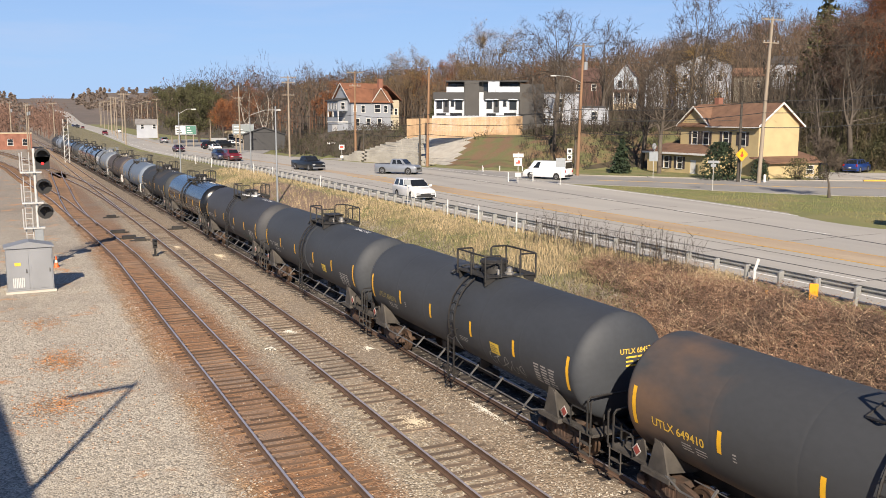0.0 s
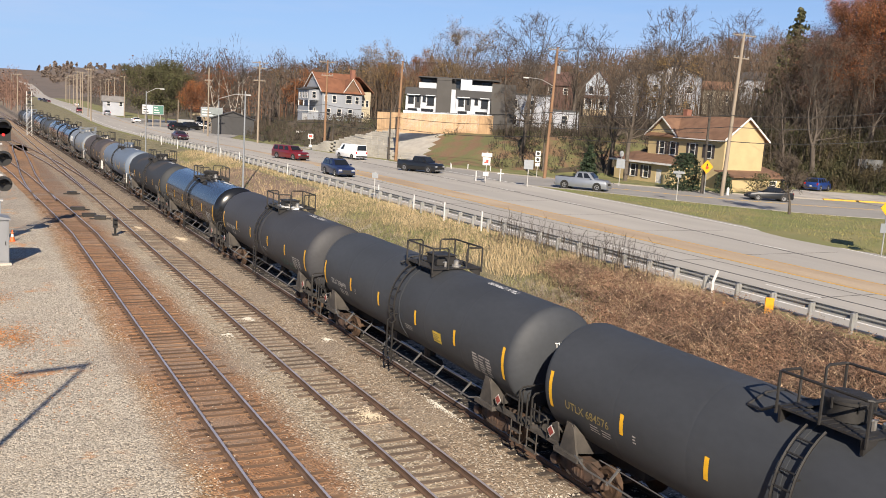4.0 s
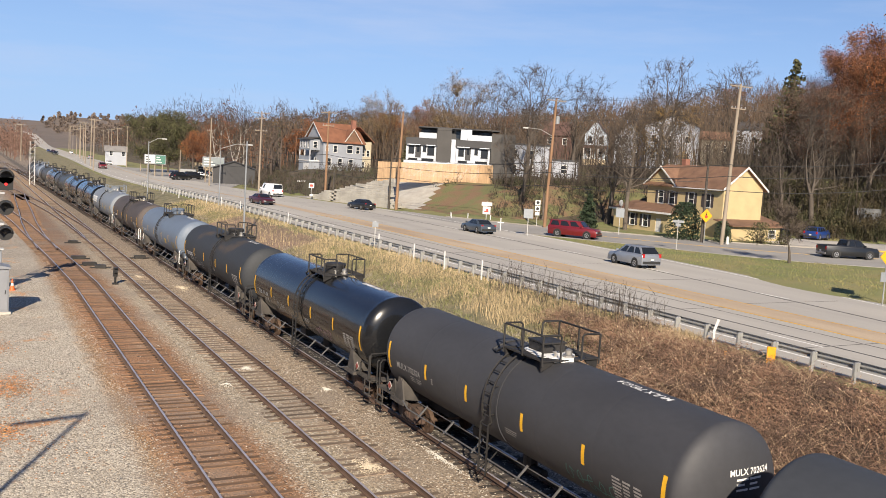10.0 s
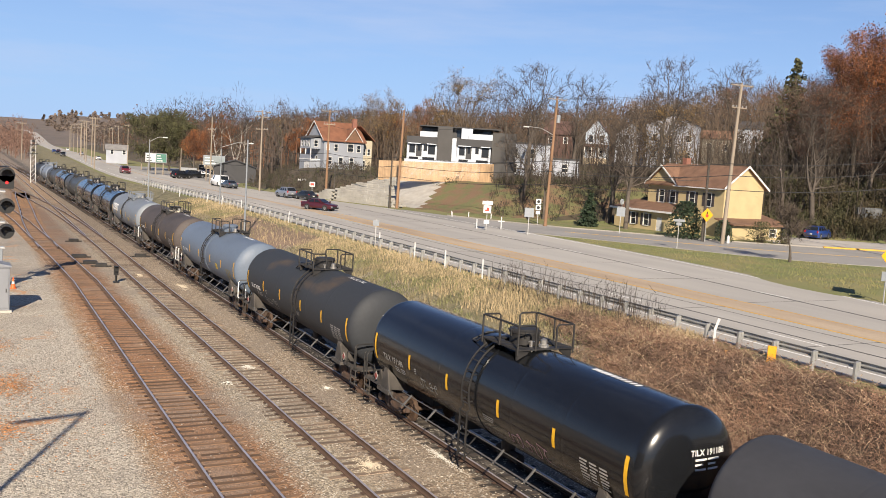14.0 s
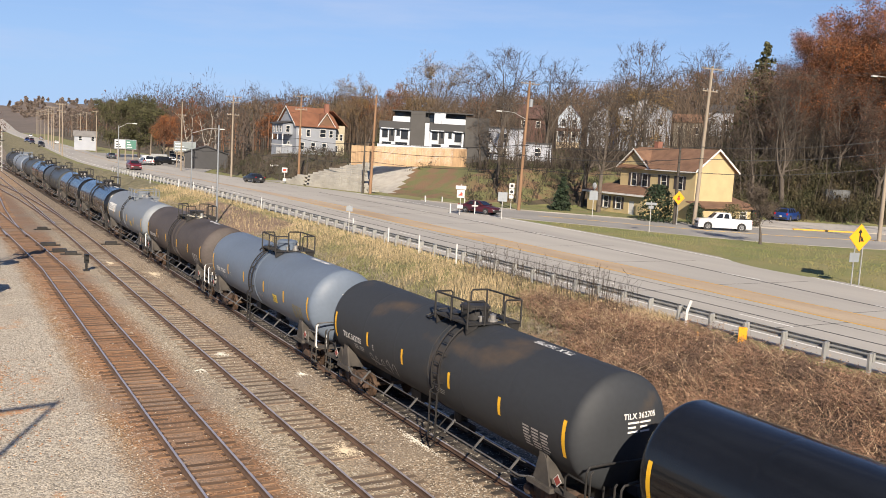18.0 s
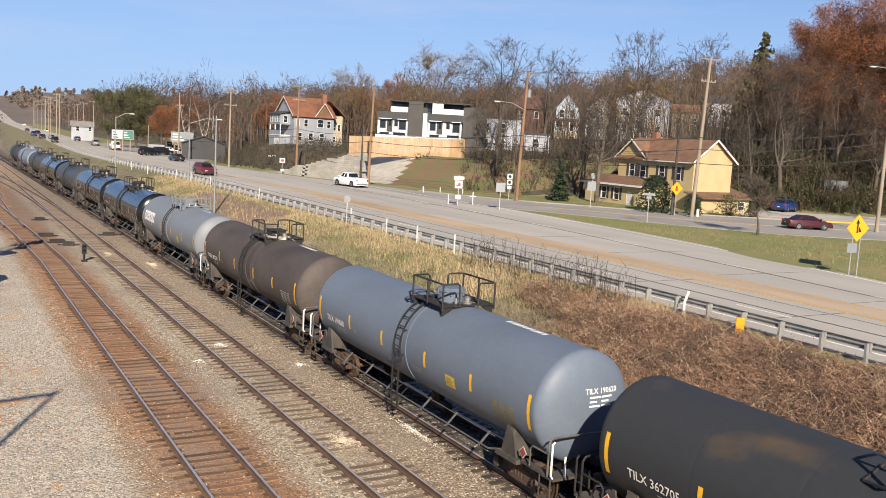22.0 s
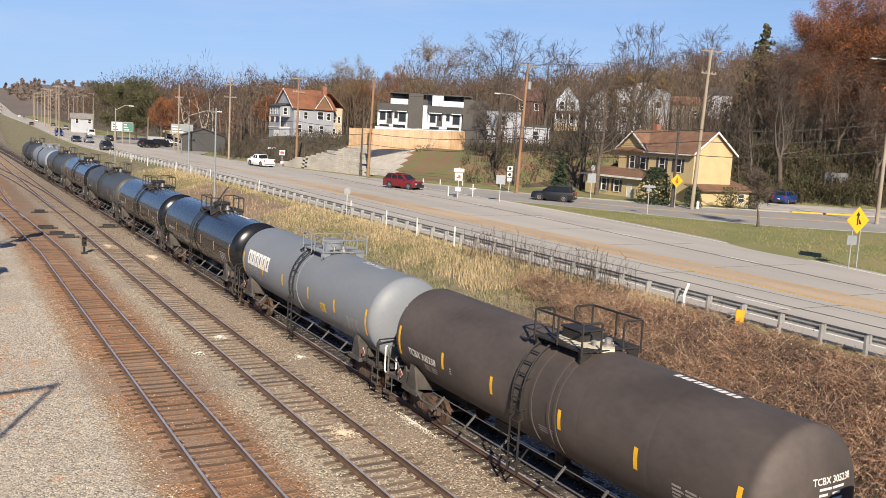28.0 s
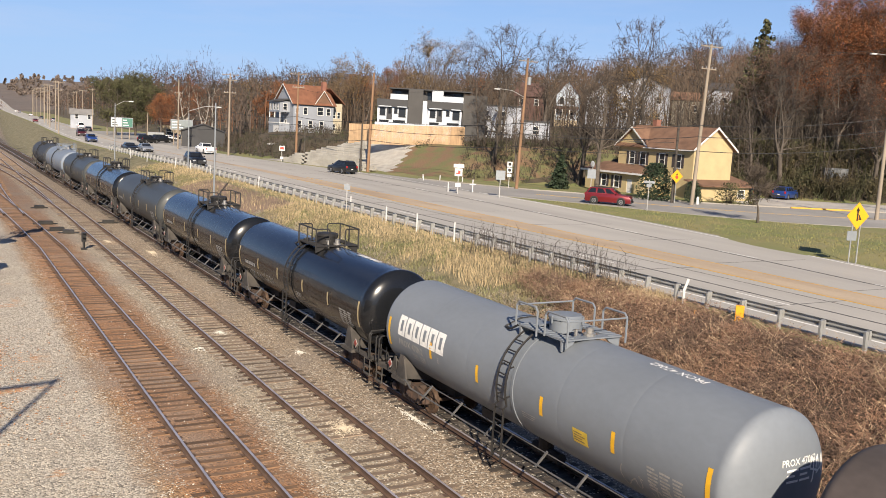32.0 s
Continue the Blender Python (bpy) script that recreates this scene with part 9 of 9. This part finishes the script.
# unseen block beside the yard, added to cast the gravel's dark wedge
shade_block = thing("depot_wall", "plain brick railway depot beside the gravel yard", "building", pose(-6.95, 6.8, 0, 0, 0, 5.4), kind="structure")
bm = bmesh.new()
box(bm, -8.0, -0.25, -15.0, 13.8, -0.5, 9.3)
part("wall", bm, M_BRICK, shade_block)
bm = bmesh.new()
box(bm, -8.2, 0.0, -15.2, 14.0, 9.3, 9.7)
part("eaves", bm, M_TAN, shade_block)

# ---- road vehicles ----
M_TYRE = mat("tyre_rubber", (0.012, 0.012, 0.012), 0.85, var=0.2)
M_RIM = mat("alloy_rim", (0.35, 0.35, 0.36), 0.4, 0.7, var=0.1)
M_CARGLASS = plain("car_glass", (0.012, 0.014, 0.017), 0.06, 0.0)
M_TRIMBLK = mat("black_trim", (0.02, 0.02, 0.02), 0.6, var=0.1)
M_HEAD = plain("headlamp", (0.32, 0.33, 0.35), 0.15, 0.1)
M_TAIL = plain("tail_lamp", (0.35, 0.015, 0.015), 0.25)


def car_paint(name, col, metal=0.25):
    return mat(name, col, 0.35, metal, var=0.06, scale=2.0, coat=0.6, coords="obj")


C_WHITE = car_paint("white_car_paint", (0.72, 0.72, 0.72), 0.0)
C_NAVY = car_paint("navy_car_paint", (0.012, 0.022, 0.075))
C_SILVER = car_paint("silver_car_paint", (0.28, 0.30, 0.335), 0.5)
C_BLACK = car_paint("black_car_paint", (0.012, 0.013, 0.015))
C_RED = car_paint("dark_red_car_paint", (0.17, 0.012, 0.016))
C_MAROON = car_paint("maroon_car_paint", (0.065, 0.010, 0.014))
C_SLATE = car_paint("slate_car_paint", (0.05, 0.065, 0.085))
C_BLUE = car_paint("blue_car_paint", (0.012, 0.045, 0.20))

SHAPES = {
    # length, width, wheel radius, axle positions, lower profile (y, z) from the tail, greenhouse (belt tail, roof tail, roof nose, belt nose, z belt, z roof)
    "minivan": (5.1, 1.98, 0.34, (-1.52, 1.56), [(-2.52, 0.45), (-2.55, 0.95), (-2.5, 1.12), (1.35, 1.06), (2.3, 0.88), (2.52, 0.66), (2.54, 0.36)], (-2.48, -2.2, 0.55, 1.5, 1.08, 1.76)),
    "suv": (4.9, 1.95, 0.38, (-1.42, 1.44), [(-2.42, 0.5), (-2.45, 0.95), (-2.4, 1.15), (1.05, 1.12), (2.2, 1.02), (2.42, 0.78), (2.45, 0.42)], (-2.38, -1.95, 0.35, 1.2, 1.13, 1.74)),
    "compact_suv": (4.5, 1.87, 0.35, (-1.32, 1.35), [(-2.22, 0.5), (-2.25, 0.9), (-2.2, 1.08), (0.95, 1.05), (2.0, 0.94), (2.2, 0.72), (2.25, 0.4)], (-2.15, -1.6, 0.3, 1.15, 1.06, 1.66)),
    "sedan": (4.8, 1.83, 0.33, (-1.38, 1.42), [(-2.38, 0.45), (-2.4, 0.85), (-2.3, 0.98), (-1.5, 1.0), (1.1, 0.96), (2.2, 0.80), (2.38, 0.6), (2.4, 0.34)], (-1.75, -0.95, 0.25, 1.2, 0.97, 1.44)),
    "pickup": (5.85, 2.02, 0.41, (-1.78, 1.87), [(-2.9, 0.6), (-2.92, 1.0), (-2.9, 1.28), (-0.55, 1.28), (1.35, 1.22), (2.65, 1.15), (2.9, 0.9), (2.92, 0.5)], (-0.75, -0.55, 0.85, 1.5, 1.24, 1.9)),
    "capped_pickup": (5.6, 1.95, 0.39, (-1.65, 1.75), [(-2.78, 0.6), (-2.8, 1.0), (-2.78, 1.2), (1.25, 1.16), (2.5, 1.08), (2.76, 0.85), (2.8, 0.48)], (-2.74, -2.6, 0.75, 1.4, 1.18, 1.82)),
    "van": (5.7, 2.0, 0.36, (-1.75, 1.75), [(-2.8, 0.5), (-2.85, 1.2), (2.05, 1.2), (2.65, 1.0), (2.82, 0.7), (2.85, 0.4)], (-2.83, -2.78, 1.45, 2.1, 1.2, 2.12)),
}
CAR_PARTS = {}


def loft(bm, prof, hw, z_low, tuck=0.06):
    """The lower body: a side outline carried across the width, rounded in at top and bottom."""
    pts = [(prof[0][0], z_low)] + prof + [(prof[-1][0], z_low)]
    zmax = max(z for _, z in pts)
    rings = []
    for x, inset in ((-hw + 0.0, 0.10), (-hw, 0.0), (hw, 0.0), (hw - 0.0, 0.10)):
        ring = []
        for y, z in pts:
            s = 1 - inset * 0.25
            zz = z - inset * 0.5 * (1 if z > zmax - 0.35 else 0)
            yy = y * (1 - inset * 0.12)
            xx = x * (1.0 if inset else 0.93) if False else (x if inset else x * 0.955)
            ring.append(bm.verts.new((xx, yy, zz if inset else z)))
        rings.append(ring)
    order = [rings[0], rings[1], rings[2], rings[3]]
    k = len(pts)
    for a, b in zip(order, order[1:]):
        for i in range(k):
            j = (i + 1) % k
            bm.faces.new((a[i], a[j], b[j], b[i]))
    bm.faces.new(order[0][::-1])
    bm.faces.new(order[-1])


def vehicle(kind, paint, label, category="car", bed=False):
    ln, w, wr, axles, prof, (bt, rt, rn, bn, zb, zr) = SHAPES[kind]
    hw = w / 2
    t = thing({"pickup": "pickup_truck", "capped_pickup": "pickup_truck", "van": "van", "minivan": "minivan", "sedan": "sedan"}.get(kind, "suv"), label, category, group="traffic on the roads")
    key = kind + paint.name

    def sh(name, maker, mt, parent, at=None, **kw):
        return sub(name, key + mt.name, maker, mt, parent, at, **kw)

    def mk_body(bm):
        loft(bm, prof, hw, 0.26)

    def mk_cabin(bm):
        bw, rw_ = hw * 0.93, hw * 0.76
        vs = [bm.verts.new(c) for c in ((-bw, bt, zb - 0.02), (bw, bt, zb - 0.02), (bw, bn, zb - 0.02), (-bw, bn, zb - 0.02), (-rw_, rt, zr), (rw_, rt, zr), (rw_, rn, zr), (-rw_, rn, zr))]
        for f in ((4, 5, 6, 7), (0, 1, 5, 4), (1, 2, 6, 5), (2, 3, 7, 6), (3, 0, 4, 7)):
            bm.faces.new([vs[i] for i in f])
    body = sh("body", mk_body, paint, t, smooth=True, bevel=0.035)
    sh("cabin", mk_cabin, paint, t, smooth=True, bevel=0.05)
    bw, rw_ = hw * 0.93, hw * 0.76

    def lerp3(f, s, side):
        """A point on the cabin: f along (0 tail, 1 nose), s up (0 belt, 1 roof)."""
        yb, yr = bt + (bn - bt) * f, rt + (rn - rt) * f
        x = bw + (rw_ - bw) * s
        return Vector((side * (x + 0.012), yb + (yr - yb) * s, zb + (zr - zb) * s))
    cuts = {"sedan": ((0.16, 0.48), (0.52, 0.86)), "pickup": ((0.14, 0.44), (0.5, 0.84)), "van": ((0.72, 0.88),)}.get(kind, ((0.05, 0.3), (0.34, 0.6), (0.64, 0.88)))
    for side in (-1, 1):
        for a, b in cuts:
            def mk_win(bm):
                vs = [bm.verts.new(lerp3(f, s, side)) for f, s in ((a, 0.1), (b, 0.1), (b - 0.03, 0.86), (a + 0.03, 0.86))]
                bm.faces.new(vs)
            sub("side_window", key + str((a, side)), mk_win, M_CARGLASS, t)

    def glass(bm, yb, yr, s):
        off = 0.012 * s
        vs = [bm.verts.new(c) for c in ((-bw * 0.88, yb + (yr - yb) * 0.12 + off, zb + (zr - zb) * 0.12 + 0.01), (bw * 0.88, yb + (yr - yb) * 0.12 + off, zb + (zr - zb) * 0.12 + 0.01),
                                       (rw_ * 0.9, yb + (yr - yb) * 0.9 + off, zb + (zr - zb) * 0.9 + 0.01), (-rw_ * 0.9, yb + (yr - yb) * 0.9 + off, zb + (zr - zb) * 0.9 + 0.01))]
        bm.faces.new(vs)
    sub("windscreen", key, lambda bm: glass(bm, bn, rn, 1), M_CARGLASS, t)
    sub("rear_window", key, lambda bm: glass(bm, bt, rt, -1), M_CARGLASS, t)
    y0, y1 = -ln / 2, ln / 2
    zn = prof[-2][1]
    for side in (-1, 1):
        sub("headlight", key + str(side), lambda bm: box(bm, side * hw * 0.55, side * hw * 0.93, y1 - 0.16, y1 - 0.01, zn - 0.16, zn + 0.02), M_HEAD, t)
        sub("tail_light", key + str(side), lambda bm: box(bm, side * hw * 0.74, side * hw * 0.955, y0 - 0.005, y0 + 0.12, 0.85, 1.15 if kind != "sedan" else 0.98), M_TAIL, t)
        sub("mirror", key + str(side), lambda bm: box(bm, side * (hw - 0.02), side * (hw + 0.2), bn - 0.35, bn - 0.2, zb + 0.02, zb + 0.2), paint, t, bevel=0.03)
    sub("grille", key, lambda bm: box(bm, -hw * 0.5, hw * 0.5, y1 - 0.06, y1 + 0.005, zn - 0.28, zn - 0.04), M_TRIMBLK, t)
    sub("front_bumper", key, lambda bm: box(bm, -hw * 0.9, hw * 0.9, y1 - 0.12, y1 + 0.05, 0.30, 0.48), M_TRIMBLK if kind != "pickup" else M_RIM, t, bevel=0.03)
    sub("rear_bumper", key, lambda bm: box(bm, -hw * 0.9, hw * 0.9, y0 - 0.05, y0 + 0.12, 0.36, 0.56), M_TRIMBLK if "pickup" not in kind else M_RIM, t, bevel=0.03)
    if kind == "pickup":
        sub("truck_bed", key, lambda bm: box(bm, -hw * 0.8, hw * 0.8, -2.8, -0.85, 1.2, 1.292), M_TRIMBLK, t)
    if kind == "suv":
        for side in (-1, 1):
            sub("roof_rail", key + str(side), lambda bm: box(bm, side * rw_ * 0.9 - 0.02, side * rw_ * 0.9 + 0.02, rt + 0.15, rn - 0.25, zr - 0.01, zr + 0.06), M_TRIMBLK, t)
    sub("number_plate", key, lambda bm: box(bm, -0.16, 0.16, y0 - 0.062, y0 - 0.05, 0.62, 0.76), M_SIGNW, t)
    wheels = []
    for ya in axles:
        for side in (-1, 1):
            def mk_arch(bm):
                lathe(bm, [(side * (hw * 0.6), wr * 1.18), (side * (hw + 0.006), wr * 1.18)], 20, "x", (0, 0, 0))
            sub("wheel_arch", kind + str((ya, side)), mk_arch, M_TRIMBLK, t, pose(0, ya, wr + 0.02))
            wh = new("wheel")
            wh.parent = t
            wh.matrix_basis = pose(side * (hw - 0.10), ya, wr)
            sub("tyre", "%s%d" % (kind, side), lambda bm: lathe(bm, [(-0.11, wr * 0.62), (-0.12, wr * 0.9), (-0.09, wr), (0.09, wr), (0.12, wr * 0.9), (0.11, wr * 0.62)], 20, "x"), M_TYRE, wh, smooth=True)

            def mk_rim(bm):
                lathe(bm, [(side * 0.06, wr * 0.62), (side * 0.115, wr * 0.62), (side * 0.10, wr * 0.2), (side * 0.12, wr * 0.05)], 16, "x")
                for k in range(5):
                    a = k * 2 * math.pi / 5
                    rod(bm, (side * 0.115, 0, 0), (side * 0.115, wr * 0.6 * math.cos(a), wr * 0.6 * math.sin(a)), 0.03, seg=4)
            sub("rim", "%s%d" % (kind, side), mk_rim, M_RIM, wh)
            wheels.append((wh, side * (hw - 0.10), ya, wr))
    return t, wheels


NEAR_OUT = [(52, 900), (34.5, 420), (29.8, 245), (28.8, 205), (29.2, 175), (31.8, 130), (32.2, 110), (32.4, 20), (32.4, -400)]
NEAR_IN = [(54, 900), (37, 420), (32.2, 245), (31.4, 205), (31.8, 175), (33.6, 130), (34.6, 100), (35.7, 55), (35.9, 30), (35.9, -400)]
EXIT = [(54, 900), (37, 420), (32.4, 245), (32.0, 205), (32.6, 165), (34.6, 135), (36.2, 122), (38.0, 114), (41.5, 108.8), (46.3, 103.6), (50, 96.5), (53.6, 89), (57.6, 80.2), (63.3, 72.4), (71.6, 65.2), (80, 61), (100, 55.5), (200, 32), (420, -20)]
MERGE = [(420, -8), (200, 36), (100, 60.0), (84, 65.2), (75.3, 69.8), (67.8, 75.2), (62, 81.3), (57.5, 88), (53.6, 97), (51.2, 107), (49.4, 118), (47.4, 130), (45.4, 142), (43.4, 160), (41.0, 190), (39.5, 230), (41, 290), (48, 420), (66, 900)]
FAR = [(46.4, -400), (46.4, 30), (46.8, 55), (48.4, 80), (49.4, 105), (46.8, 128), (43.8, 150), (40.6, 190), (38.8, 230), (40.2, 290), (46, 420), (64, 900)]


class Way:
    def __init__(self, pts):
        self.p = [Vector((x, y)) for x, y in pts]
        self.s = [0.0]
        for a, b in zip(self.p, self.p[1:]):
            self.s.append(self.s[-1] + (b - a).length)

    def find(self, x, y):
        q, best = Vector((x, y)), (1e9, 0)
        for a, b, s in zip(self.p, self.p[1:], self.s):
            d = b - a
            t = max(0, min(1, (q - a).dot(d) / d.length_squared))
            e = (q - a - d * t).length
            if e < best[0]:
                best = (e, s + t * d.length)
        return best[1]

    def at(self, s):
        s = max(0.5, min(self.s[-1] - 0.5, s))
        for a, b, s0, s1 in zip(self.p, self.p[1:], self.s, self.s[1:]):
            if s <= s1:
                return a.lerp(b, (s - s0) / (s1 - s0))
        return self.p[-1]

    def head(self, s):
        d = self.at(s + 3.0) - self.at(s - 3.0)
        return -math.degrees(math.atan2(d.x, d.y))


TRAFFIC = [
    ("minivan", C_WHITE, "white minivan driving in the near lane", NEAR_OUT, [(0, 32, 72.3), (1, 32, 52.1), (2, 32, 30.7)], 1),
    ("suv", C_NAVY, "navy blue SUV driving in the near lanes", NEAR_IN, [(0, 31.3, 154), (1, 31.5, 140), (2, 33, 126), (3, 34, 108.5), (3.5, 34.4, 99), (6, 35.8, 51.3), (6.5, 36, 40.2), (7, 36, 29.1)], 1),
    ("pickup", C_SILVER, "silver-grey crew-cab pickup on the side road", EXIT, [(0, 44.8, 105.2), (1, 48.8, 98.4), (2, 51.5, 93.0), (6, 70.0, 66.0), (6.5, 76.6, 62.5), (7, 84, 59.5)], 0),
    ("pickup", C_BLACK, "black pickup turning into the side road", EXIT, [(0, 37.2, 118.5), (1, 38.6, 113.4), (2, 42, 108.4), (3, 46.0, 104.2), (6, 54.7, 86), (7, 58.4, 79.5), (8, 63.3, 72.4), (9, 71.6, 65.7), (9.5, 75.5, 63)], 0),
    ("capped_pickup", C_RED, "dark red pickup with a bed cap on the side road", EXIT, [(0, 33.4, 150), (1, 34, 141), (3, 36.4, 121), (6, 45.4, 104.4), (7, 49, 98.3), (8, 51.6, 92.8), (9, 55, 85.8), (11, 63.2, 73.1), (13, 79.8, 61)], 0),
    ("sedan", C_SLATE, "dark slate sedan in the far lane", FAR, [(8.2, 46.4, 35), (8.5, 46.6, 42.3), (9, 46.8, 54.5), (9.5, 47.6, 68), (10, 48.6, 83), (11, 49.3, 108), (12, 46.8, 128), (13, 44, 147)], 0),
    ("compact_suv", C_SILVER, "silver compact SUV in the far lane", FAR, [(9.5, 46.5, 39.6), (10, 46.8, 55.2), (11, 48.6, 84), (12, 49.3, 106), (13, 47, 124), (14, 45, 140)], 0),
    ("sedan", C_BLACK, "black car leaving the side road", MERGE, [(3, 92, 62.7), (3.5, 82, 66), (6, 60.4, 84), (7, 55.3, 93.4), (8, 52.5, 102.8), (9, 50.5, 111), (10, 49.3, 118), (11, 48.3, 124.5), (13, 47, 132), (14, 46.6, 134.5), (17, 46, 138.5), (19, 44.6, 147), (20, 43.6, 158)], 0),
    ("van", C_WHITE, "white panel van leaving the side road", MERGE, [(0, 57.0, 89), (1, 53.6, 97), (2, 51.4, 106), (3, 50, 114.5), (6, 46.9, 133), (9, 45.4, 142), (11, 44.4, 152), (13, 42.8, 165)], 0),
    ("sedan", C_MAROON, "maroon sedan turning into the side road", EXIT, [(6, 33.6, 145), (9, 35.6, 126), (10, 35.9, 122.5), (11, 36.3, 120), (12, 36.9, 117.5), (13, 37.8, 114.2), (14, 40, 110.4), (14.5, 41.5, 108.5), (17, 51, 94.5), (18, 54.3, 87), (19, 57.6, 80.2), (20, 61.6, 74.4), (21, 68.2, 68), (22, 79.2, 61.5)], 0),
    ("pickup", C_WHITE, "white crew-cab pickup leaving the side road", MERGE, [(17.5, 83.9, 65), (18, 75.3, 69.6), (19, 63.6, 79.6), (20, 56.2, 90.5), (21, 52.4, 101), (22, 49.9, 113.5), (23, 48.4, 123), (24, 47.6, 128.5), (27, 46.2, 137.5), (28, 45.9, 139.5), (29, 45.4, 142.5), (30, 44.8, 147), (31, 44, 153.5), (32, 43, 163)], 0),
    ("suv", C_RED, "dark red SUV turning into the side road", EXIT, [(19, 32.6, 164), (20, 33.4, 152), (21, 34.2, 141), (23, 36, 124), (24, 37, 118), (27, 46.6, 103.5), (28, 49.8, 96.8), (29, 52.4, 91), (30, 55, 86), (31, 58.4, 79.3), (32, 62.4, 73.3)], 0),
    ("suv", C_BLACK, "black SUV leaving the side road", MERGE, [(26.5, 73.2, 70.7), (27, 67.8, 74.8), (28, 61.4, 81.8), (29, 56.4, 90), (30, 53.6, 97), (31, 51.4, 106), (32, 49.8, 115.5)], 0),
    ("suv", C_BLACK, "black SUV coming down the highway", NEAR_OUT, [(24, 29, 250), (28, 29, 182.6), (31, 30.8, 140), (32, 31.6, 126)], 0),
    ("sedan", C_BLACK, "black sedan coming down the highway", NEAR_OUT, [(26, 30, 262), (31, 29, 174), (32, 29.6, 163)], 0),
    ("sedan", C_SILVER, "silver sedan coming down the highway", NEAR_IN, [(26, 32, 258), (31, 32, 173), (32, 32.4, 162)], 0),
    ("compact_suv", C_BLUE, "blue SUV far down the highway", NEAR_OUT, [(28, 30, 270), (32, 29, 200)], 0),
    ("suv", C_MAROON, "maroon SUV far down the highway", NEAR_IN, [(28, 33, 300), (32, 31.8, 238)], 0),
    ("sedan", C_WHITE, "white sedan driving away down the highway", FAR, [(0, 41, 196), (3, 39.4, 235)], 0),
    ("compact_suv", C_SILVER, "pale SUV far up the highway", FAR, [(0, 39.4, 260), (10, 48, 420)], 0),
    ("sedan", C_RED, "red car far up the highway", NEAR_IN, [(0, 45, 620), (32, 37, 400)], 0),
    ("suv", C_WHITE, "white SUV far up the highway", FAR, [(0, 48, 440), (32, 62, 840)], 0),
]
MOVERS = []
for kind, paint, label, way, samples, spin in TRAFFIC:
    ob, wheels = vehicle(kind, paint, label)
    MOVERS.append((ob, wheels, Way(way), samples, spin))

# parked vehicles
PARKED = [("suv", C_BLUE, "blue SUV parked on the forecourt", 101.5, 82.6, -70), ("sedan", C_BLACK, "black car parked beside the blue SUV", 97.5, 85.0, -60), ("suv", C_BLACK, "dark SUV parked by the billboard", 46.5, 214, -75),
          ("sedan", C_WHITE, "white car parked at the shed", 50.6, 226, -75), ("suv", C_BLACK, "black SUV parked at the edge of the car park", 41.8, 206, -60), ("sedan", C_SLATE, "dark car parked by the far building", 58, 252, 20)]
for kind, paint, label, x, y, rz in PARKED:
    ob, _ = vehicle(kind, paint, label)
    ob.matrix_basis = pose(x, y, max(ROAD_Z + 0.02, hz(x, y)), 0, 0, rz)


def traffic_motion():
    for ob, wheels, way, samples, spin in MOVERS:
        ts = [t for t, _, _ in samples]
        ss = [way.find(x, y) for _, x, y in samples]
        for i in range(1, len(ss)):
            ss[i] = max(ss[i], ss[i - 1] + 0.05)
        v0 = min(24.0, (ss[1] - ss[0]) / (ts[1] - ts[0]))
        v1 = min(24.0, (ss[-1] - ss[-2]) / (ts[-1] - ts[-2]))
        v1 = max(v1, 8.0)
        v0 = max(v0, 8.0)

        def s_at(t):
            if t <= ts[0]:
                return ss[0] + v0 * (t - ts[0])
            if t >= ts[-1]:
                return ss[-1] + v1 * (t - ts[-1])
            for a, b, c, d in zip(ts, ts[1:], ss, ss[1:]):
                if t <= b:
                    return c + (d - c) * (t - a) / (b - a)

        times = sorted({0.0, 32.0, *ts, *[float(k) for k in range(0, 33)], *[ts[0] + k * 0.5 for k in range(int((ts[-1] - ts[0]) * 2))]})
        times = [t for t in times if 0 <= t <= 32]
        rows, last = [], None
        for t in times:
            if last is not None and t - last < 0.05:
                continue
            s = s_at(t)
            p = way.at(s)
            rows.append((t, pose(p.x, p.y, ROAD_Z + 0.012, 0, 0, way.head(s))))
            last = t
        walk(ob, rows)


def motions():
    train_motion()
    traffic_motion()


motions()
